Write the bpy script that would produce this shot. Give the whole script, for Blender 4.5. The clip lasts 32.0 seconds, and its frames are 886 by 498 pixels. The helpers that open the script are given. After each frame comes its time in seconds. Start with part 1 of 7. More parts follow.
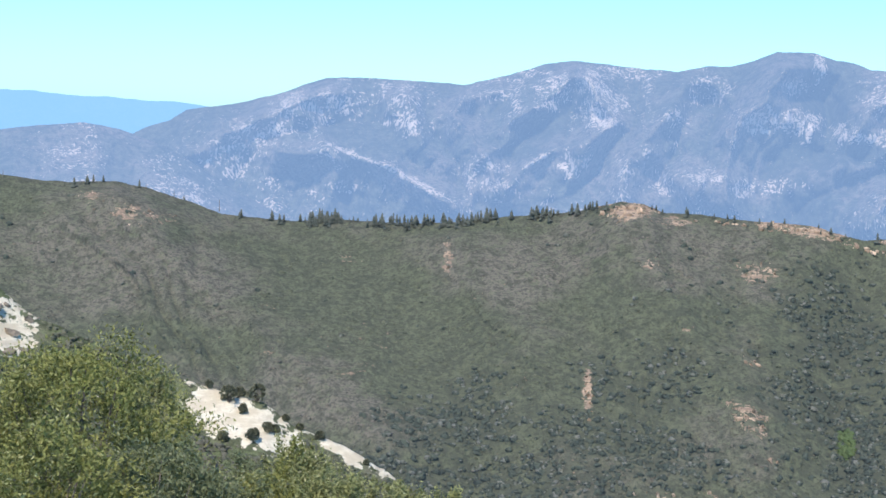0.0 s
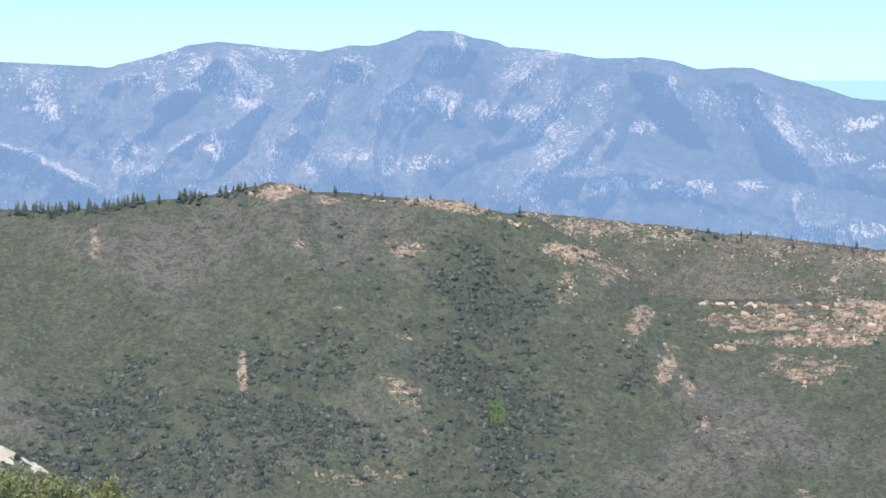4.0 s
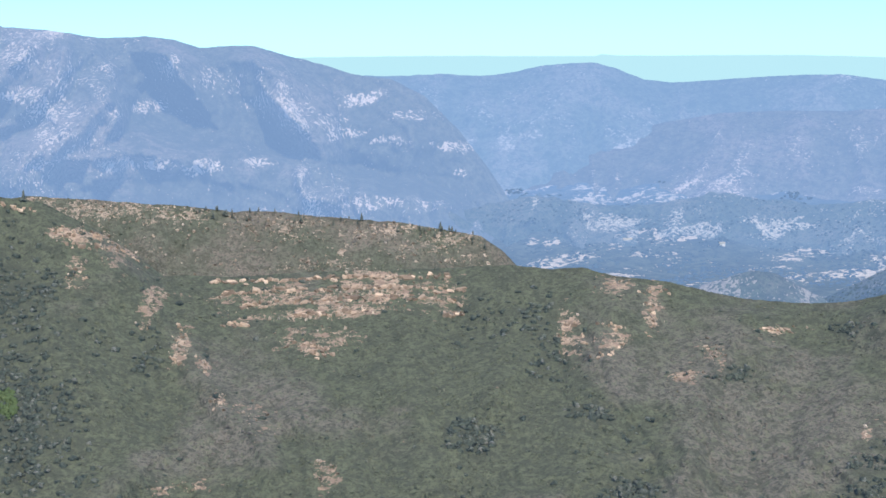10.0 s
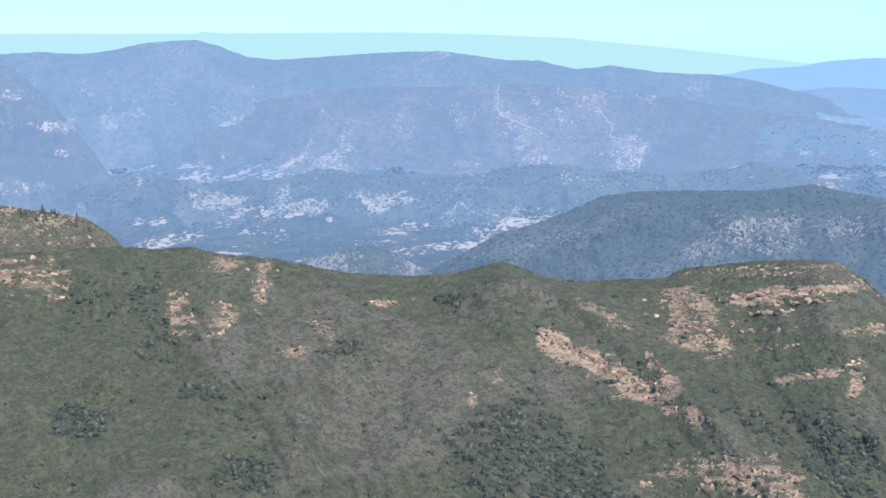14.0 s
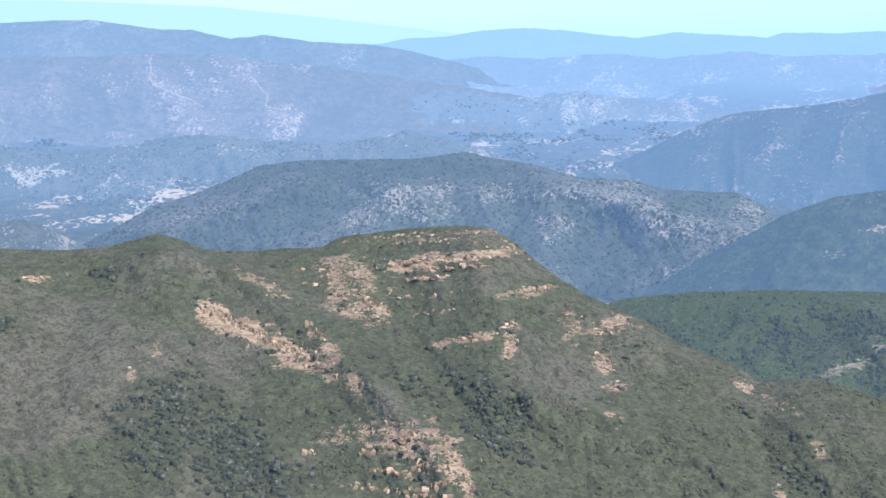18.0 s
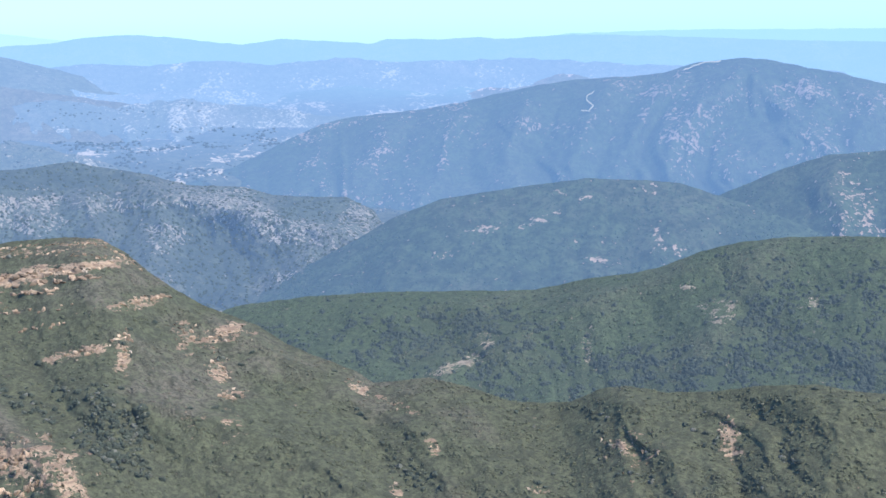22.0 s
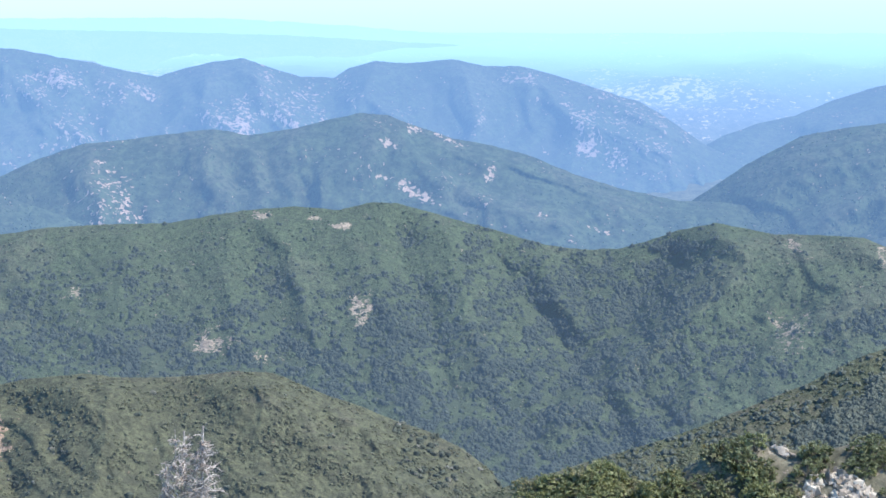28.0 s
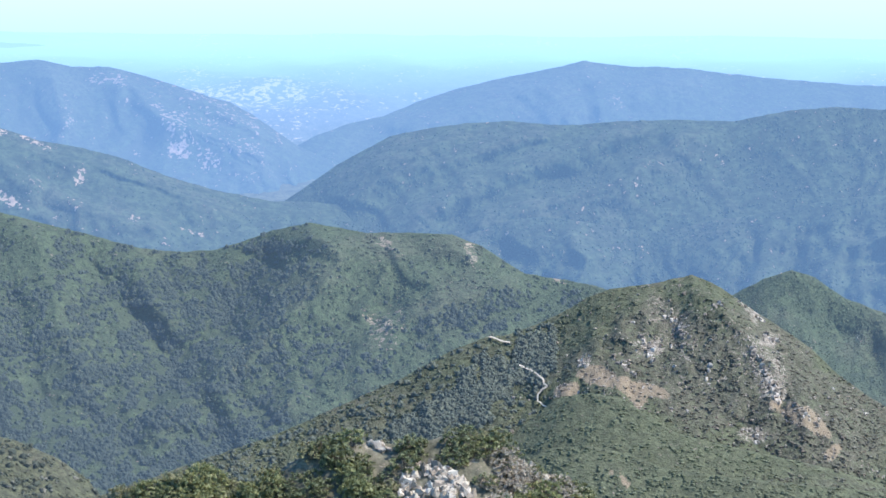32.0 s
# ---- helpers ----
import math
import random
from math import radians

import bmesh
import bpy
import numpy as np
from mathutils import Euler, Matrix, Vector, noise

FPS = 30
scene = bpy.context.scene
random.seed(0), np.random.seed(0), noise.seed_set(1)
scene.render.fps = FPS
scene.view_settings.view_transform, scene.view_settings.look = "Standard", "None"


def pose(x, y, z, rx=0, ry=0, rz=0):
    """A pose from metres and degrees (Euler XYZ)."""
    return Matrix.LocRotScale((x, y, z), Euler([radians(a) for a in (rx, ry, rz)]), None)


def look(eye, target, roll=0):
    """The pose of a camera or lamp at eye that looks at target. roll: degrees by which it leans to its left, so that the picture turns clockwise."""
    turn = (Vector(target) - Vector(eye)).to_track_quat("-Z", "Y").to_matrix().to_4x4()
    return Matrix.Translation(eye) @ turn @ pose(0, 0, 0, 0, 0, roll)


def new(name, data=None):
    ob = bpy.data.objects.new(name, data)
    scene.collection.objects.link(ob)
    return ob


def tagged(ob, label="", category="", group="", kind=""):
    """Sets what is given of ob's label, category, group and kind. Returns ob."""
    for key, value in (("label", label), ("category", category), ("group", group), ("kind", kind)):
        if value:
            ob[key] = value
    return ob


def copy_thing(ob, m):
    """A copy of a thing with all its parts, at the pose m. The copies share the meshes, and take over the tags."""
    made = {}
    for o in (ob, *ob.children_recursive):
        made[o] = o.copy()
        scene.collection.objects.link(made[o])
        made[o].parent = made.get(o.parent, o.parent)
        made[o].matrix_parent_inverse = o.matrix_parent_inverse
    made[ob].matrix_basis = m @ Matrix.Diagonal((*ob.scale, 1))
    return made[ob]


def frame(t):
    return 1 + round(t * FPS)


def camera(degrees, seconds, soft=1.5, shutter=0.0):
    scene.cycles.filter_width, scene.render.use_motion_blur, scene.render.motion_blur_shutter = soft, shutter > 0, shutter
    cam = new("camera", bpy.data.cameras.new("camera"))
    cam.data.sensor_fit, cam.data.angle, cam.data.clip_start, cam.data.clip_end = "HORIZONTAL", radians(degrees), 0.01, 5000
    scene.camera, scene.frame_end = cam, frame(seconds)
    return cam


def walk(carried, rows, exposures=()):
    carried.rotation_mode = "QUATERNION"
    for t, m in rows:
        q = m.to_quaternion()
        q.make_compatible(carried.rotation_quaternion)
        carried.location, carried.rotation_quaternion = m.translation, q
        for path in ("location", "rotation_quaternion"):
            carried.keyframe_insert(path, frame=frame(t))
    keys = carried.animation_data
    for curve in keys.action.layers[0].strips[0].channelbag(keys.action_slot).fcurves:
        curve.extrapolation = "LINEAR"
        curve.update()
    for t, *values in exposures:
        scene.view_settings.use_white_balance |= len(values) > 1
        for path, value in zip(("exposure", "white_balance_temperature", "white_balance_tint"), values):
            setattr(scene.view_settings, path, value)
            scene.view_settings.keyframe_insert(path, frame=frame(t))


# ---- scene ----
cam = camera(28.02, 32.0, soft=1.6)

# ---- the camera stands on a summit and turns to its right: seconds, heading, pitch and lean in degrees ----
TURN = [
    (0, 0.000, -4.408, 1.747),
    (0.5, 1.345, -4.726, 1.800),
    (1, 2.594, -4.832, 1.908),
    (1.5, 3.888, -4.857, 1.859),
    (2, 5.127, -4.843, 1.755),
    (2.5, 6.416, -4.857, 1.573),
    (3, 7.887, -4.880, 1.353),
    (3.5, 9.629, -4.858, 1.015),
    (4, 11.295, -4.804, 0.650),
    (4.5, 12.893, -4.769, 0.333),
    (6.5, 18.183, -4.852, -0.361),
    (7, 19.312, -4.901, -0.695),
    (7.5, 20.467, -4.946, -0.946),
    (8, 21.683, -5.040, -0.891),
    (8.5, 22.985, -5.130, -0.620),
    (9, 24.356, -5.230, -0.403),
    (9.5, 25.746, -5.341, -0.296),
    (10, 27.076, -5.433, -0.296),
    (10.5, 28.456, -5.526, -0.433),
    (11, 29.923, -5.590, -0.229),
    (11.5, 31.404, -5.658, -0.051),
    (12, 32.861, -5.763, 0.019),
    (12.5, 34.300, -5.866, -0.098),
    (13, 35.843, -5.947, -0.158),
    (13.5, 37.710, -6.069, -0.275),
    (14, 39.741, -6.241, -0.514),
    (14.5, 41.617, -6.456, -0.254),
    (15, 43.221, -6.658, -0.098),
    (15.5, 44.594, -6.879, -0.169),
    (17.5, 49.391, -7.345, -0.234),
    (18, 50.813, -7.297, -0.361),
    (18.5, 52.303, -7.236, -0.312),
    (19, 53.929, -7.178, -0.487),
    (19.5, 55.599, -7.134, -0.585),
    (20, 57.197, -7.120, -0.478),
    (20.5, 58.718, -7.130, -0.637),
    (21, 60.242, -7.167, -0.531),
    (21.5, 61.832, -7.172, -0.440),
    (22, 63.376, -7.173, -0.457),
    (22.5, 64.836, -7.153, -0.529),
    (23, 66.318, -7.142, -0.427),
    (23.5, 68.018, -7.169, -0.326),
    (24, 70.066, -7.239, -0.111),
    (24.5, 72.340, -7.331, 0.132),
    (25, 74.637, -7.389, 0.349),
    (25.5, 76.725, -7.443, 0.423),
    (27.5, 84.765, -7.625, 0.015),
    (28, 87.124, -7.638, -0.160),
    (28.5, 89.212, -7.616, -0.019),
    (29, 91.077, -7.600, 0.151),
    (29.5, 92.797, -7.562, 0.268),
    (30, 94.366, -7.517, 0.268),
    (30.5, 95.692, -7.475, 0.449),
    (31, 97.071, -7.543, 0.459),
    (31.5, 98.629, -7.600, 0.481),
    (32, 100.270, -7.586, 0.361),
]


def heading(az, el, r):
    """A place at a bearing and an elevation in degrees and r metres along the ground from the camera."""
    a = radians(az)
    return Vector((r * math.sin(a), r * math.cos(a), r * math.tan(radians(el))))


walk(cam, [(t, look((0, 0, 0), heading(yaw, pitch, 100), lean)) for t, yaw, pitch, lean in TURN],
     exposures=[(0, 0.47), (2, 0.56), (4, 0.58), (12, 0.42), (18, 0.62), (23, 0.64), (25, 0.78), (27.5, 0.96), (32, 0.98)])

# ---- sky and sun ----
SUN_AZ, SUN_EL = 195.0, 52.0
world = bpy.data.worlds.new("world")
scene.world = world
world.use_nodes = True
wt = world.node_tree
sky = wt.nodes.new("ShaderNodeTexSky")
sky.sky_type, sky.sun_disc = "NISHITA", False
sky.sun_elevation, sky.sun_rotation = radians(SUN_EL), radians(SUN_AZ)
sky.altitude, sky.air_density, sky.dust_density, sky.ozone_density = 900, 1.0, 0.6, 1.0
tint = wt.nodes.new("ShaderNodeMix")
tint.data_type, tint.blend_type = "RGBA", "MULTIPLY"
tint.inputs[0].default_value = 1.0
tint.inputs[7].default_value = (0.58, 1.02, 1.38, 1)
wt.links.new(sky.outputs[0], tint.inputs[6])
wt.links.new(tint.outputs[2], wt.nodes["Background"].inputs[0])
wt.nodes["Background"].inputs[1].default_value = 0.11

sun = new("sun", bpy.data.lights.new("sun", "SUN"))
sun.data.energy, sun.data.angle, sun.data.color = 3.2, radians(0.5), (1.0, 0.94, 0.84)
sun.matrix_world = look(heading(SUN_AZ, SUN_EL, 1000), (0, 0, 0))


# ---- materials ----
def mat(name):
    m = bpy.data.materials.new(name)
    m.use_nodes = True
    return m, m.node_tree, m.node_tree.nodes["Principled BSDF"]


def node(nt, kind, **kw):
    n = nt.nodes.new(kind)
    for key, value in kw.items():
        if key == "at":
            for slot, given in value.items():
                n.inputs[slot].default_value = given
        elif key == "op":
            n.operation = value
    return n


def noise_of(nt, coord, scale, detail=4.0, rough=0.6):
    n = node(nt, "ShaderNodeTexNoise", at={"Scale": scale, "Detail": detail, "Roughness": rough})
    nt.links.new(coord, n.inputs["Vector"])
    return n.outputs[0]


def ramp(nt, fac, low, high):
    n = node(nt, "ShaderNodeMapRange", at={1: low, 2: high, 3: 0.0, 4: 1.0})
    n.interpolation_type = "SMOOTHSTEP"
    nt.links.new(fac, n.inputs[0])
    return n.outputs[0]


def mix(nt, fac, a, b):
    n = nt.nodes.new("ShaderNodeMix")
    n.data_type = "RGBA"
    for slot, v in ((0, fac), (6, a), (7, b)):
        if isinstance(v, (tuple, float, int)):
            n.inputs[slot].default_value = (*v, 1) if isinstance(v, tuple) else v
        else:
            nt.links.new(v, n.inputs[slot])
    return n.outputs[2]


def maths(nt, op, a, b=0.0):
    n = node(nt, "ShaderNodeMath", op=op)
    for slot, v in ((0, a), (1, b)):
        if isinstance(v, (float, int)):
            n.inputs[slot].default_value = v
        else:
            nt.links.new(v, n.inputs[slot])
    return n.outputs[0]


def bump(nt, p, height, strength, distance):
    n = node(nt, "ShaderNodeBump", at={"Strength": strength, "Distance": distance})
    nt.links.new(height, n.inputs["Height"])
    nt.links.new(n.outputs[0], p.inputs["Normal"])


def paint_haze(m, amount, colour):
    """Paints haze onto near or far land: mixes a flat emission colour into its material."""
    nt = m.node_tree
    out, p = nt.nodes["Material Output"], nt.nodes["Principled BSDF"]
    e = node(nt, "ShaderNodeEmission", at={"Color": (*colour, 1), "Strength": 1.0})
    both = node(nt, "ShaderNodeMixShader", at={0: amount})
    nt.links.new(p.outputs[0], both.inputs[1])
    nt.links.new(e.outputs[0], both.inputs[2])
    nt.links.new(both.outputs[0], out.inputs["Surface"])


def attr(nt, name):
    n = node(nt, "ShaderNodeAttribute")
    n.attribute_name = name
    return n.outputs["Fac"]


def hillside(name, soil, brush, brush_dark, rock, rock_dark, grain=0.42, patch=0.012, relief=0.5, bare=(0.28, 0.222, 0.155), bedding=(0.3, 0.3, 1.5), clump=(1.2, 1.2, 1.7), cover=0.56):
    """Brush-covered slope: scrub in several tones, bare soil and layered rock where the mesh says so."""
    m, nt, p = mat(name)
    co = node(nt, "ShaderNodeTexCoord").outputs["Object"]
    flat = node(nt, "ShaderNodeVectorMath", op="MULTIPLY", at={1: bedding})
    nt.links.new(co, flat.inputs[0])
    big, mid, fine = noise_of(nt, co, patch), noise_of(nt, co, grain * 0.16, 3.0), noise_of(nt, co, grain, 3.0, 0.7)
    tiny, beds = noise_of(nt, co, grain * 2.4, 2.0), noise_of(nt, flat.outputs[0], grain * 0.8, 3.0)
    big = maths(nt, "SUBTRACT", big, maths(nt, "MULTIPLY", attr(nt, "lush"), 0.24))
    shade, light = tuple(v * 0.62 for v in brush_dark), tuple(v * 1.4 for v in brush)
    clumps = noise_of(nt, co, grain * 0.45, 4.0, 0.65)
    green = mix(nt, ramp(nt, big, 0.4, 0.64), brush, soil)
    green = mix(nt, maths(nt, "MULTIPLY", ramp(nt, mid, 0.47, 0.6), 0.6), green, brush_dark)
    green = mix(nt, maths(nt, "MULTIPLY", ramp(nt, clumps, 0.5, 0.4), 0.55), green, light)
    green = mix(nt, maths(nt, "MULTIPLY", ramp(nt, clumps, 0.5, 0.62), 0.75), green, brush_dark)
    # shade paints leaf shadow between the brush as dark specks in the colour
    green = mix(nt, maths(nt, "MULTIPLY", ramp(nt, fine, 0.47, 0.64), 0.68), green, shade)
    green = mix(nt, maths(nt, "MULTIPLY", ramp(nt, tiny, 0.5, 0.68), 0.45), green, shade)
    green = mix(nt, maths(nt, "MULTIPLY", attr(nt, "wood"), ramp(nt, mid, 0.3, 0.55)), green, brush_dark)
    stone = mix(nt, ramp(nt, beds, 0.42, 0.62), rock, rock_dark)
    stone = mix(nt, maths(nt, "MULTIPLY", ramp(nt, tiny, 0.45, 0.65), 0.6), stone, rock_dark)
    where = maths(nt, "ADD", maths(nt, "MULTIPLY", attr(nt, "rock"), cover), maths(nt, "MULTIPLY", maths(nt, "SUBTRACT", mid, 0.5), clump[0]))
    where = maths(nt, "ADD", where, maths(nt, "MULTIPLY", maths(nt, "SUBTRACT", beds, 0.5), clump[1]))
    where = maths(nt, "ADD", where, maths(nt, "MULTIPLY", maths(nt, "SUBTRACT", fine, 0.5), clump[2]))
    col = mix(nt, ramp(nt, where, 0.42, 0.54), green, stone)
    earth = maths(nt, "ADD", attr(nt, "bare"), maths(nt, "MULTIPLY", maths(nt, "SUBTRACT", fine, 0.5), 0.7))
    col = mix(nt, ramp(nt, earth, 0.5, 0.62), col, mix(nt, ramp(nt, tiny, 0.4, 0.65), bare, tuple(v * 0.8 for v in bare)))
    nt.links.new(col, p.inputs["Base Color"])
    p.inputs["Roughness"].default_value = 0.95
    p.inputs["Specular IOR Level"].default_value = 0.15
    bump(nt, p, maths(nt, "ADD", fine, clumps), 0.7, relief)
    return m


def foliage(name, a, b, c, grain=0.8, dry=None):
    """Leaves in three tones, one mix for each plant."""
    m, nt, p = mat(name)
    geo = node(nt, "ShaderNodeNewGeometry")
    co = node(nt, "ShaderNodeTexCoord").outputs["Object"]
    rnd = geo.outputs["Random Per Island"]
    n = noise_of(nt, co, grain, 3.0, 0.7)
    col = mix(nt, ramp(nt, rnd, 0.0, 0.6), a, b)
    col = mix(nt, ramp(nt, rnd, 0.75, 0.95), col, c)
    col = mix(nt, ramp(nt, n, 0.5, 0.75), col, a)
    if dry:
        at_lush = node(nt, "ShaderNodeAttribute")
        at_lush.attribute_name = "lush"
        broad = maths(nt, "SUBTRACT", noise_of(nt, co, 0.012), maths(nt, "MULTIPLY", at_lush.outputs["Fac"], 0.22))
        col = mix(nt, ramp(nt, broad, 0.4, 0.64), col, mix(nt, ramp(nt, rnd, 0.0, 1.0), dry, tuple(v * 0.75 for v in dry)))
    nt.links.new(col, p.inputs["Base Color"])
    p.inputs["Roughness"].default_value = 0.8
    p.inputs["Specular IOR Level"].default_value = 0.2
    bump(nt, p, n, 0.7, 0.5 / grain)
    return m


HAZE_BLUE = (0.29, 0.48, 0.86)
SCRUB = hillside("scrub_slope", (0.186, 0.159, 0.124), (0.114, 0.118, 0.07), (0.077, 0.079, 0.053), (0.56, 0.395, 0.27), (0.29, 0.2, 0.14), relief=1.3, clump=(0.9, 1.2, 1.0))
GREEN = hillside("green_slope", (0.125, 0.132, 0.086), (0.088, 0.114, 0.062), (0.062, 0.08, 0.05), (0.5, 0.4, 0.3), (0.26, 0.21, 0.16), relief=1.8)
# thin haze over the second ridge, painted as blue emission
paint_haze(GREEN, 0.13, (0.18, 0.28, 0.46))
BROWN = hillside("brown_slope", (0.215, 0.172, 0.138), (0.12, 0.122, 0.086), (0.082, 0.085, 0.062), (0.5, 0.38, 0.285), (0.3, 0.225, 0.165), 0.45)
CRAG = hillside("crag_slope", (0.14, 0.128, 0.1), (0.12, 0.13, 0.08), (0.088, 0.096, 0.064), (0.42, 0.37, 0.31), (0.22, 0.19, 0.15), 0.8, 0.03, 0.8, bedding=(1.2, 1.2, 0.4))


# far slopes: hillside colours with haze painted in as a share of emission
def far(name, amount, soil, brush, dark, rock, haze_colour=HAZE_BLUE, grain=0.2, patch=0.007):
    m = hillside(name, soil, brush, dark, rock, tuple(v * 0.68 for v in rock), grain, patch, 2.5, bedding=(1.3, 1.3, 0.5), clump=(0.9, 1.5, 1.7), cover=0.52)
    paint_haze(m, amount, haze_colour)
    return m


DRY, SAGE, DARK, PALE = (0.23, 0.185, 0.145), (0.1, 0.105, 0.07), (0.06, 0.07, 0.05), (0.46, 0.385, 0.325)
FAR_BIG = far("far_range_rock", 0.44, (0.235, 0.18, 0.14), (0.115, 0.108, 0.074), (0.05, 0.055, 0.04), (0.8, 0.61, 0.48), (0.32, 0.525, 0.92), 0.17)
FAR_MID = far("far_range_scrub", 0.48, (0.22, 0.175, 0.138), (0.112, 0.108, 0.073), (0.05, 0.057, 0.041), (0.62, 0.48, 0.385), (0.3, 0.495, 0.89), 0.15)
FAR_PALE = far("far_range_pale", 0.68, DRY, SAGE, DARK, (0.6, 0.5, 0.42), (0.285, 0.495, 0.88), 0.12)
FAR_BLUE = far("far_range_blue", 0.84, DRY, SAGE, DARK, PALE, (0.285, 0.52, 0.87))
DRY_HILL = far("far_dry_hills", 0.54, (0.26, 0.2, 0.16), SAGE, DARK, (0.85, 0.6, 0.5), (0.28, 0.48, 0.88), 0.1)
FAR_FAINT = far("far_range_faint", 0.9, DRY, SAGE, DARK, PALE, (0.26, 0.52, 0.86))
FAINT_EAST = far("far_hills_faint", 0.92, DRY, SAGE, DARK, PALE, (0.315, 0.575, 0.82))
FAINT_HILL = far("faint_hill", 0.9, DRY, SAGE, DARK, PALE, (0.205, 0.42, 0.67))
# almost pure emission, for the sheet that stands in for horizon haze
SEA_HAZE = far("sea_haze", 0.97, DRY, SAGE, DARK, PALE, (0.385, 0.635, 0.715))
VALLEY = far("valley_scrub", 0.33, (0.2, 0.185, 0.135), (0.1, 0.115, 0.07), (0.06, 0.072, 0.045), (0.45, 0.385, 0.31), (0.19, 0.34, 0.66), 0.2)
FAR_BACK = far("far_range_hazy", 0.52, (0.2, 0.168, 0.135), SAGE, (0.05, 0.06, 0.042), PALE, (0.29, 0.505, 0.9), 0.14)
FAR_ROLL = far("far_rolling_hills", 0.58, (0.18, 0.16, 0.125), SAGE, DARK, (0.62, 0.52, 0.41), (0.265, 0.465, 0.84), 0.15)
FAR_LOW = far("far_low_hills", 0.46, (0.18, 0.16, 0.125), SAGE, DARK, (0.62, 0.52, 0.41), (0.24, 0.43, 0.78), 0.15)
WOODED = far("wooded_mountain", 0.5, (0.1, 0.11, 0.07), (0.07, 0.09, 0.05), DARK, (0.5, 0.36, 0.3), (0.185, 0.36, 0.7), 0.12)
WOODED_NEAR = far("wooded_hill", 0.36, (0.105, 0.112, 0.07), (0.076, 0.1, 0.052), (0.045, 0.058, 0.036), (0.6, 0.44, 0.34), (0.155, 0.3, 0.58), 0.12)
PLAIN = far("far_plain", 0.5, (0.11, 0.12, 0.08), SAGE, DARK, (0.85, 0.67, 0.5), HAZE_BLUE, 0.07, 0.006)
# painted haze: the plain's own emission grows stronger and paler towards the horizon
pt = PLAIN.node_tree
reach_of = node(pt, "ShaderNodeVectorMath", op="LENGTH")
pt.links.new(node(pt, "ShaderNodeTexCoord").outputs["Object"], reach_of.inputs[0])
haze_amount = node(pt, "ShaderNodeMapRange", at={1: 3000.0, 2: 4500.0, 3: 0.32, 4: 0.93})
pt.links.new(reach_of.outputs["Value"], haze_amount.inputs[0])
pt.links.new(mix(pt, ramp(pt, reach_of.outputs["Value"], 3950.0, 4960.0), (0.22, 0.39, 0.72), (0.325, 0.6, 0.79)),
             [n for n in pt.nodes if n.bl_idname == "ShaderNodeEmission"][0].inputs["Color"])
pt.links.new(maths(pt, "MULTIPLY", haze_amount.outputs[0], ramp(pt, reach_of.outputs["Value"], 1200.0, 2800.0)), [n for n in pt.nodes if n.bl_idname == "ShaderNodeMixShader"][0].inputs[0])
SCREE = hillside("white_scree", (0.2, 0.18, 0.12), (0.13, 0.145, 0.07), (0.08, 0.09, 0.05), (0.8, 0.7, 0.54), (0.64, 0.53, 0.38), 1.2, 0.1, 0.3)
KNOLL_SOIL = hillside("knoll_soil", (0.24, 0.21, 0.16), (0.17, 0.16, 0.11), (0.12, 0.115, 0.08), (0.42, 0.36, 0.29), (0.3, 0.25, 0.2), 2.0, 0.2, 0.1)


# ---- smooth random fields ----
def lattice(ix, iy, seed):
    h = (ix.astype(np.int64) * 374761393 + iy.astype(np.int64) * 668265263 + seed * 974634777) & 0x7FFFFFFF
    h = ((h ^ (h >> 13)) * 1274126177) & 0x7FFFFFFF
    return ((h ^ (h >> 16)) & 0xFFFF) / 65535.0


def field(x, y, seed):
    ix, iy = np.floor(x), np.floor(y)
    fx, fy = x - ix, y - iy
    fx, fy = fx * fx * (3 - 2 * fx), fy * fy * (3 - 2 * fy)
    a, b = lattice(ix, iy, seed), lattice(ix + 1, iy, seed)
    c, d = lattice(ix, iy + 1, seed), lattice(ix + 1, iy + 1, seed)
    return (a + (b - a) * fx) * (1 - fy) + (c + (d - c) * fx) * fy


def fractal(x, y, seed, octaves=4, ridged=False):
    total, amp, top = 0.0, 1.0, 0.0
    for k in range(octaves):
        f = field(x * 2 ** k + 17.3 * k, y * 2 ** k - 9.1 * k, seed + k)
        total = total + amp * ((1 - np.abs(2 * f - 1)) if ridged else f)
        top += amp
        amp *= 0.5
    return total / top


def along(pairs, az):
    a = np.array(pairs, dtype=float)
    return np.interp(az, a[:, 0], a[:, 1])


def to_line(az, el, pts):
    """How far each place lies, in degrees, from a line drawn on the slope."""
    best = np.full(az.shape, 1e9)
    for (ax, ay), (bx, by) in zip(pts[:-1], pts[1:]):
        dx, dy = bx - ax, by - ay
        s = np.clip(((az - ax) * dx + (el - ay) * dy) / (dx * dx + dy * dy + 1e-9), 0, 1)
        best = np.minimum(best, np.hypot(az - ax - s * dx, el - ay - s * dy))
    return best


# ---- land ----
GROUND_R = (0, 4, 12, 100, 400, 700, 1000, 1500, 2500, 3200, 3800, 4300, 4970)
GROUND_Z = (-1.7, -2.2, -5.5, -45, -160, -290, -350, -400, -380, -330, -232, -145, -62)


def ground_z(r):
    return np.interp(r, GROUND_R, GROUND_Z)


def sheet(name, points, rows, cols, material, closed=False, fields=()):
    """One grid of land, rows by cols places."""
    idx = np.arange(rows * cols).reshape(rows, cols)
    if closed:
        idx = np.hstack([idx, idx[:, :1]])
    quads = np.stack([idx[:-1, :-1], idx[:-1, 1:], idx[1:, 1:], idx[1:, :-1]], -1).reshape(-1, 4)
    return mesh_of(name, points, quads, material, fields)


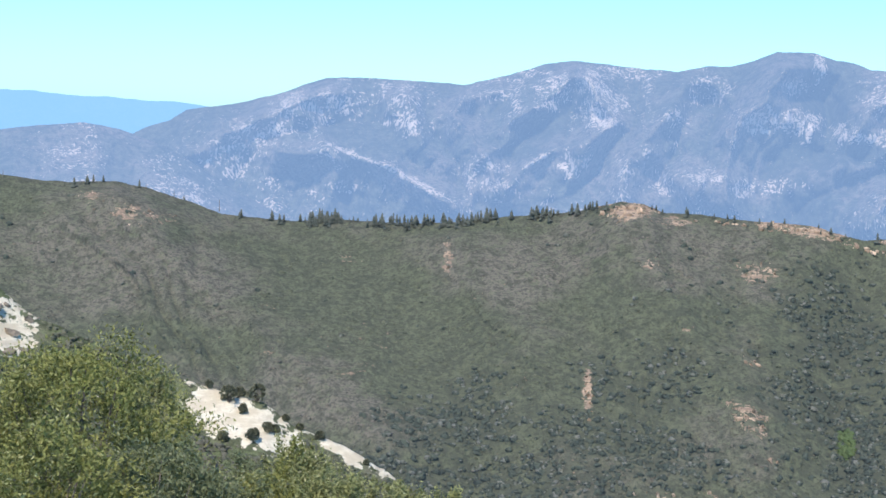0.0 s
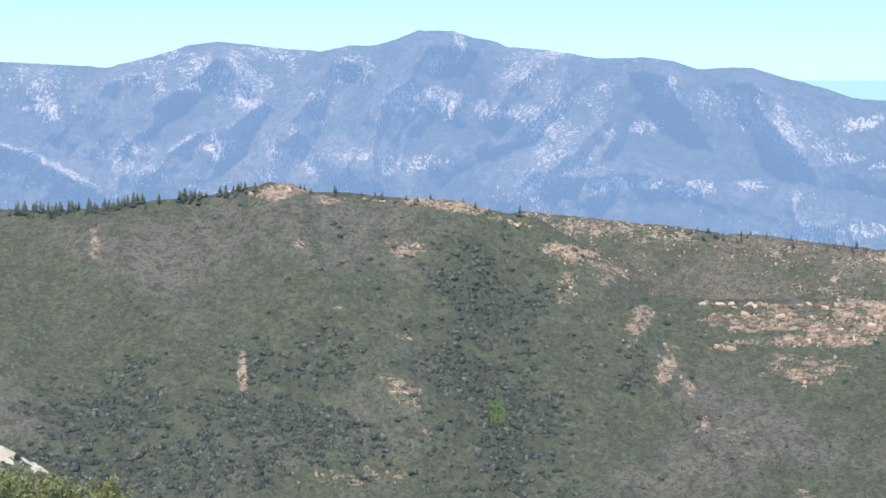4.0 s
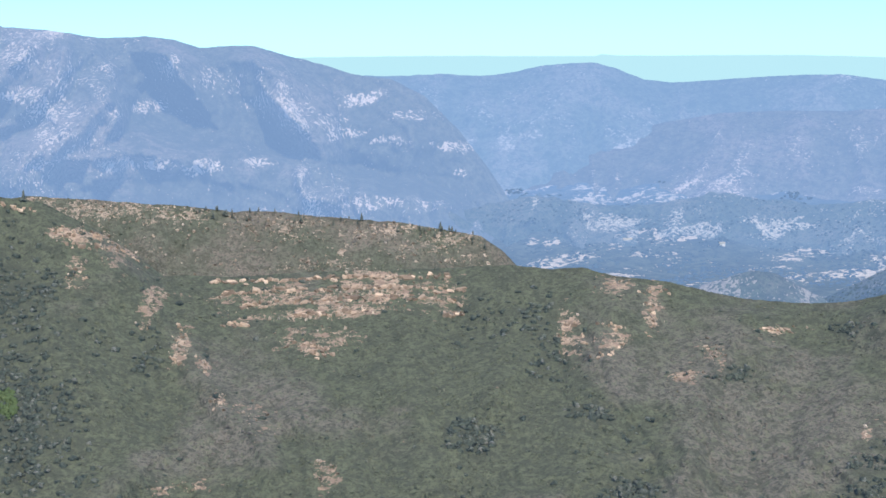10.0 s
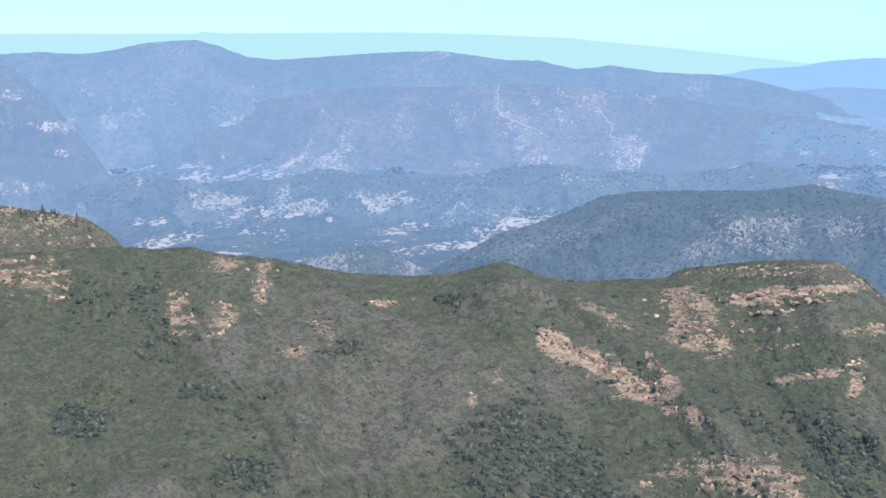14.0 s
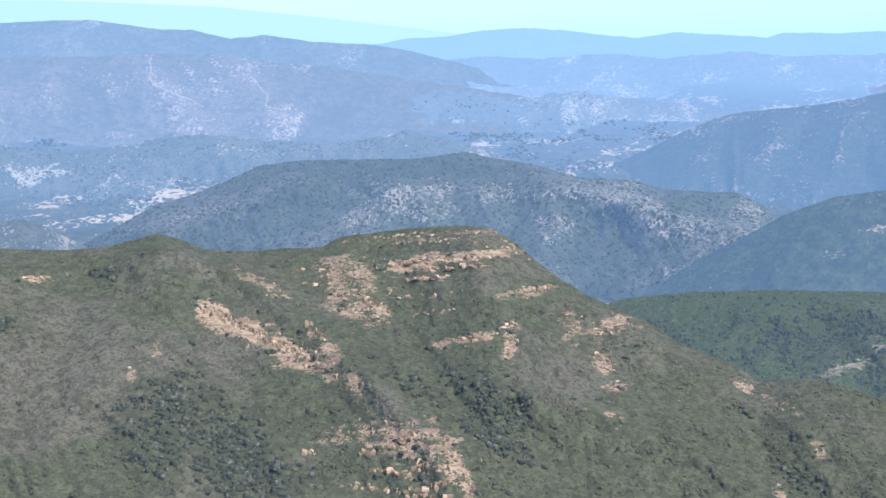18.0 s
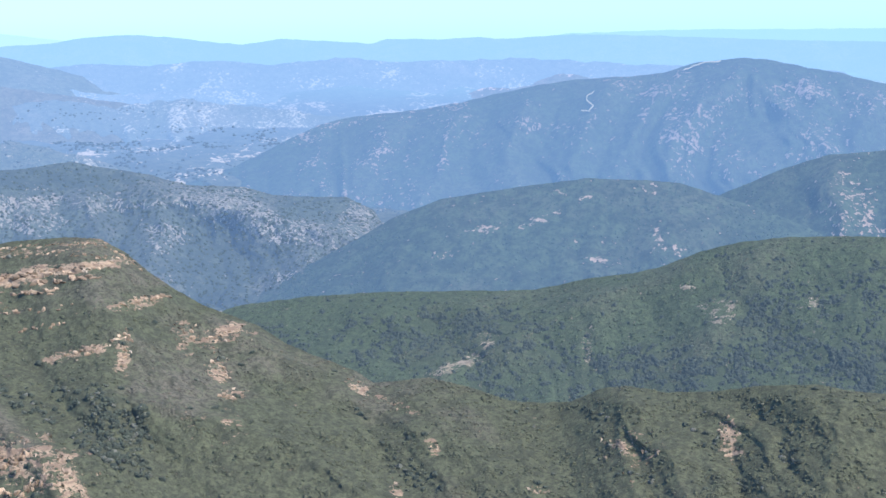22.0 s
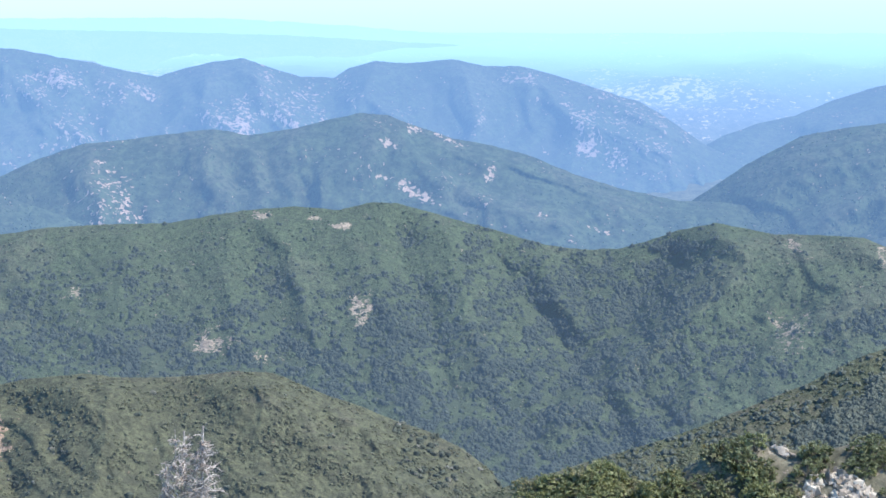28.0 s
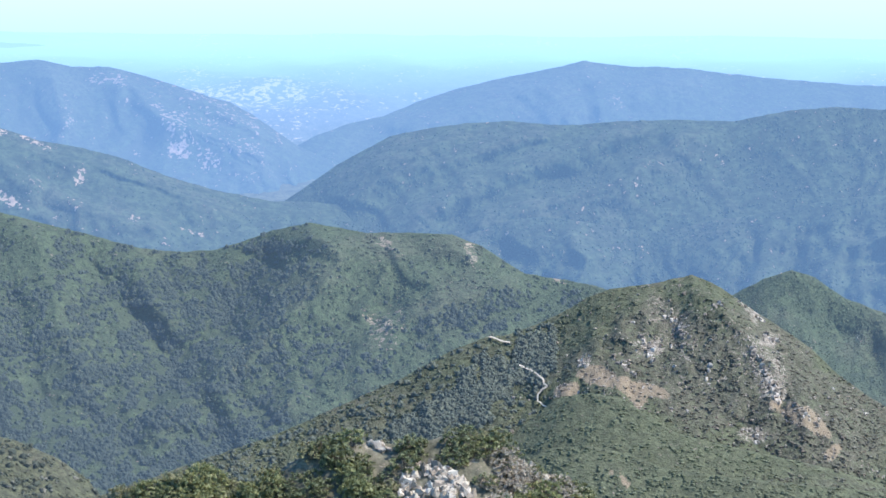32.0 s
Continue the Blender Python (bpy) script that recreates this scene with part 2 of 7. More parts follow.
def mesh_of(name, points, faces, material, fields=(), smooth=True):
    me = bpy.data.meshes.new(name)
    n, k = len(faces), faces.shape[1]
    me.vertices.add(len(points))
    me.vertices.foreach_set("co", np.asarray(points, dtype=np.float32).ravel())
    me.loops.add(n * k)
    me.loops.foreach_set("vertex_index", np.asarray(faces, dtype=np.int32).ravel())
    me.polygons.add(n)
    me.polygons.foreach_set("loop_start", np.arange(0, n * k, k, dtype=np.int32))
    me.polygons.foreach_set("use_smooth", np.full(n, smooth, dtype=bool))
    for key, values in fields:
        layer = me.attributes.new(key, "FLOAT", "POINT")
        layer.data.foreach_set("value", np.asarray(values, dtype=np.float32).ravel())
    me.update(calc_edges=True)
    me.materials.append(material)
    return new(name, me)


def ridge(name, crest, reach, foot, material, label, category="hill", step=0.1, rows=70, seed=1, gully=(0.35, 0.12),
          slant=0.0, depth=0.06, spurs=(), patches=(), rocky=0.0, crest_rough=0.03, woods=(), sharp=0.85, relief_tone=0.0, tones=(), bed=(4.0, 6.0), bare=(), dells=0.25, ends=0.5):
    """A hill or range whose slope faces the summit. crest: bearing and elevation; reach: bearing and distance of the crest;
    foot: distance of its base. Ribs and gullies run down it, depth times as deep as half their width; spurs are (line, width, part of the distance by which they stand out)."""
    zf = ground_z(foot) - 25.0
    base = math.degrees(math.atan2(zf, foot))
    (fa, fe), (la, le) = crest[0], crest[-1]
    crest = [(fa - max(0.1, (fe - base) / ends), base)] * (fe > base + 0.3) + list(crest) + [(la + max(0.1, (le - base) / ends), base)] * (le > base + 0.3)
    a = np.arange(max(crest[0][0], fa - 8, -17.5), min(crest[-1][0], la + 8, 118.5), step)
    top = along(crest, a) + crest_rough * (fractal(a * 3.0, a * 0, seed + 50, 5) - 0.5) * 2
    rc = along(reach, a) if isinstance(reach, (list, tuple)) else np.full(a.shape, float(reach))
    zc = rc * np.tan(np.radians(top))
    low = max(math.degrees(math.atan2(zf, foot)), -19.5)
    v = np.linspace(0, 1, rows)[:, None] ** 0.9
    el = low + (top[None, :] - low) * v
    az = np.repeat(a[None, :], rows, 0)
    slope = (zc - zf) / (rc - foot)
    wide = max(3, int(2.2 / step)) | 1
    bell = np.hanning(wide + 2)[1:-1]
    slope = np.convolve(np.pad(slope, wide // 2, mode="edge"), bell / bell.sum(), "valid") if len(a) > wide else slope
    r = (zf - slope * foot)[None, :] / (np.tan(np.radians(el)) - slope[None, :])
    down = top[None, :] - el
    warp = fractal(az * 0.5, el * 0.5, seed + 9, 3) - 0.5
    fan = down * (slant + 0.35 * np.sin(az * 0.45 + seed)) + warp * 3.0
    cut, amp = 0.0, 1.0
    for k in range(4):
        f = field((az + fan) * gully[0] * 2 ** k + 7.7 * k, el * gully[1] * 1.7 ** k + 3.1 * k, seed + k)
        f = 1 - np.abs(2 * f - 1) if k % 2 == 0 else np.abs(2 * f - 1)
        cut, amp = cut + amp * f, amp * 0.44
    cut = (cut - cut.min()) / (cut.max() - cut.min())
    small = fractal(az * 2.2 + slant * down, el * 1.6, seed + 20, 4) - 0.5
    deep = np.clip(down / 1.2, 0.15, 1.0) * np.clip((top - base) / 2.2, 0.0, 1.0)[None, :]
    half = radians(0.5 / gully[0])
    r = r * (1 - depth * half * 2.0 * (cut - 0.5) * deep - depth * half * 0.9 * small * deep)
    wa = az + 0.5 * (fractal(az * 1.1, el * 1.1, seed + 60, 3) - 0.5)
    we = el + 0.35 * (fractal(az * 1.1, el * 1.1, seed + 64, 3) - 0.5)
    lift, sink = np.zeros_like(az), np.zeros_like(az)
    for pts, width, out in spurs:
        t = np.clip(1 - to_line(wa, we, pts) / (width * 1.7), 0, 1)
        t = radians(width * 1.7) * sharp * min(abs(out) / 0.05, 1.5) * t * (0.6 + 0.4 * t)
        lift, sink = (np.maximum(lift, t), sink) if out > 0 else (lift, np.maximum(sink, t))
    fade = np.clip(down / 0.5, 0.1, 1.0)
    r = r * (1 - (lift - sink) * fade)
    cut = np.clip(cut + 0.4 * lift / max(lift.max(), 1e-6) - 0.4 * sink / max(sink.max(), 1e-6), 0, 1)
    rock = np.clip((fractal(az * 0.5, el * 0.9, seed + 33, 5) - 0.5) * 1.5 + (cut - 0.5) * 1.2 + rocky, 0, 1) if rocky > -1 else np.zeros_like(az)
    grain = fractal(az * bed[0], el * bed[1], seed + 70, 3) - 0.5
    for pa, pe, wa, we, lean, much in patches:
        c, s = math.cos(radians(lean)), math.sin(radians(lean))
        x, y = ((az - pa) * c + (el - pe) * s) / wa, (-(az - pa) * s + (el - pe) * c) / we
        rock = np.maximum(rock, much * np.clip(1.7 - np.hypot(x, y) + grain * 1.6, 0, 1))
    # gullies take dark brush; on far ranges it also paints in missing relief shade
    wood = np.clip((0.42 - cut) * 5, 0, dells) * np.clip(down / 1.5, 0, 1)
    for pa, pe, wa, we, lean, much in woods:
        c, s = math.cos(radians(lean)), math.sin(radians(lean))
        x, y = ((az - pa) * c + (el - pe) * s) / wa, (-(az - pa) * s + (el - pe) * c) / we
        wood = np.maximum(wood, much * np.clip(1.6 - np.hypot(x, y) + grain * 1.8, 0, 1))
    earth = np.zeros_like(az)
    for pa, pe, wa, we, lean, much in bare:
        c, s = math.cos(radians(lean)), math.sin(radians(lean))
        x, y = ((az - pa) * c + (el - pe) * s) / wa, (-(az - pa) * s + (el - pe) * c) / we
        earth = np.maximum(earth, much * np.clip(1.6 - np.hypot(x, y) + grain * 1.2, 0, 1))
    lush = np.zeros_like(az)
    for pa, pe, wa, we, lean, much in tones:
        c, s = math.cos(radians(lean)), math.sin(radians(lean))
        x, y = ((az - pa) * c + (el - pe) * s) / wa, (-(az - pa) * s + (el - pe) * c) / we
        lush = lush + much * np.clip(1.5 - np.hypot(x, y) + grain, 0, 1)
    # crests drier, hollows brushier; the tone also paints in relief the light leaves flat
    lush = np.clip(lush + relief_tone * (0.45 - lift / max(lift.max(), 1e-6)) + relief_tone * sink / max(sink.max(), 1e-6), -1.5, 1.5)
    p = np.stack([r * np.sin(np.radians(az)), r * np.cos(np.radians(az)), r * np.tan(np.radians(el))], -1)
    back = []
    for d in (25.0, 90.0, 260.0, 520.0):
        rb = np.minimum(r[-1] + d, 4985.0)
        zb = np.maximum(p[-1][:, 2] - (rb - r[-1]) * 0.5 - d * 0.1, ground_z(rb) - 40)
        back.append(np.stack([rb * np.sin(np.radians(a)), rb * np.cos(np.radians(a)), zb], -1))
    rf = np.minimum(foot, r[0]) * 0.97
    front = np.stack([rf * np.sin(np.radians(a)), rf * np.cos(np.radians(a)), np.minimum(zf - 10, p[0][:, 2] - 15)], -1)
    pts = np.concatenate([front[None], p, np.array(back)])
    pad = [(1, 4), (0, 0)]
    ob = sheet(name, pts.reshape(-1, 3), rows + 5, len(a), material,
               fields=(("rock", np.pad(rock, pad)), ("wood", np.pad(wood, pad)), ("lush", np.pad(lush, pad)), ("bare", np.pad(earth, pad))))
    tagged(ob, label, category, kind="structure")
    return dict(a0=a[0], step=step, top=top, p=p, el=el, rock=np.maximum(rock, earth), wood=wood, cut=cut, lush=lush, rows=rows, low=low)


# the floor of the valleys, out to the horizon
rings = np.concatenate([np.linspace(0.004, 20, 12), np.geomspace(25, 1400, 40), np.linspace(1430, 4970, 120)])
turns = np.radians(np.concatenate([np.arange(-20, 120, 0.5), np.arange(120, 340, 4.0)]))
gr, ga = np.meshgrid(rings, turns, indexing="ij")


def ground_h(x, y):
    r = np.hypot(x, y)
    return ground_z(r) + (fractal(x / 160, y / 160, 4, 4) - 0.5) * (np.clip(r / 60, 0, 14) + np.clip((r - 3100) / 12, 0, 40) * np.clip((4700 - r) / 500, 0, 1))


gz = ground_h(gr * np.sin(ga), gr * np.cos(ga))
fields_of = np.clip((fractal(gr * np.sin(ga) / 120, gr * np.cos(ga) / 60, 12, 4) - 0.43) * 4.0, 0, 1.0) * np.where(ga > radians(80), 0.5, 1.0)
town = np.clip(1.4 - np.hypot((np.degrees(ga) - 93.5) / 4.5, (gr - 4060) / 230), 0, 1)
fields_of = np.maximum(fields_of, np.clip(town * (0.1 + 1.25 * fractal(gr * np.sin(ga) / 45, gr * np.cos(ga) / 40, 19, 4)), 0, 1))
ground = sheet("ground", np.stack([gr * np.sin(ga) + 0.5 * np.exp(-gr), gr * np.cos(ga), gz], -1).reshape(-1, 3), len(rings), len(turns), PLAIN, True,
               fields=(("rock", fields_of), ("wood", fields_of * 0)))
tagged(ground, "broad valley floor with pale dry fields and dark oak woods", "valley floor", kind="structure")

# crest lines of the nearest ridge, part by part: bearing and elevation in degrees
WEST_HILL = [(-15.1, -2.26), (-14.07, -2.35), (-13.04, -2.5), (-11.82, -2.55), (-10.59, -2.49), (-9.53, -2.68), (-8.27, -3.06), (-7.19, -3.45), (-6.11, -3.55), (-4.84, -3.65), (-3.38, -3.54), (-1.56, -3.62), (-0.1, -3.57), (1.17, -3.41), (2.45, -3.25), (3.9, -3.13), (4.8, -2.92), (5.7, -2.69), (6.42, -2.75), (7.15, -3.02), (8.23, -3.01), (9.01, -3.1), (9.74, -3.16), (10.84, -3.19), (11.94, -3.28), (12.85, -3.53), (13.4, -3.63), (13.47, -3.65), (14.35, -3.77)]
CLIFF_HILL = [(16.11, -4.74), (17.35, -5.58), (18.07, -6.19), (18.79, -6.18), (20.25, -6.26), (21.71, -6.19), (23.54, -6.12), (25.56, -6.09), (27.39, -6.04), (29.21, -5.95), (30.49, -6.08), (31.57, -6.03), (32.47, -6.27), (34.3, -6.47), (35.77, -6.8), (37.05, -7.02), (38.89, -7.11), (39.98, -7.02), (40.89, -6.83), (41.62, -6.64), (42.35, -6.85), (43.08, -7.17), (44.34, -7.28), (45.77, -7.21), (46.91, -7.19)]
CROWN_HILL = [(47.46, -6.88), (48.73, -6.72), (49.83, -6.62), (51.29, -6.55), (52.39, -6.63), (53.12, -7.06), (53.85, -7.71), (54.77, -8.35), (55.5, -8.81), (56.42, -9.18), (57.34, -9.54), (58.26, -10.17), (59.36, -10.62), (60.47, -11.06), (61.03, -11.44), (61.77, -11.42), (62.88, -11.3), (64.35, -11.65), (65.46, -12.06), (66.58, -12.13), (67.51, -12.08), (68.44, -11.68), (69.36, -11.55), (70.66, -11.76), (72.13, -11.69), (73.59, -11.49), (75.41, -11.38), (76.67, -11.56), (77.83, -11.59), (79.1, -11.58), (80.39, -11.47), (81.49, -11.55), (82.22, -11.84), (83.32, -12.31), (84.43, -12.69), (85.54, -13.15), (86.66, -13.52), (87.78, -14.07), (88.71, -14.78), (89.27, -15.5), (90.4, -17)]
# spurs and gullies of the ridge (a gully stands out by less than nothing), then its bare rock
WEST_SPURS = [([(13.7, -5.3), (12.9, -6.95), (12.56, -9.32), (13.53, -12.37)], 1.6, -0.05), ([(15.42, -4.82), (17.64, -6.86), (18.59, -8.64), (19.89, -10.39), (21.56, -12.27)], 1.3, 0.05),
              ([(5.88, -2.74), (7.24, -5.22), (8.78, -7.68), (10.13, -9.75)], 1.5, 0.05), ([(0.27, -3.65), (2.19, -6.51), (3.38, -9), (4.41, -12.02)], 1.4, 0.04),
              ([(-10.59, -2.66), (-8.23, -5.32), (-4.73, -8.15), (-1.35, -10.97)], 2.0, 0.05), ([(18.2, -8.76), (19.64, -10.24), (22.57, -12.27), (23.85, -13.18)], 1.2, 0.03),
              ([(27.5, -7.6), (27.57, -8.86), (28.3, -11.57)], 1.2, -0.02)]
EAST_SPURS = [([(41.62, -6.73), (44.35, -8.32), (46.89, -10.23), (49.05, -12), (50.67, -13.84)], 1.5, 0.13), ([(44.52, -7.33), (46.51, -8.72), (48.49, -10.26)], 0.9, -0.03), ([(37.05, -7.02), (36.13, -9.21), (35.39, -10.66), (34.63, -13.36)], 1.4, 0.05), ([(32.84, -6.46), (32.08, -8.81), (33.17, -10.64)], 1.1, 0.05), ([(30.24, -9.51), (28.38, -11.63), (27.44, -13.56)], 1.1, -0.05), ([(51.29, -6.58), (52.37, -8.6), (53.83, -10.44), (56.04, -12.62)], 1.2, 0.04), ([(49.05, -9.27), (51.22, -11.49), (53.44, -12.61), (54.72, -14.78)], 1.0, -0.03), ([(52.02, -11.75), (54.66, -12.15), (58.42, -13.39), (60.59, -14.98)], 1.0, 0.08), ([(61.77, -11.6), (63.59, -13.26), (65.81, -14.73)], 0.9, 0.05)] + [([(69.36, -11.68), (70.47, -13.3), (71.41, -15.07)], 1.0, 0.06), ([(67.13, -12.22), (67.5, -13.67), (67.68, -15.1)], 0.9, -0.02), ([(80.39, -11.53), (82.2, -13.01), (84.41, -14.67), (85.52, -15.94)], 1.0, 0.06), ([(76.39, -11.58), (76.17, -13.17), (75.56, -15.26)], 0.9, 0.05)]
RIDGE_SPURS = [([(22.13, -10.83), (19.36, -11.2), (17.69, -11.91), (16.39, -12.82)], 0.9, 0.06), ([(21.67, -9.91), (20.18, -10.79), (18.7, -11.65), (16.85, -12.85)], 0.8, 0.05), ([(29.95, -8.85), (28.48, -10.31), (27.19, -11.75), (26.45, -13.01)], 1.0, 0.05), ([(37.72, -9.34), (36.27, -10.63), (33.89, -11.92), (32.04, -13.01)], 0.9, 0.05), ([(25.78, -10.08), (26.87, -11.36), (27.59, -12.99)], 0.9, 0.04), ([(34.86, -11.06), (33.4, -11.91), (31.94, -12.56), (29.95, -13.87)], 0.9, 0.05), ([(40.19, -9.54), (39.25, -11.7), (37.56, -13.64)], 0.9, 0.05), ([(39.07, -11.33), (40.53, -12.8), (42.39, -14.25)], 0.8, 0.04)] + [([(50.07, -11.51), (51.72, -11.59), (54.48, -12.07), (57.45, -12.86), (60.42, -13.25), (62.64, -13.44)], 0.7, 0.07), ([(61.16, -13.14), (62.64, -13.62), (63.39, -14.86)], 0.6, 0.05), ([(54.53, -8.53), (56.73, -9.65), (58.57, -10.93), (60.79, -12.2), (62.27, -13.09)], 0.8, 0.06), ([(48.36, -7.49), (48.86, -9.12), (49.36, -10.58)], 0.6, -0.05), ([(47.48, -7.1), (48.34, -8.39), (48.66, -9.66)], 0.6, 0.05), ([(50.07, -11.69), (50.95, -13.15), (51.84, -14.79)], 0.6, -0.05)]
RIDGE_SPURS += [([(69.68, -11.71), (68.93, -13.11), (69.67, -14.92)], 0.7, 0.05), ([(74.87, -11.45), (75.63, -12.74), (76.56, -13.8)], 0.7, 0.05), ([(81.67, -11.69), (83.68, -12.86), (85.14, -14.02)], 0.7, 0.05), ([(73.58, -12.4), (72.75, -13.31), (73.22, -15.1)], 0.5, -0.05), ([(7.2, -3.73), (8.67, -5.36), (9.78, -6.99), (10.16, -8.44)], 0.9, 0.04), ([(12.51, -5.32), (11.98, -6.96), (12.74, -8.59), (13.31, -10.21)], 0.7, -0.05)]
WEST_ROCK = [(5.89, -2.95, 0.82, 0.29, 0, 1), (10.00, -4.83, 0.58, 0.33, 0, 0.8), (4.83, -8.76, 0.16, 0.55, 0, 1), (0.17, -4.66, 0.13, 0.51, 0, 0.9), (7.90, -6.73, 0.22, 0.09, 0, 1), (10.04, -7.70, 0.40, 0.18, -30, 0.8), (10.11, -9.48, 0.66, 0.36, -30, 0.8), (11.61, -3.45, 1.09, 0.18, -12, 1), (10.55, -3.24, 0.55, 0.15, 0, 1), (-9.69, -3.63, 1.00, 0.29, -10, 0.75), (-11.29, -2.95, 0.51, 0.18, 0, 0.7), (-2.99, -4.84, 0.51, 0.18, 0, 0.6), (7.52, -3.26, 0.73, 0.15, 0, 0.8), (6.62, -4.70, 0.29, 0.16, 0, 0.9), (-5.57, -3.34, 1.00, 0.11, -4, 0.9)]
CLIFF_ROCK = [(15.42, -4.85, 0.82, 0.26, -5, 1), (16.89, -5.43, 0.82, 0.47, 0, 0.75), (17.68, -7.04, 0.29, 0.73, -25, 1), (18.63, -8.28, 0.26, 0.69, -20, 0.95), (19.32, -9.16, 0.18, 0.36, 20, 0.9), (19.75, -10.22, 0.26, 0.29, 0, 0.9), (10.17, -9.44, 0.66, 0.26, 0, 0.85), (15.35, -6.00, 0.29, 0.44, 0, 0.8), (22.31, -6.94, 2.74, 0.29, 0, 0.8), (22.50, -7.52, 2.37, 0.18, 0, 0.75), (22.88, -8.31, 1.09, 0.47, 0, 0.75), (24.76, -6.63, 1.09, 0.62, 0, 0.9), (8.35, -12.27, 1.46, 0.33, 0, 0.65), (12.21, -3.35, 0.73, 0.16, -10, 1)] + [(10.75, -3.24, 0.55, 0.11, 0, 0.9), (23.90, -7.18, 1.64, 0.44, 0, 0.85), (21.70, -6.73, 1.28, 0.26, 0, 0.75), (27.02, -6.95, 0.66, 0.55, 0, 0.75), (31.15, -8.12, 0.33, 0.73, 10, 0.95), (32.49, -8.37, 0.51, 0.47, 0, 0.9), (32.66, -6.66, 0.55, 0.33, 0, 0.9), (33.88, -7.09, 0.26, 0.84, 0, 0.85), (35.88, -8.76, 0.29, 0.44, 30, 0.8), (35.00, -9.49, 0.44, 0.22, 0, 0.8), (37.80, -7.95, 0.73, 0.13, 0, 1), (22.79, -8.51, 0.77, 0.29, -10, 0.8), (18.68, -12.90, 0.91, 0.18, 0, 0.7), (23.21, -12.63, 0.47, 0.36, -30, 0.8)] + [(20.92, -10.71, 0.91, 0.29, -30, 0.6)]
CROWN_ROCK = [(43.46, -9.36, 0.66, 0.36, -32, 1.2), (44.55, -9.84, 0.73, 0.36, -32, 1.2), (45.64, -10.44, 0.80, 0.47, -32, 1.2), (46.81, -10.76, 0.73, 0.55, -32, 1.1), (47.80, -11.53, 0.55, 0.29, -40, 0.9), (47.92, -8.15, 1.09, 0.66, -20, 0.8), (48.56, -9.37, 0.47, 0.40, 0, 0.9), (47.84, -13.29, 1.09, 0.36, 10, 0.8), (41.47, -10.44, 0.26, 0.18, 30, 0.9), (40.65, -11.18, 0.15, 0.33, 0, 0.9), (35.67, -8.66, 0.51, 0.18, -20, 0.7), (34.93, -9.57, 0.26, 0.40, -20, 0.8), (51.11, -6.85, 2.19, 0.18, 4, 0.55), (49.81, -7.74, 1.20, 0.20, 8, 1.3)] + [(51.28, -7.59, 1.64, 0.16, 6, 1.2), (47.77, -8.97, 0.91, 0.62, -20, 0.85), (44.89, -8.35, 0.91, 0.18, -30, 0.8), (53.47, -8.71, 1.28, 0.16, 12, 0.85), (51.61, -10.23, 1.09, 0.15, 10, 0.85), (53.00, -10.28, 0.26, 0.62, 0, 0.95), (56.14, -9.81, 0.91, 0.29, 5, 0.85), (56.05, -10.90, 0.29, 0.62, 15, 0.9), (56.41, -11.72, 0.44, 0.15, 0, 0.8), (60.56, -11.63, 0.36, 0.18, -35, 1), (49.70, -13.62, 1.64, 0.73, -15, 0.9), (51.18, -14.38, 0.33, 0.91, 30, 1), (56.22, -12.59, 0.22, 0.09, 0, 1), (62.95, -13.34, 0.18, 0.33, 30, 0.9)] + [(54.94, -9.72, 0.36, 0.55, 0, 0.7), (56.04, -10.79, 0.40, 0.33, -20, 0.8), (72.69, -13.18, 0.36, 0.55, 10, 0.95), (69.55, -13.66, 0.66, 0.73, 10, 0.65), (61.80, -14.84, 0.18, 0.26, 0, 0.9), (66.56, -14.92, 0.44, 0.18, 0, 0.8), (61.76, -12.15, 0.66, 0.11, -25, 0.7)]
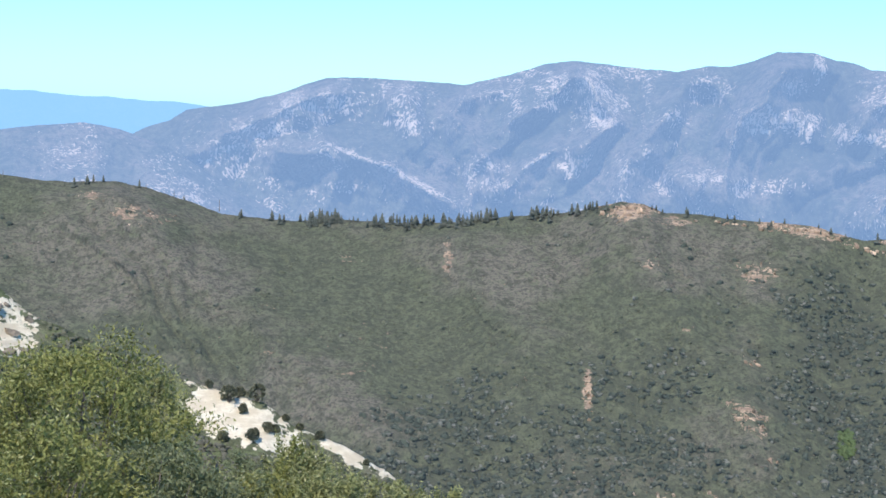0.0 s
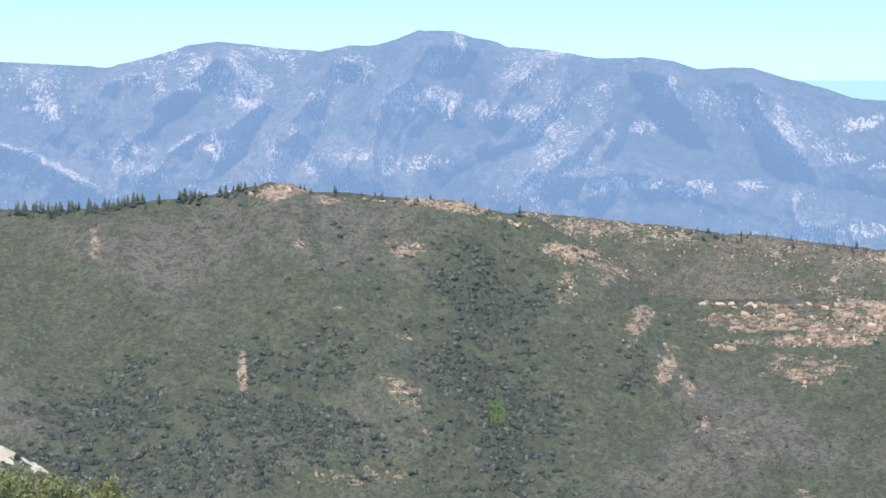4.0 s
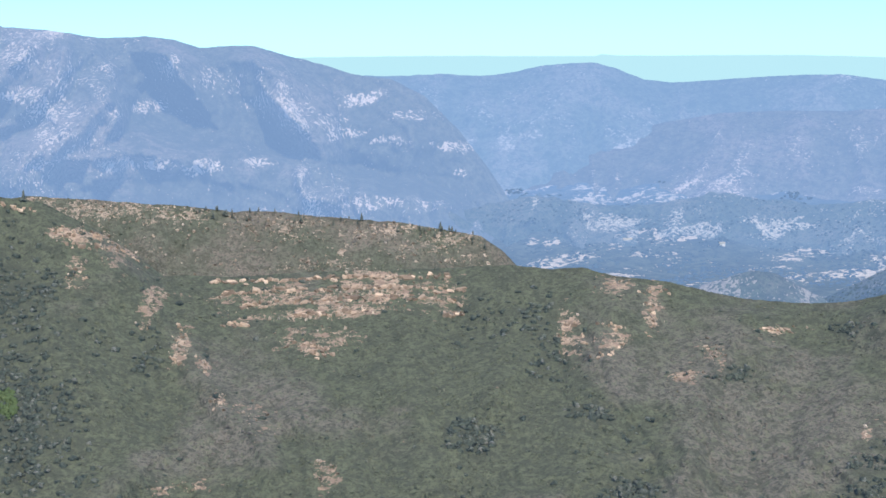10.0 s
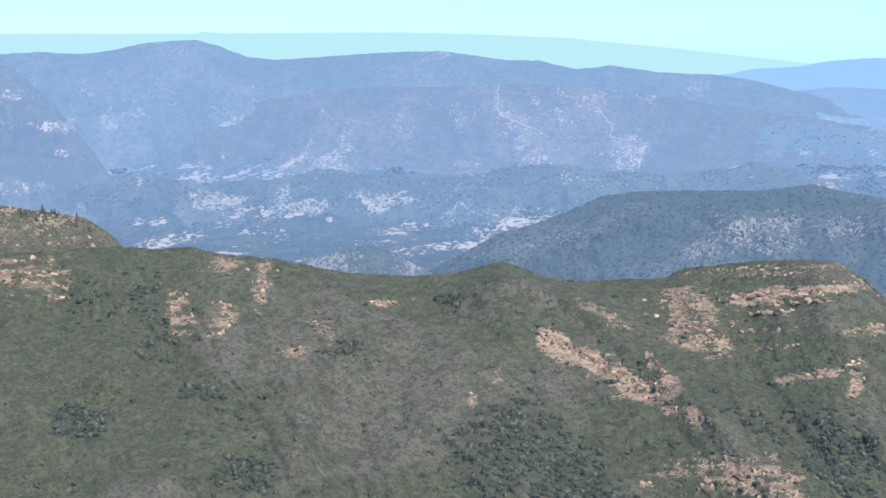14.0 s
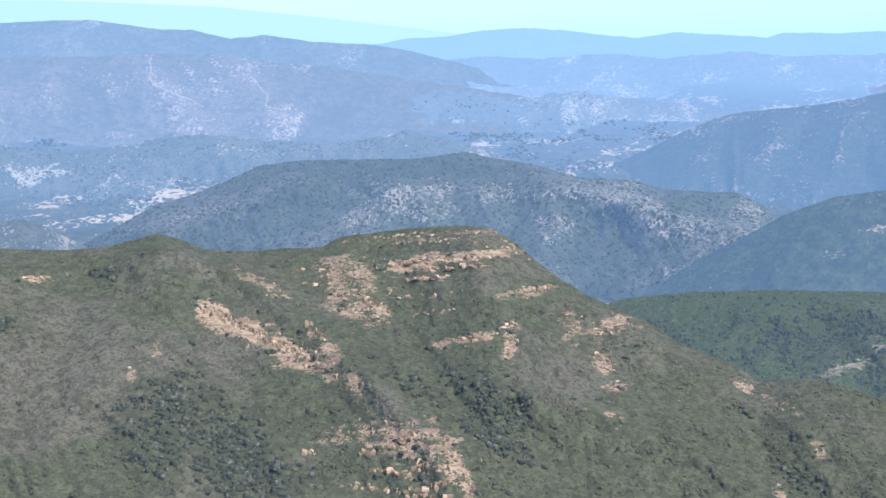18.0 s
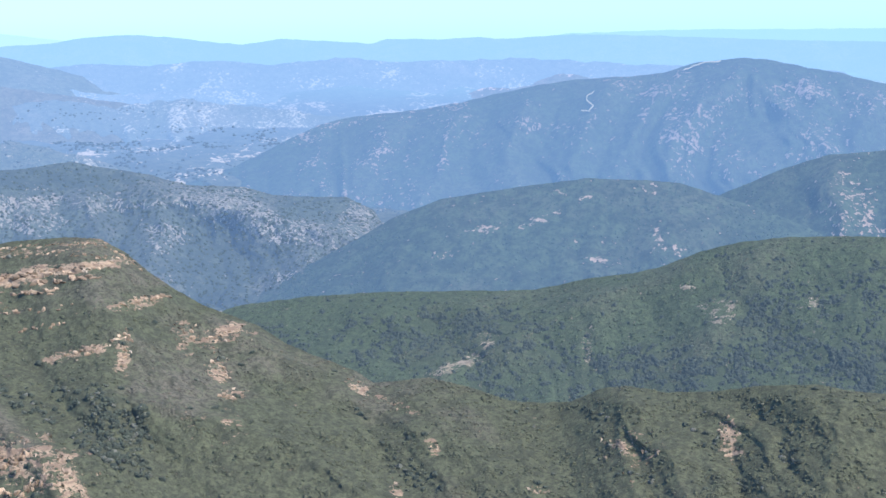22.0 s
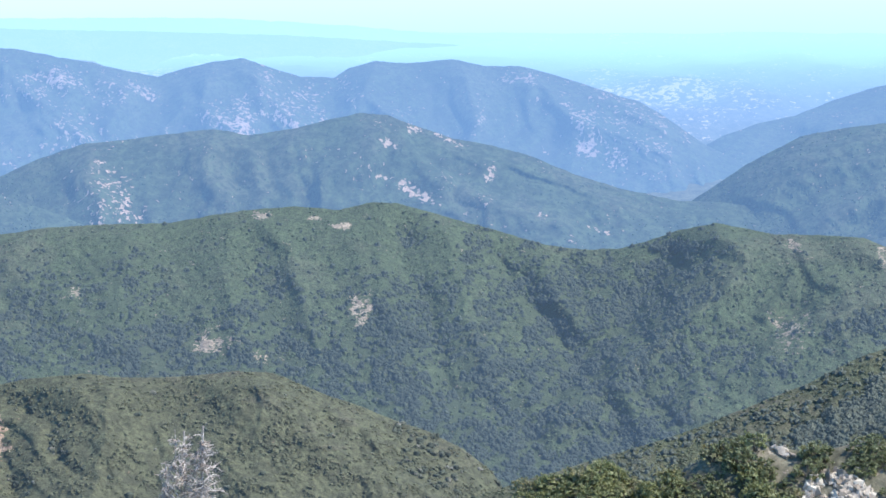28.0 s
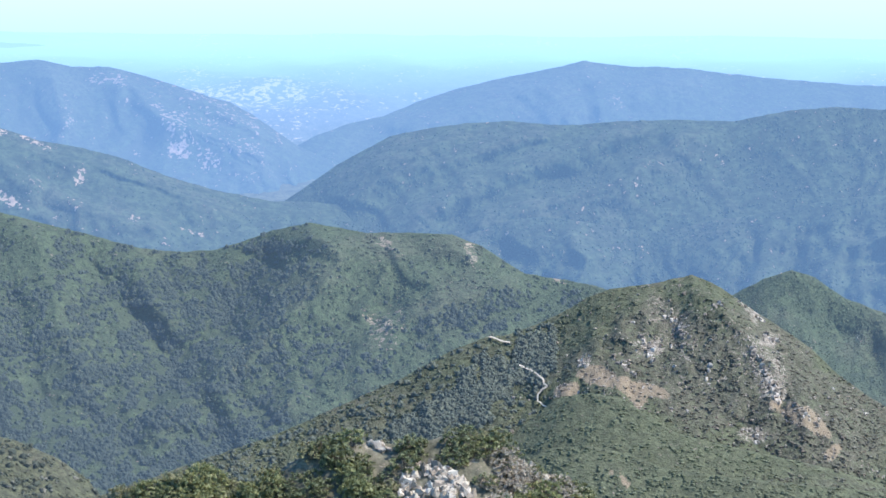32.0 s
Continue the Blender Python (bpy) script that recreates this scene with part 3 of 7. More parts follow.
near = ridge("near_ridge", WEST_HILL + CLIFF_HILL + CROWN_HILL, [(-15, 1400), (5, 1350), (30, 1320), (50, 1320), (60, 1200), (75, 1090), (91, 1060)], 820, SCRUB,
             "long brush-covered ridge with tan rock outcrops and pale cliffs", step=0.06, rows=190, seed=3, gully=(0.4, 0.1), depth=0.3, sharp=0.44, relief_tone=0.8, 
             bed=(1.4, 5.0), spurs=WEST_SPURS + EAST_SPURS + RIDGE_SPURS, patches=WEST_ROCK + CLIFF_ROCK + CROWN_ROCK, rocky=-0.55,
             tones=[(16.24, -9.43, 2.01, 1.64, -40, 0.9), (-1.04, -6.95, 4.74, 2.01, -8, 0.5), (2.50, -9.32, 2.19, 1.09, 0, 0.4), (8.66, -4.63, 4.74, 0.91, -8, -0.8), (12.69, -4.77, 1.09, 0.73, 0, 0.7), (15.41, -4.00, 1.09, 0.22, 0, 0.8), (20.78, -10.00, 2.92, 1.09, -20, -0.5), (8.68, -7.72, 1.09, 1.46, 0, 0.3), (2.14, -4.87, 2.92, 1.09, 0, -0.6), (-8.77, -4.97, 4.38, 0.73, -10, -0.3), (-1.40, -8.98, 1.64, 0.91, 0, 0.6), (-11.96, -5.37, 1.82, 1.09, -20, -0.7), (11.61, -7.17, 1.46, 1.09, 0, 0.4), (26.10, -8.86, 3.28, 1.46, -6, 0.7)] + [(15.44, -11.01, 1.64, 1.09, 30, 0.7), (20.18, -11.51, 1.64, 0.73, -20, -0.7), (29.40, -6.68, 1.46, 0.55, 0, 0.6), (33.75, -8.80, 1.64, 1.09, 0, -0.5), (37.33, -11.54, 2.92, 1.46, 0, -0.4), (26.61, -9.42, 3.65, 1.28, -4, 0.6), (31.69, -10.98, 2.37, 1.09, 0, 0.5), (37.23, -12.28, 2.92, 1.09, 0, -0.6), (39.08, -9.56, 1.64, 1.09, -20, -0.4), (44.75, -11.27, 2.19, 0.73, -30, -0.6), (46.39, -12.29, 1.82, 0.55, -30, 0.8), (41.44, -7.00, 0.91, 0.36, 0, 0.7), (44.17, -8.05, 2.01, 0.29, -32, 0.7), (51.22, -11.31, 1.28, 2.01, -40, 0.8)] + [(48.29, -10.70, 2.19, 0.29, -35, 0.7), (57.52, -13.70, 5.11, 1.28, 0, 0.7), (52.37, -8.24, 2.01, 0.55, 10, -0.6), (55.31, -9.36, 2.19, 0.55, -25, -0.5), (40.74, -10.06, 2.92, 1.46, -30, -0.5), (46.79, -12.10, 2.19, 0.55, -25, 0.6), (57.30, -14.14, 5.84, 0.91, 0, 0.7), (62.12, -12.51, 2.19, 0.73, -20, -0.3), (70.29, -12.58, 2.01, 1.09, 0, 0.5), (74.89, -13.22, 3.28, 1.09, 0, -0.2), (76.33, -13.88, 4.74, 1.28, 0, 0.9), (82.92, -14.82, 3.65, 1.09, 0, 0.9), (79.28, -12.04, 3.28, 0.36, 0, 0.3)],
             woods=[(12.89, -6.59, 1.64, 1.09, -40, 0.9), (12.56, -9.14, 2.01, 0.73, -20, 1), (13.69, -10.93, 0.91, 1.28, -20, 0.9), (6.14, -10.62, 2.37, 0.73, -10, 0.8), (0.35, -10.00, 2.19, 0.66, 0, 0.8), (1.25, -8.77, 0.73, 0.40, 0, 0.6), (5.22, -8.45, 0.73, 0.73, 0, 0.5), (7.22, -8.45, 1.09, 0.91, 0, 0.5), (-1.78, -11.88, 2.19, 0.73, 0, 0.7), (3.04, -11.83, 2.55, 0.73, 0, 0.7), (17.49, -8.31, 0.36, 0.91, 0, 0.4), (28.12, -11.44, 0.66, 0.47, 0, 1), (31.69, -10.71, 0.73, 0.22, 0, 0.7), (33.15, -13.34, 0.66, 0.44, 0, 0.9)] + [(36.50, -9.39, 0.44, 0.29, 0, 0.8), (42.03, -12.23, 0.91, 0.91, -40, 0.7), (39.99, -7.83, 0.36, 0.18, 0, 0.8), (30.62, -8.25, 0.73, 1.09, 30, 0.4), (44.01, -13.77, 1.64, 0.91, -30, 0.8), (52.69, -12.87, 0.91, 0.66, -30, 0.9), (41.71, -12.59, 1.09, 1.28, -40, 0.5), (51.96, -11.69, 1.09, 0.29, -20, 0.5), (49.74, -11.64, 1.09, 0.22, -30, 0.5), (86.66, -13.97, 1.09, 0.36, -30, 0.1)], dells=0.1, slant=-0.8)
rocks = ridge("rock_ridge", [(12.05, -4.29), (13.12, -3.64), (13.82, -3.56), (15.6, -3.68), (17.38, -3.86), (18.83, -3.95), (20.28, -4.17), (21.37, -4.15), (22.83, -4.32), (24.29, -4.45), (25.75, -4.58), (27.21, -4.82), (28.3, -5.01), (29.03, -5.5), (29.4, -5.92), (30.12, -6.68)], 1800, 1420, BROWN, "brown ridge strewn with weathered boulders", step=0.06, rows=60, seed=5, depth=0.3,
              patches=[(14.1, -3.76, 0.71, 0.16, 2, 0.9), (16.29, -4.0, 1.61, 0.29, 4, 0.85), (18.48, -4.25, 1.25, 0.25, 3, 0.8), (20.67, -4.48, 0.89, 0.32, 0, 0.5), (22.31, -4.67, 0.89, 0.39, 0, 0.6), (25.39, -4.84, 1.07, 0.21, 5, 0.9), (27.37, -5.1, 1.07, 0.21, 7, 0.9), (23.22, -5.94, 1.07, 0.16, 1, 0.6), (23.95, -5.39, 0.25, 0.07, 35, 1), (24.67, -5.75, 0.25, 0.07, 35, 1), (27.73, -5.73, 0.54, 0.14, 1, 0.6), (26.29, -5.38, 1.07, 0.21, 1, 0.5)], rocky=-0.3, gully=(0.4, 0.15))
SECOND_SPURS = [([(86.99, -6.6), (87.51, -8.02), (87.86, -9.65), (88.58, -11.29)], 0.8, 0.05), ([(88.97, -7.85), (90.24, -9.68), (90.98, -10.77)], 0.35, -0.05), ([(90.25, -7.95), (91.16, -9.69), (91.9, -10.42)], 0.4, 0.05), ([(91.26, -8.05), (91.9, -9.69), (92.27, -10.78)], 0.3, -0.05), ([(95.94, -6.83), (97.15, -8.02), (95.59, -9.31), (93.94, -10.78), (92.46, -12.05), (90.78, -12.94)], 0.9, 0.07), ([(94.48, -7.68), (93.75, -9.14), (92.64, -10.42), (91.34, -11.68), (90.22, -13.3)], 0.6, -0.06), ([(98.33, -7.28), (99.26, -8.54), (100.73, -8.87)], 0.5, 0.05), ([(99.97, -7.15), (101.63, -8.13), (102.9, -8.46)], 0.4, 0.05), ([(97.59, -7.11), (98.34, -8.19), (97.63, -9.66)], 0.5, 0.05)] + [([(102.72, -8.52), (100.56, -9.24), (98.01, -10.56), (95.25, -12.59)], 0.7, 0.06), ([(98.36, -9.64), (97.27, -10.75), (95.99, -12.04)], 0.5, -0.05), ([(83.76, -6.7), (84.27, -8.15), (85.49, -9.97), (86.02, -11.42)], 0.9, 0.02), ([(86.08, -6.74), (85.88, -8.18), (86.4, -9.63)], 0.5, -0.04), ([(81.3, -6.66), (82.14, -8.1), (82.98, -9.91)], 0.9, 0.02)]
SECOND_SPURS += [([(70.8, -7.68), (68.96, -8.4), (66.75, -9.47), (64.91, -10.52)], 0.9, 0.05), ([(73.55, -6.94), (73.01, -8.77), (71.9, -10.23), (71.53, -11.5)], 0.9, 0.02), ([(77.21, -6.73), (76.68, -8.37), (76.34, -10.19)], 0.9, 0.02), ([(80.29, -6.5), (79.96, -8.32), (80.54, -10.11)], 0.9, 0.02), ([(66.76, -8.38), (64.93, -8.9), (62.58, -9.03), (60.44, -9.33)], 0.6, 0.05), ([(68.21, -9.49), (65.64, -10.17), (63.44, -11.21)], 0.6, 0.05)]
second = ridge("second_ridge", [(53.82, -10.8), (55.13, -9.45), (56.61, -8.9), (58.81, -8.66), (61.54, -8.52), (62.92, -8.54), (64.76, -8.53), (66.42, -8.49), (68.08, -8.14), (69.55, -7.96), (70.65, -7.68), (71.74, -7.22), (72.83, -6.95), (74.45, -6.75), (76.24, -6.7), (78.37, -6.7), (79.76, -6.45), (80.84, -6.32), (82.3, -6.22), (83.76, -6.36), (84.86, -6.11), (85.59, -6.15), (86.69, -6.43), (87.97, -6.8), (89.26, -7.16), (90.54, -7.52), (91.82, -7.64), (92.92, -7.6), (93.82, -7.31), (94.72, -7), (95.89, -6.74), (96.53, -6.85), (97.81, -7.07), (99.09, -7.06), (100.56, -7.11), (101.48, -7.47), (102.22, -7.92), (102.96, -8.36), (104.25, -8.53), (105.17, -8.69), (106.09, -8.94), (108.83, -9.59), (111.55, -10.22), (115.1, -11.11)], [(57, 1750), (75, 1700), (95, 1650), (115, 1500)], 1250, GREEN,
               "green brush-covered ridge with dark oak woods in its gullies", step=0.07, rows=170, seed=8, gully=(0.5, 0.1), depth=0.3, sharp=0.55, relief_tone=1.0, slant=-0.6, tones=[(87.42, -8.71, 0.73, 2.92, -20, 0.8), (94.77, -10.46, 2.55, 1.09, 30, 0.8), (83.75, -7.41, 3.65, 0.73, 0, 0.4), (75.27, -7.43, 2.92, 0.55, 0, -0.5), (96.15, -10.84, 1.64, 1.09, 35, 0.9), (87.50, -8.89, 0.55, 2.19, -35, 0.8), (99.09, -7.57, 2.19, 0.36, 0, -0.6)], rocky=-0.75, spurs=SECOND_SPURS,
               woods=[(82.60, -11.21, 2.37, 0.91, -15, 0.9), (85.38, -10.34, 1.64, 1.46, -20, 0.8), (78.76, -10.94, 2.37, 0.55, 0, 0.9), (88.89, -11.62, 2.37, 1.09, -10, 0.9), (90.37, -9.80, 0.44, 1.64, -25, 0.8), (93.30, -9.40, 2.01, 0.91, 25, 0.9), (87.78, -8.35, 0.36, 1.46, -25, 0.5), (89.81, -8.16, 0.36, 1.09, -25, 0.6), (76.47, -8.89, 1.09, 1.09, 0, 0.5), (73.79, -9.51, 1.09, 1.09, 0, 0.6), (81.52, -9.74, 1.09, 0.73, 0, 0.6), (93.77, -9.01, 2.01, 0.84, 45, 0.9), (90.65, -12.19, 3.65, 1.28, 10, 1), (87.75, -13.50, 3.65, 1.64, 0, 1)] + [(92.81, -13.85, 2.19, 0.91, 10, 0.9), (88.72, -9.63, 0.40, 2.19, -35, 0.7), (91.05, -9.69, 0.44, 2.01, -40, 0.8), (101.32, -9.75, 1.64, 0.44, 15, 0.7), (97.81, -11.40, 0.55, 0.36, 0, 0.4), (73.57, -9.29, 0.55, 0.91, 20, 0.8), (70.47, -11.13, 2.92, 0.55, 0, 0.8), (63.64, -10.01, 2.55, 0.73, 0, 0.6), (77.55, -10.65, 2.55, 0.91, 0, 0.8)],
              
               patches=[(84.46, -9.52, 0.29, 0.47, -20, 1), (79.49, -10.51, 0.62, 0.33, 0, 0.85), (81.29, -6.51, 0.26, 0.13, 0, 1), (83.75, -6.87, 0.33, 0.09, 0, 1), (75.22, -8.85, 0.26, 0.18, 0, 0.8), (98.37, -10.10, 0.62, 0.62, 0, 0.6), (81.13, -11.00, 0.18, 0.33, 30, 0.8), (82.93, -6.59, 0.18, 0.09, 0, 0.9), (98.58, -7.50, 0.44, 0.09, -40, 0.8), (72.30, -9.12, 0.44, 0.33, 0, 0.75), (75.20, -8.91, 0.29, 0.18, 0, 0.7), (63.81, -10.92, 0.82, 0.16, 18, 0.85), (68.07, -10.41, 0.18, 0.51, 0, 0.8), (64.74, -10.11, 0.26, 0.26, 0, 0.7)] + [(71.20, -8.41, 0.36, 0.11, 0, 0.7), (103.98, -8.53, 0.26, 0.09, -20, 1), (101.21, -7.74, 0.15, 0.44, 20, 0.8), (98.54, -7.58, 0.55, 0.07, -20, 0.7)], dells=0.4)
PEAK_SPURS = [([(108.35, -8.35), (109.55, -9.57), (111.04, -11.31), (113.09, -13.69)], 1.1, 0.08), ([(107, -8.65), (106.11, -10.03), (104.31, -12.06)], 0.8, 0.06), 
              ([(104.31, -12.06), (105.78, -12.03), (108.02, -13.57), (110.43, -14.72)], 0.8, 0.05), ([(102.43, -10.37), (101.2, -11.6), (99.9, -13.0)], 0.7, 0.02)]
peak = ridge("rocky_peak", [(86.65, -15.95), (89.27, -15.23), (91.14, -14.67), (92.99, -14.1), (94.82, -13.52), (96.63, -12.75), (98.42, -11.97), (99.11, -11.67), (100.59, -10.84), (101.7, -10.43), (102.43, -10.32), (103.54, -9.9), (104.45, -9.43), (104.99, -9.06), (105.72, -8.81), (107, -8.62), (107.9, -8.39), (108.35, -8.29), (108.98, -8.51), (109.72, -8.94), (110.45, -9.45), (111.36, -9.95), (112.27, -10.54), (113, -11.22), (113.72, -11.71), (114.59, -12.19), (115.87, -12.81)], [(86, 600), (100, 660), (108, 690), (116, 640)], 450, CRAG,
             "steep rocky peak with grey crags, scrub and bare tan soil", step=0.06, rows=110, seed=11, depth=0.28, sharp=0.35, rocky=-0.35, bed=(3.0, 3.0), spurs=PEAK_SPURS,
             bare=[(105.50, -11.64, 0.62, 0.31, -20, 1.2), (106.43, -12.01, 0.66, 0.29, -30, 1.1), (107.07, -11.99, 0.51, 0.15, -20, 1.2), (104.40, -12.06, 0.36, 0.18, 12, 1.2), (106.71, -12.45, 0.15, 0.22, 0, 1), (111.98, -12.60, 0.62, 0.31, -20, 1.2), (112.53, -13.01, 0.47, 0.18, -35, 1.1), (113.00, -13.69, 0.22, 0.36, -30, 0.8), (111.16, -12.28, 0.18, 0.22, -30, 1)],
             tones=[(108.63, -8.88, 0.91, 0.44, 0, 1), (105.62, -12.93, 2.01, 0.62, -12, 1.2), (104.34, -14.04, 2.19, 0.44, 0, 1), (110.43, -14.72, 2.92, 0.36, 0, 0.8), (109.75, -10.28, 0.55, 1.09, 30, 0.6), (107.40, -10.36, 1.28, 1.09, -30, -1.5), (108.89, -11.75, 1.64, 1.09, 0, -1.5), (110.32, -10.98, 1.64, 1.64, 30, -1.2), (111.63, -12.71, 2.01, 1.09, -30, -1.2), (113.41, -12.61, 1.09, 1.46, -30, -0.8), (103.58, -12.98, 0.73, 0.55, 0, 0.8)],
             patches=[(107.94, -10.16, 0.44, 0.80, 30, 0.6), (107.04, -10.73, 0.40, 0.44, 0, 0.9), (110.87, -11.49, 0.47, 0.80, 25, 0.9), (107.56, -9.63, 0.91, 0.47, -30, 0.6), (110.27, -9.37, 0.47, 0.18, -40, 0.85), (110.92, -10.24, 0.36, 0.15, 0, 0.9), (108.51, -11.23, 1.28, 1.09, 0, 0.35), (110.45, -9.45, 0.15, 0.26, 0, 1.1), (110.83, -10.33, 0.26, 0.15, 0, 1), (106.21, -14.71, 0.73, 0.66, -30, 0.6), (110.39, -13.30, 0.55, 0.26, 0, 0.7), (104.94, -11.05, 0.22, 0.26, 0, 0.8), (114.39, -10.79, 0.33, 0.44, 0, 0.8)], gully=(0.3, 0.1), slant=0.4)


def in_front(h, line, part_of):
    """Distances along a line for land that stands a little in front of a hill."""
    pts = np.array(line)
    ci = np.clip(((pts[:, 0] - h["a0"]) / h["step"]).astype(int), 0, h["p"].shape[1] - 1)
    out = []
    for (az, el), c in zip(line, ci):
        q = h["p"][np.argmin(np.abs(h["el"][:, c] - el)), c]
        out.append((az, float(np.hypot(q[0], q[1])) * part_of))
    return out


RISE = [(102.1, -14.08), (103.21, -13.02), (104.03, -12.36), (105.05, -12.14), (106.16, -12.31), (107.09, -12.85), (108.02, -13.36), (109.85, -13.71), (112.57, -14.16), (114.54, -14.61)]
LOW_RISE = [(102.31, -15.34), (103.04, -14.29), (103.87, -13.95), (105.08, -13.83), (106.19, -14.01), (107.68, -14.48), (109.88, -14.67), (112.06, -14.77), (114.69, -14.85)]
rise = ridge("green_rise", RISE, in_front(peak, RISE, 0.95), 400, CRAG, "green brushy rise below the rocky peak", step=0.08, rows=50, seed=12, depth=0.2, rocky=-0.9,
             ends=0.8, tones=[(105.62, -12.93, 4.74, 1.09, -12, 1), (104.34, -14.04, 5.47, 1.09, 0, 1)], patches=[(107.64, -12.96, 0.22, 0.15, -30, 0.8), (108.76, -13.72, 0.36, 0.11, -10, 0.6)])
low_rise = ridge("low_green_rise", LOW_RISE, in_front(peak, LOW_RISE, 0.88), 370, CRAG, "low green scrubby rise with bare reddish soil", step=0.08, rows=40, seed=13, depth=0.2, rocky=-0.9,
                 ends=0.8, tones=[(104.35, -14.40, 2.19, 0.73, -12, 1), (109.89, -15.10, 4.74, 0.73, 0, 0.8)], bare=[(106.30, -14.89, 0.16, 0.36, 25, 0.7), (105.84, -14.63, 0.11, 0.16, 30, 0.6)])
knoll = ridge("knoll", [(89.5, -15.69), (90.05, -15.4), (91.33, -14.88), (92.07, -14.78), (93.17, -15.08), (93.9, -15.27), (94.65, -14.79), (95.76, -14.18), (96.88, -13.74), (98, -13.84), (99.12, -13.93), (100.42, -13.53), (101.54, -13.59), (102.48, -14.08), (103.23, -14.52), (103.98, -14.95), (104.73, -15.29), (105.3, -15.63), (106.24, -16.31)], 120, 70, KNOLL_SOIL, "scrubby knoll with pale rock below the summit", step=0.06, rows=44, seed=14, depth=0.3, rocky=-0.3, crest_rough=0.08,
              patches=[(103.05, -14.88, 1.09, 0.36, -40, 0.9), (100.42, -13.65, 0.73, 0.15, 0, 0.7), (98.18, -13.93, 0.36, 0.15, 0, 0.8)])
scree = ridge("scree_slope", [(-15.42, -5.05), (-14.04, -5.92), (-12.98, -6.8), (-10.86, -7.68), (-8.34, -8.77), (-6.89, -9.17), (-5.61, -9.52), (-4.68, -10.22), (-3.2, -10.74), (-1.7, -11.55), (-0.57, -12.38), (0.57, -13.24)], 170, 90, SCREE, "white chalky scree slope with a few dark shrubs", category="scree", step=0.06, rows=60, seed=17, depth=0.25, rocky=-0.8, crest_rough=0.05,
              patches=[(-13.85, -6.98, 0.91, 0.84, 0, 1.3), (-13.67, -7.69, 0.73, 0.36, 0, 1.2), (-6.33, -9.98, 1.64, 0.62, -25, 1.6), (-6.88, -9.53, 1.09, 0.36, -20, 1.5), (-3.38, -10.83, 1.46, 0.18, -30, 1.5), (-2.07, -11.38, 0.62, 0.11, -30, 1.3), (-5.58, -10.68, 0.73, 0.36, 0, 1.5)])
valley = ridge("backdrop_valley_hill", [(37.24, -7.84), (39.07, -7.02), (40.53, -6.29), (41.61, -5.73), (42.7, -5.45), (43.95, -4.99), (44.82, -4.56), (46.07, -4.41), (47.69, -4.38), (49.87, -4.38), (51.51, -4.17), (52.78, -4.42), (53.88, -4.61), (55.15, -4.98), (56.98, -5.08), (57.89, -5.36), (59.35, -5.45), (60.25, -5.45), (61.16, -5.9), (61.71, -6.8), (62.08, -7.88)], 2700, 2300, VALLEY, "grey-tan dry hill dotted with dark shrubs", step=0.06, rows=110, seed=21, depth=0.5, rocky=-0.3, dells=0.5, relief_tone=0.6, gully=(0.7, 0.14),
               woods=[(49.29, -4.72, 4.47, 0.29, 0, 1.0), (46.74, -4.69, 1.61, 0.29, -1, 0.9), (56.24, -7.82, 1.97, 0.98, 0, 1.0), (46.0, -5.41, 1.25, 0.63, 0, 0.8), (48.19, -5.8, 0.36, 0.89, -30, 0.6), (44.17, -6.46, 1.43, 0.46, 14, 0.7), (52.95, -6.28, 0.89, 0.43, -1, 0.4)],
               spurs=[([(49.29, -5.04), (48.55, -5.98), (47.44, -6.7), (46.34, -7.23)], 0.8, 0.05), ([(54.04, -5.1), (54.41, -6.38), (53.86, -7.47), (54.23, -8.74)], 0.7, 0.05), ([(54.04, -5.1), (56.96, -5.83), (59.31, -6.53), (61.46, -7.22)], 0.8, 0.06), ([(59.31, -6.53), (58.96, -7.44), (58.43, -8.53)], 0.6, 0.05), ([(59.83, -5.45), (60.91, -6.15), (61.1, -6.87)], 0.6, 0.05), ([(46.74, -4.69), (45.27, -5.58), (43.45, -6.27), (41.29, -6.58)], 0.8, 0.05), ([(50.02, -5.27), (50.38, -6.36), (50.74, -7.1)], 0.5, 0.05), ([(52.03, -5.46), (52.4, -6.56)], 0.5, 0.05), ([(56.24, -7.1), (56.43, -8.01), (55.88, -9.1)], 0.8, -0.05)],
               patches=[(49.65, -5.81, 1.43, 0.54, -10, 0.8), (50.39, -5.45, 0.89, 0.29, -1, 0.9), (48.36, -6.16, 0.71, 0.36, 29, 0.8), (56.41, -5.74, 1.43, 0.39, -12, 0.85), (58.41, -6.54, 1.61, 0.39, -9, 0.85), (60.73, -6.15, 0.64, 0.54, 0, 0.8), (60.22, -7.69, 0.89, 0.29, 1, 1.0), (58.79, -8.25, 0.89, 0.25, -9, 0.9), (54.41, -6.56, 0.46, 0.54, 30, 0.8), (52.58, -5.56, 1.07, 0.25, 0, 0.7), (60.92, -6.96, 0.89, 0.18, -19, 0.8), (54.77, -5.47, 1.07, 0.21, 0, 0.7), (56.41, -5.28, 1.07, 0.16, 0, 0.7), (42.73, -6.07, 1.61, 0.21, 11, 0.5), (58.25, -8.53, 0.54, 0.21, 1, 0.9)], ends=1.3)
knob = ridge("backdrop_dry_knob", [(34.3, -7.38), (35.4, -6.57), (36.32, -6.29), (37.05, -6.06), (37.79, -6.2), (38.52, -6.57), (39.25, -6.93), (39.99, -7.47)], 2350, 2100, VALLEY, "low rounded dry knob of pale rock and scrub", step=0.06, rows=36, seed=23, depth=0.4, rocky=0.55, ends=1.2)
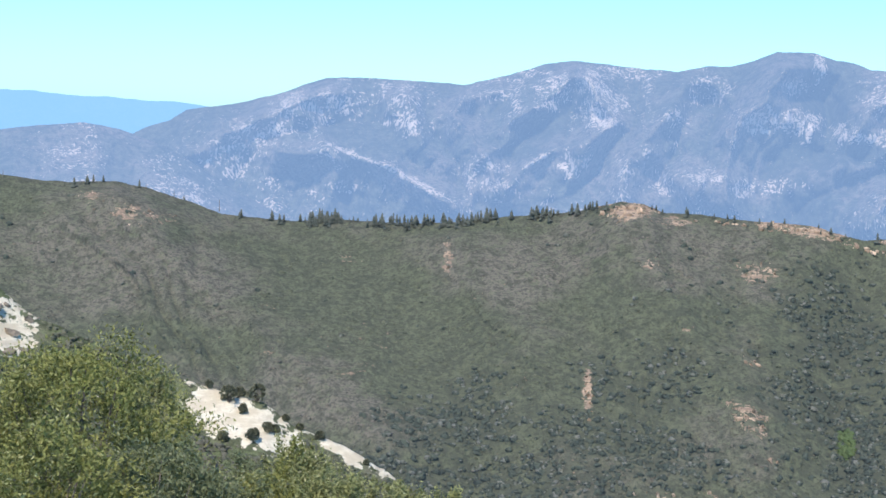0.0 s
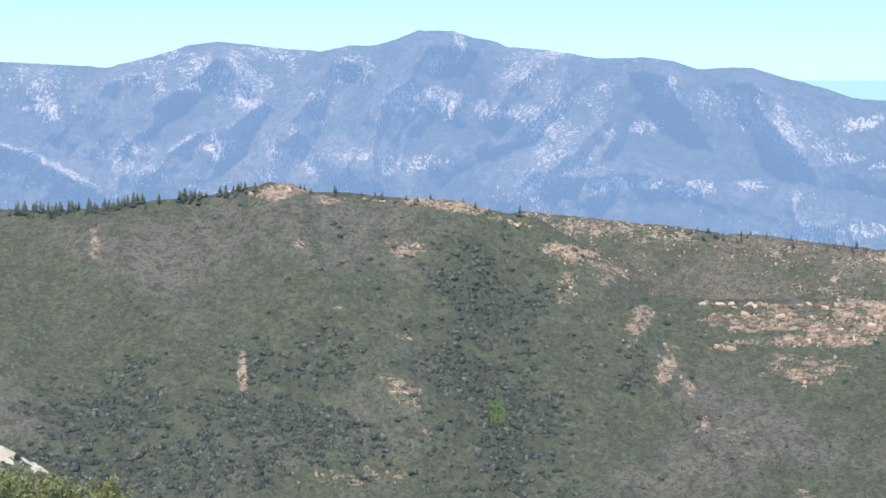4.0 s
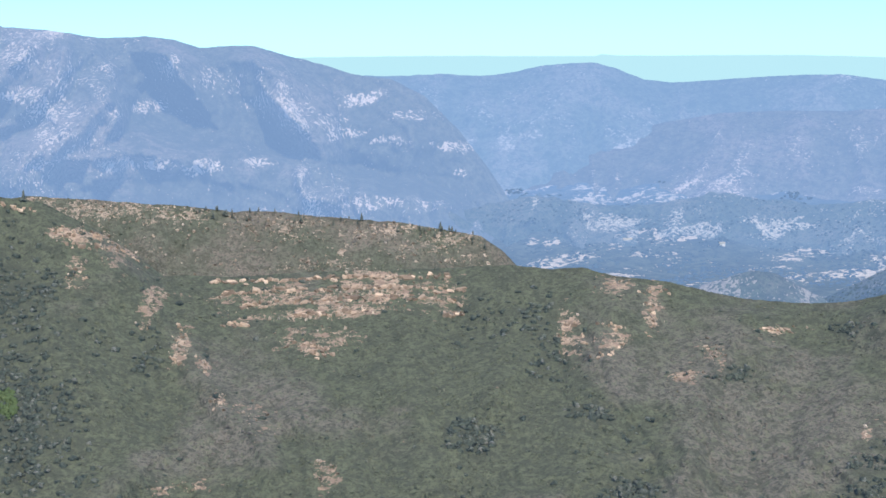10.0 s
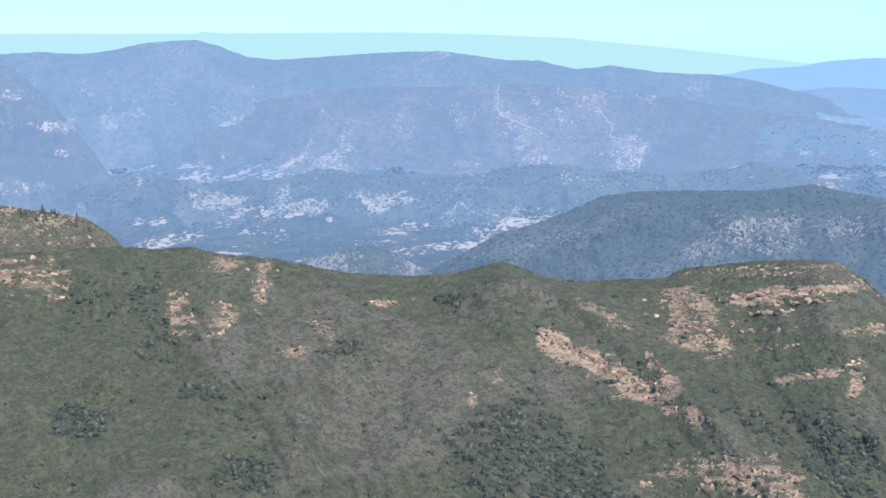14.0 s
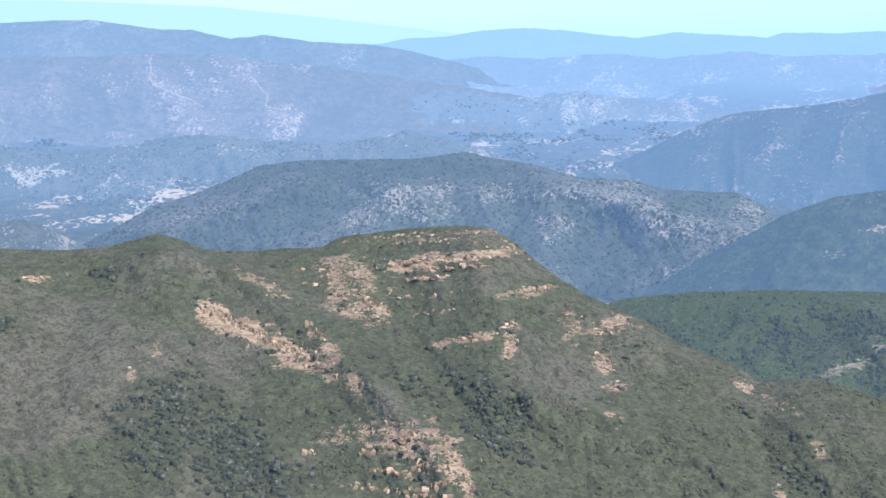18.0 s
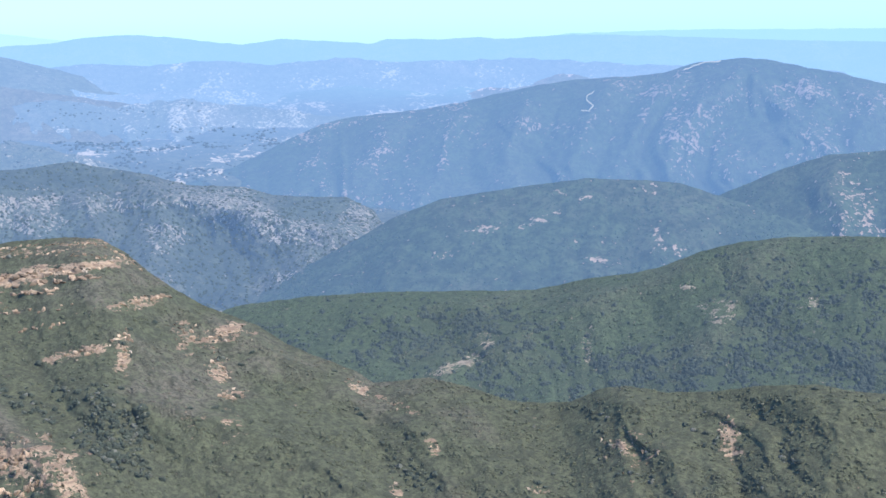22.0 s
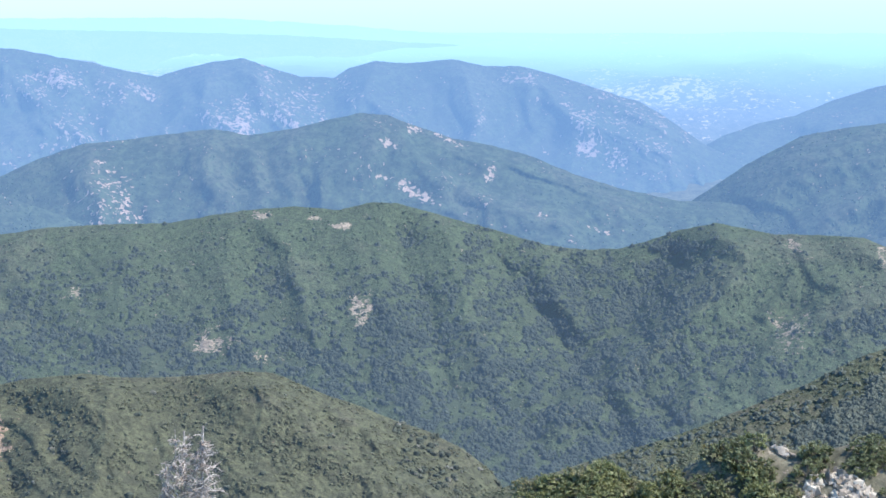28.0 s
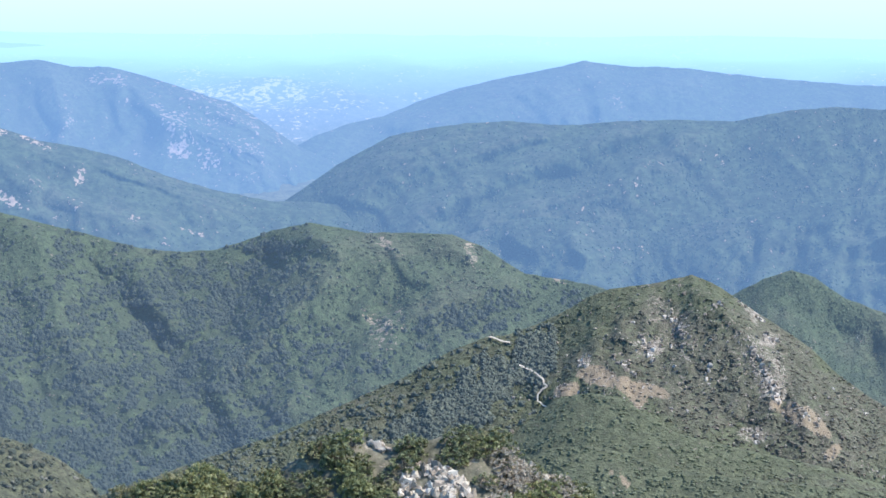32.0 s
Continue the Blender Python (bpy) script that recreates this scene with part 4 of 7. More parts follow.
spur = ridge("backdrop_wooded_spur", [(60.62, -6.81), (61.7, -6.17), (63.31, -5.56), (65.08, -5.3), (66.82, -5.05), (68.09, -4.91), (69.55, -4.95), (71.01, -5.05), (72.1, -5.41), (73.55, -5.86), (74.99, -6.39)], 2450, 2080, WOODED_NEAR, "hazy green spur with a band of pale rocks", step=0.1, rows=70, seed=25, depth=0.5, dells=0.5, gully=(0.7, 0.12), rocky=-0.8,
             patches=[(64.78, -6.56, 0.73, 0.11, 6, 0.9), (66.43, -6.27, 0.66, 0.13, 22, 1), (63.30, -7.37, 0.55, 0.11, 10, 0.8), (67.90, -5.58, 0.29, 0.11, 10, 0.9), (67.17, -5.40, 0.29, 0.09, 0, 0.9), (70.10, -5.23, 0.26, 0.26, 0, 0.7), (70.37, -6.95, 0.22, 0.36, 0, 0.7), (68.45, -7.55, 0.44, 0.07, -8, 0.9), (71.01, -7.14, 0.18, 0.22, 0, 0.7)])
MID_RIBS = [([(85.42, -3.46), (86.12, -4.39), (87.36, -5.49), (88.8, -6.22), (90.99, -6.96)], 0.7, 0.05), ([(85.42, -3.46), (84.51, -4.56), (83.08, -5.26)], 0.7, 0.05), ([(86.48, -3.73), (88.09, -4.4), (90.26, -5.32), (92.82, -6.23)], 0.6, 0.05), ([(88.1, -3.92), (90.27, -4.59), (92.82, -5.32), (95.57, -6.22)], 0.6, 0.05), ([(80.33, -3.86), (81.0, -4.88), (81.32, -5.77)], 0.6, 0.05), ([(82.41, -3.79), (82.57, -4.72), (82.02, -5.6)], 0.6, 0.05), ([(86.03, -3.94), (87.01, -4.94), (89.17, -5.89)], 0.3, -0.05)]
MID_RIBS += [([(87.74, -4.13), (89.54, -5.17), (91.72, -5.96)], 0.3, -0.05), ([(76.09, -4.16), (75.73, -5.11), (76.29, -6.2)], 0.6, 0.05), ([(79.7, -3.86), (79.35, -4.71), (79.92, -5.97)], 0.6, 0.05), ([(82.37, -3.65), (82.04, -4.67), (83.13, -5.73)], 0.6, 0.05)]
midm = ridge("backdrop_mid_mountain", [(70.28, -6.23), (71.73, -5.68), (73, -5.13), (74.25, -4.59), (75.68, -4.13), (76.74, -4.04), (77.79, -3.94), (78.84, -3.81), (79.81, -3.71), (80.89, -3.94), (82.33, -3.73), (83.42, -3.45), (84.52, -3.24), (85.42, -3.34), (86.33, -3.7), (87.43, -4.07), (88.88, -4.34), (90.16, -4.71), (91.44, -5.25), (92.9, -5.69), (94.71, -6.04), (95.98, -6.08), (97.26, -6.21), (98.36, -6.57), (99.46, -7.03), (100.56, -7.57)], 2850, 2480, WOODED_NEAR, "hazy green mountain with pinkish landslide scars", "mountain", step=0.1, rows=100, seed=27, depth=0.7, sharp=0.8, relief_tone=0.8, dells=0.6, gully=(1.1, 0.2), rocky=-0.5,
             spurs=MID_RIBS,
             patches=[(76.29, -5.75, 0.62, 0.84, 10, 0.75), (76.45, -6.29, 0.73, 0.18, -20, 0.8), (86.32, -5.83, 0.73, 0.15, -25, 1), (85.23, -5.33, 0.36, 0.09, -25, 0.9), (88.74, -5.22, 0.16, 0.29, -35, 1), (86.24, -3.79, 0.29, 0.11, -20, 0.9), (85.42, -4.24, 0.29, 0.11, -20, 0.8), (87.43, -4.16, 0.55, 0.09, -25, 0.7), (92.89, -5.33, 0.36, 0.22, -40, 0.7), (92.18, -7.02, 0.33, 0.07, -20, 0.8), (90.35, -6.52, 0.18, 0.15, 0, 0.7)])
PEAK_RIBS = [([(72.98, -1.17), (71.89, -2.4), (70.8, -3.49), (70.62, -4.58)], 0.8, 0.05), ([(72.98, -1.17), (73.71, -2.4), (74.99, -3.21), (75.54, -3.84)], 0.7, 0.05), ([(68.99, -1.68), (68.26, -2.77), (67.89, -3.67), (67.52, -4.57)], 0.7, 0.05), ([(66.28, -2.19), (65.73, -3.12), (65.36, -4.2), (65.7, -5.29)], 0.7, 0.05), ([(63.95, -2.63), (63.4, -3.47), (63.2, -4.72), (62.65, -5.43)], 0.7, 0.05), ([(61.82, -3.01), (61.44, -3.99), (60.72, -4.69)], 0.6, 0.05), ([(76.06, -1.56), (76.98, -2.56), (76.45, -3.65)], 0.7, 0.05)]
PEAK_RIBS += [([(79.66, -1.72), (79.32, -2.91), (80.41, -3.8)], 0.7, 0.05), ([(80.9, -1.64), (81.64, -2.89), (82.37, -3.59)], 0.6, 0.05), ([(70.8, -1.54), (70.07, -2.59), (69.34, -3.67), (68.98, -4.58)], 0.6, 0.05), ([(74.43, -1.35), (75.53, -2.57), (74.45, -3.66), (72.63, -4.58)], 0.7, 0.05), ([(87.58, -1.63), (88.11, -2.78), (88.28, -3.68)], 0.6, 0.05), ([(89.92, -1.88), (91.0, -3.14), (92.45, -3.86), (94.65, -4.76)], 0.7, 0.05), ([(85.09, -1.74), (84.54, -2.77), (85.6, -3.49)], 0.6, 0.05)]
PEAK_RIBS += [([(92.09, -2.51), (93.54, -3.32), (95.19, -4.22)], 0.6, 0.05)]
peakm = ridge("backdrop_peak_mountain", [(52.2, -5.9), (54.5, -5.15), (56.67, -4.44), (58.12, -3.75), (59.39, -3.14), (60.47, -2.88), (62.28, -2.72), (63.92, -2.47), (65.19, -2.17), (66.65, -1.89), (67.92, -1.72), (69.37, -1.66), (70.45, -1.55), (71.36, -1.25), (72.07, -1.17), (72.97, -1.08), (73.68, -1.14), (74.75, -1.36), (76, -1.58), (77.06, -1.86), (78.06, -2.03), (78.96, -1.76), (79.85, -1.56), (80.75, -1.47), (81.64, -1.78), (82.54, -2.06), (83.62, -2.12), (84.17, -1.79), (84.98, -1.58), (85.98, -1.66), (87.43, -1.54), (88.52, -1.77), (89.61, -1.77), (90.69, -2.03), (92.14, -2.5), (93.41, -2.89), (94.31, -3.39), (95.44, -4.21), (96.89, -4.85), (98.72, -5.66), (100.56, -6.47)], [(52, 3210), (56.7, 3480), (60, 3600), (90, 3600), (95, 3450), (101, 3300)], 3150, WOODED, "hazy blue-green mountain with ribbed slopes", "mountain", step=0.08, rows=100, relief_tone=0.8, seed=31, gully=(1.1, 0.2), depth=0.7, sharp=0.8, dells=0.7, rocky=-0.1,
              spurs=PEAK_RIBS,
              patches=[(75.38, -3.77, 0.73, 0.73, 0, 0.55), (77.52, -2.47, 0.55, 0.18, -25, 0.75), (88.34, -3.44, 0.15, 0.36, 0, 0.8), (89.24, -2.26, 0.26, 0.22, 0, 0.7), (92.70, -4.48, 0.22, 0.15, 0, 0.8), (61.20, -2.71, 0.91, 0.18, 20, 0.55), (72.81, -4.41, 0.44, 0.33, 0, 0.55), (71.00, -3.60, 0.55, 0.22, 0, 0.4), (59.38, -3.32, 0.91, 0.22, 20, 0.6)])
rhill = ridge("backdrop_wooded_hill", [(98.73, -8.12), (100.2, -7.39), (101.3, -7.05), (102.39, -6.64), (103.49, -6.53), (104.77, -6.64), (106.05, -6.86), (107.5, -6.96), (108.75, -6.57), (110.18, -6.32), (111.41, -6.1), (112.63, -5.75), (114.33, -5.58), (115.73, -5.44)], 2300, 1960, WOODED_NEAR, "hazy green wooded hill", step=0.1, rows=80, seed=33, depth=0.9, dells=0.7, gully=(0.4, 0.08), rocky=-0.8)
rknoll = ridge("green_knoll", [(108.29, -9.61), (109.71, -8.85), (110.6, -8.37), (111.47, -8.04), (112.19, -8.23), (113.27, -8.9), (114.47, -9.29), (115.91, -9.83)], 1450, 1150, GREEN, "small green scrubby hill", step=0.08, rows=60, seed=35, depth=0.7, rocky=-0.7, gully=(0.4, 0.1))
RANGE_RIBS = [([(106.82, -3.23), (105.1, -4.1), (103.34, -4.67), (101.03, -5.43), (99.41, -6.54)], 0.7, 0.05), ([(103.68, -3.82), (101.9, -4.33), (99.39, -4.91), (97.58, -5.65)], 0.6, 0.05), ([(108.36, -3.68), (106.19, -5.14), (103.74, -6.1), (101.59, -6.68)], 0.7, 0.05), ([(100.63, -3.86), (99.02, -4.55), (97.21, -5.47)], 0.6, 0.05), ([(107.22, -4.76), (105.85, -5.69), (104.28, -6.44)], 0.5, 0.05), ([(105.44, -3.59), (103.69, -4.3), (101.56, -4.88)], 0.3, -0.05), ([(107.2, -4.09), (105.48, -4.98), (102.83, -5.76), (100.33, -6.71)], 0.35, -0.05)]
ghill = ridge("backdrop_wooded_range", [(93.79, -7.02), (95.43, -5.85), (96.89, -4.85), (98.53, -3.97), (99.81, -3.69), (101.08, -3.52), (102.36, -3.46), (104.18, -3.57), (105.98, -3.42), (107.78, -3.34), (109.56, -3.37), (111.31, -2.98), (112.71, -2.87), (114.23, -2.93), (115.63, -2.99)], 3000, 2620, WOODED_NEAR, "hazy green range with wooded gullies", "mountain", step=0.1, rows=90, seed=37, depth=0.3, sharp=0.8, relief_tone=0.9, dells=0.6, gully=(1.0, 0.2), rocky=-0.7,
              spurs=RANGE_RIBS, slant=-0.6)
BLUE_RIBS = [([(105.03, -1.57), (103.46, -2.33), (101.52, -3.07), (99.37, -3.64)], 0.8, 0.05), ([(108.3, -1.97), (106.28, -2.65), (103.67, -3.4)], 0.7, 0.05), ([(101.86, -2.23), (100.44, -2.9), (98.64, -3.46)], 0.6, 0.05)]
rmount = ridge("backdrop_blue_mountain", [(96.17, -3.94), (97.26, -3.54), (98.35, -3.3), (99.44, -2.84), (100.53, -2.47), (101.98, -2.1), (103.43, -1.82), (104.77, -1.5), (105.59, -1.62), (106.49, -1.67), (107.74, -1.69), (109.52, -1.89), (111.28, -2.04), (113.03, -2.16), (114.2, -2.18), (115.59, -2.21)], [(96, 3500), (100, 3700), (116, 3900)], 3300, WOODED, "blue hazy mountain above the plain", "mountain", step=0.1, rows=70, relief_tone=0.8, seed=41, depth=0.5, dells=0.6, gully=(0.7, 0.12), rocky=-0.7,
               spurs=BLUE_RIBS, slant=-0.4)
faint = ridge("backdrop_faint_hills", [(103.79, -1.82), (104.86, -1.45), (105.76, -1.32), (106.84, -1.43), (107.74, -1.73), (109.17, -1.86), (110.22, -1.63), (111.43, -1.21), (112.31, -1.43), (114.18, -1.7), (115.58, -1.77)], 4700, 4400, FAINT_HILL, "very faint blue hills on the horizon", "mountain", step=0.15, rows=20, seed=43, depth=0.3, rocky=-2)
BIG_SPURS = [([(7.58, 1.52), (7.28, 0.64), (6.56, -0.41), (5.86, -1.52), (5.62, -2.44)], 0.9, 0.05), ([(10.89, 2.13), (10.14, 0.6), (9.44, 0.04), (8.57, -0.89), (8.25, -2.17)], 1.0, 0.06), ([(10.24, 0.51), (11.23, 0.27), (11.9, -0.61)], 0.6, 0.05), ([(14.21, 1.61), (13.72, 0.71), (12.87, -0.22), (12.72, -0.94), (12.23, -2.04)], 0.9, 0.05), ([(15.98, 1.3), (16.56, 0.26), (15.75, -1.2), (14.02, -2.15), (13.53, -3.25)], 0.9, 0.05), ([(-5.49, -1.48), (-3.9, -1.39), (-3.19, -1.35), (-1.93, -1.84), (-1.02, -2.27), (0.26, -2.96)], 0.7, 0.06)] + [([(4.13, 1.65), (4.7, 0.8), (5.46, -0.17), (4.57, -0.93), (3.49, -1.23), (2.59, -1.66), (2.06, -2.36)], 0.8, 0.06), ([(-3.76, 0.93), (-4.81, 0.14), (-5.68, -0.33), (-7.42, -1.0), (-7.93, -1.55)], 0.9, 0.05), ([(0.89, 0.86), (0.19, -0.06), (1.31, -1.48), (1.7, -2.37)], 0.9, 0.05), ([(-1.45, 0.93), (-1.06, -0.28), (-0.68, -1.17), (-0.13, -1.7)], 0.7, 0.05), ([(4.13, 1.65), (3.43, 0.76), (2.36, 0.0), (1.66, -0.74)], 0.7, 0.05), ([(15.97, 1.3), (16.69, -0.09), (15.58, -1.54), (14.12, -2.43), (13.39, -3.06)], 0.9, 0.05), ([(17.97, 1.34), (19.05, -0.11), (19.77, -1.38), (20.68, -2.3)], 0.8, 0.05)] + [([(20.87, 1.05), (21.95, -0.31), (22.49, -1.58), (23.22, -2.49)], 0.8, 0.05)]
BIG_SPURS += [([(15.25, 1.54), (14.88, 0.28), (14.14, -0.62), (12.68, -1.69)], 0.8, 0.05), ([(15.57, -2.48), (17.03, -2.24), (18.49, -2.38), (19.58, -2.25), (21.4, -2.44), (22.49, -3.03)], 0.6, 0.05), ([(22.86, -3.85), (24.31, -3.61), (25.75, -3.72), (27.18, -4.07)], 0.5, 0.05), ([(16.51, 0.81), (17.77, -0.46), (19.95, -1.6), (22.31, -2.3), (26.64, -3.25), (28.25, -4.19)], 0.8, -0.05), ([(7.74, 1.03), (8.82, 0.31), (8.5, -0.4), (8.39, -1.47)], 0.5, -0.05), ([(11.82, 1.01), (12.08, -0.06), (11.8, -0.78), (14.13, -1.34), (11.95, -2.23), (11.22, -2.85)], 0.5, -0.05)]
BIG_ROCK = [(-3.22, 0.28, 0.71, 0.45, 2, 0.8), (-4.63, -0.12, 0.89, 0.45, 2, 0.8), (-6.37, -1.06, 0.71, 0.54, 2, 0.8), (-7.06, -1.7, 0.89, 0.54, 1, 0.8), (-5.68, -0.77, 1.07, 0.27, 12, 0.8), (-2.83, -1.5, 1.07, 0.11, -20, 1.1), (-1.57, -1.96, 0.71, 0.11, -23, 1.1), (-0.66, -2.44, 0.89, 0.11, -23, 0.9), (-1.42, -0.38, 0.64, 0.11, 2, 1), (3.43, 0.76, 0.46, 0.64, 1, 0.8), (4.9, 0.26, 0.71, 0.64, 2, 0.8), (5.09, -0.18, 0.36, 0.21, 2, 1), (5.77, 1.46, 0.89, 0.29, 2, 0.8), (2.95, -1.43, 0.5, 0.09, 32, 1.1)]
BIG_ROCK += [(3.86, -1.58, 0.39, 0.39, 1, 0.8), (1.42, -2.29, 0.5, 0.21, 1, 0.9), (1.68, -1.74, 0.39, 0.16, 1, 0.8), (5.69, -1.71, 0.29, 0.46, 2, 0.7), (6.97, -2.03, 0.39, 0.29, 1, 0.7), (8.24, -1.81, 0.64, 0.25, 2, 0.7), (8.32, 0.91, 0.57, 0.46, 2, 0.7), (9.98, 0.06, 0.64, 0.36, 2, 0.9), (11.24, 0.0, 0.64, 0.36, -23, 1), (12.51, -0.32, 0.46, 0.29, 2, 0.9), (13.41, -0.47, 0.39, 0.14, 3, 1), (14.3, -0.44, 0.46, 0.27, 2, 0.8), (13.71, 0.89, 0.64, 0.61, 26, 0.7), (11.71, 1.72, 0.18, 0.5, 3, 0.8)]
BIG_ROCK += [(11.02, 1.17, 0.39, 0.32, 1, 0.7), (14.75, 1.45, 0.64, 0.16, 2, 0.8), (16.86, -2.58, 0.68, 0.23, 3, 0.85), (17.74, -2.63, 0.68, 0.21, 2, 0.85), (14.22, -2.6, 0.64, 0.21, 3, 0.75), (15.09, -2.29, 0.54, 0.36, 2, 0.7), (10.61, -2.09, 0.68, 0.25, 2, 0.75), (7.17, -2.39, 0.25, 0.11, 2, 1), (17.83, -0.86, 0.5, 0.14, 2, 0.8), (9.52, -2.13, 0.32, 0.23, 2, 0.8), (15.77, -1.73, 0.46, 0.36, 2, 0.6), (-5.83, -2.47, 0.54, 0.18, 1, 0.7), (-3.53, -2.51, 0.71, 0.21, 2, 0.6), (1.53, -2.74, 0.36, 0.14, 2, 0.8)]
BIG_ROCK += [(16.67, -2.55, 0.5, 0.16, 0, 0.85), (17.76, -2.61, 0.43, 0.21, 0, 0.9), (19.4, -2.74, 0.5, 0.21, -1, 0.9), (21.13, -2.57, 0.5, 0.14, 0, 0.9), (21.23, -0.76, 0.46, 0.32, 0, 0.6), (21.86, -0.31, 0.32, 0.32, 0, 0.8), (19.78, 0.07, 0.64, 0.39, -1, 0.6), (18.51, 0.44, 0.46, 0.39, -1, 0.6), (17.77, -0.74, 0.5, 0.16, 0, 0.8), (24.48, -0.59, 0.61, 0.18, 9, 1.1), (14.88, 0.28, 0.46, 0.54, 0, 0.6), (13.97, -0.35, 0.46, 0.21, 0, 0.8), (24.48, -0.59, 0.61, 0.18, 9, 1.1), (23.94, -1.67, 0.64, 0.21, -1, 0.7)]
BIG_ROCK += [(23.4, -1.31, 0.64, 0.29, 0, 0.6), (25.38, -1.95, 0.5, 0.14, 0, 0.8), (24.85, -3.9, 1.25, 0.2, 0, 0.75), (26.47, -4.08, 0.71, 0.16, 1, 0.7), (27.7, -2.13, 0.64, 0.16, 0, 0.75), (29.11, -2.04, 0.29, 0.21, 20, 0.95), (29.63, -1.6, 0.82, 0.14, 0, 0.7), (26.09, -1.14, 0.64, 0.14, 0, 0.7), (27.71, -2.94, 0.25, 0.11, 0, 0.9)]
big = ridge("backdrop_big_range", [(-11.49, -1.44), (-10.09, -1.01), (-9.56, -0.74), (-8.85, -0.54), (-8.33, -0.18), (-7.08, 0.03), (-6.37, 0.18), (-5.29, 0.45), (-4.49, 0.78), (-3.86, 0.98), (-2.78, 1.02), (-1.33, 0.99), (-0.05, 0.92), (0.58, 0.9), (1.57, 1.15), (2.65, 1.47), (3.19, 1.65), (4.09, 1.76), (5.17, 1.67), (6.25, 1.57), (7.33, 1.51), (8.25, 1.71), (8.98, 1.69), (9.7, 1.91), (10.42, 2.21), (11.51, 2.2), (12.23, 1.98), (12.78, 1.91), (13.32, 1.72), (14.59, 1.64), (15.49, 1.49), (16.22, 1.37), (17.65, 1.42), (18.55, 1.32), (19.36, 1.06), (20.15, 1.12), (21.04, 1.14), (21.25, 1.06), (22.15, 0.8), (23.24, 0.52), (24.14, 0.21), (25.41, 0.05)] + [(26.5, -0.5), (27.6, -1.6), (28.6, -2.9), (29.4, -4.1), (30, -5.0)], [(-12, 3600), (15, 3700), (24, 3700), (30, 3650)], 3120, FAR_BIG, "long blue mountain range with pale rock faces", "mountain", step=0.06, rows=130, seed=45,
            gully=(0.55, 0.1), depth=0.9, sharp=1.6, rocky=0.02, dells=0.7, relief_tone=1.4, tones=[(7.91, -1.91, 7.51, 0.61, 1, -0.9), (19.7, -2.3, 5.72, 0.71, 1, -1.0), (-1.01, -1.97, 2.32, 0.71, 1, -0.7), (9.71, 0.29, 1.07, 0.71, 1, -0.5), (23.19, -0.81, 2.14, 0.54, 1, -0.5)], spurs=BIG_SPURS, patches=BIG_ROCK)
middle = ridge("backdrop_middle_range", [(22.87, -0.11), (24.14, 0.17), (25.41, 0.13), (27.04, 0.2), (28.31, 0.12), (29.39, 0.24), (30.11, 0.43), (31.18, 0.53), (31.9, 0.54), (32.61, 0.36), (33.5, -0), (34.56, -0.12), (35.79, -0.04), (37.42, 0.06), (39.41, 0.13), (40.49, 0.02), (41.57, -0.17), (42.83, -0.2), (44.08, -0.49), (45.14, -0.39), (46.55, -0.59), (47.77, -0.67), (48.67, -0.72), (49.93, -0.95), (51.73, -1.42), (53.9, -1.98), (56.08, -2.54), (57.89, -3.09)], 4300, 3800, FAR_BACK, "blue hazy range of dry hills", "mountain", step=0.1, rows=80, seed=47, gully=(1.0, 0.35), depth=0.6, sharp=0.45, relief_tone=0.8, rocky=-0.12, dells=0.7,
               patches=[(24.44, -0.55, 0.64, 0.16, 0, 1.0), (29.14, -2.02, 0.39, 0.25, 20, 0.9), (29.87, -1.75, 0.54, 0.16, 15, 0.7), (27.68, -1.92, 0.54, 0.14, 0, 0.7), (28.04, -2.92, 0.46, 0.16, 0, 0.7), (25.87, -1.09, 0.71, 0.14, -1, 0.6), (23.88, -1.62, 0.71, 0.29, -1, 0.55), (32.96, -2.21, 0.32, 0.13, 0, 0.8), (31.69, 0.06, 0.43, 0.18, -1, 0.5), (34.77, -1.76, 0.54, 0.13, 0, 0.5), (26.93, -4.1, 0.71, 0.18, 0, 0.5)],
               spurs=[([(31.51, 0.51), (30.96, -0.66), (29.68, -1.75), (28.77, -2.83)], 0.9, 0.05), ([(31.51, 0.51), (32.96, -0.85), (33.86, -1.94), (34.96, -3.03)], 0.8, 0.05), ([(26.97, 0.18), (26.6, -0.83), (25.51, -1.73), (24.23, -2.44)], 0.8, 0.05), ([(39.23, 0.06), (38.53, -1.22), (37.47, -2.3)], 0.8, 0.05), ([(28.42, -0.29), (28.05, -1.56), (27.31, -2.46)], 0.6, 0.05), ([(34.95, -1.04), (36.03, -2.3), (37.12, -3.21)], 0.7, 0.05)])
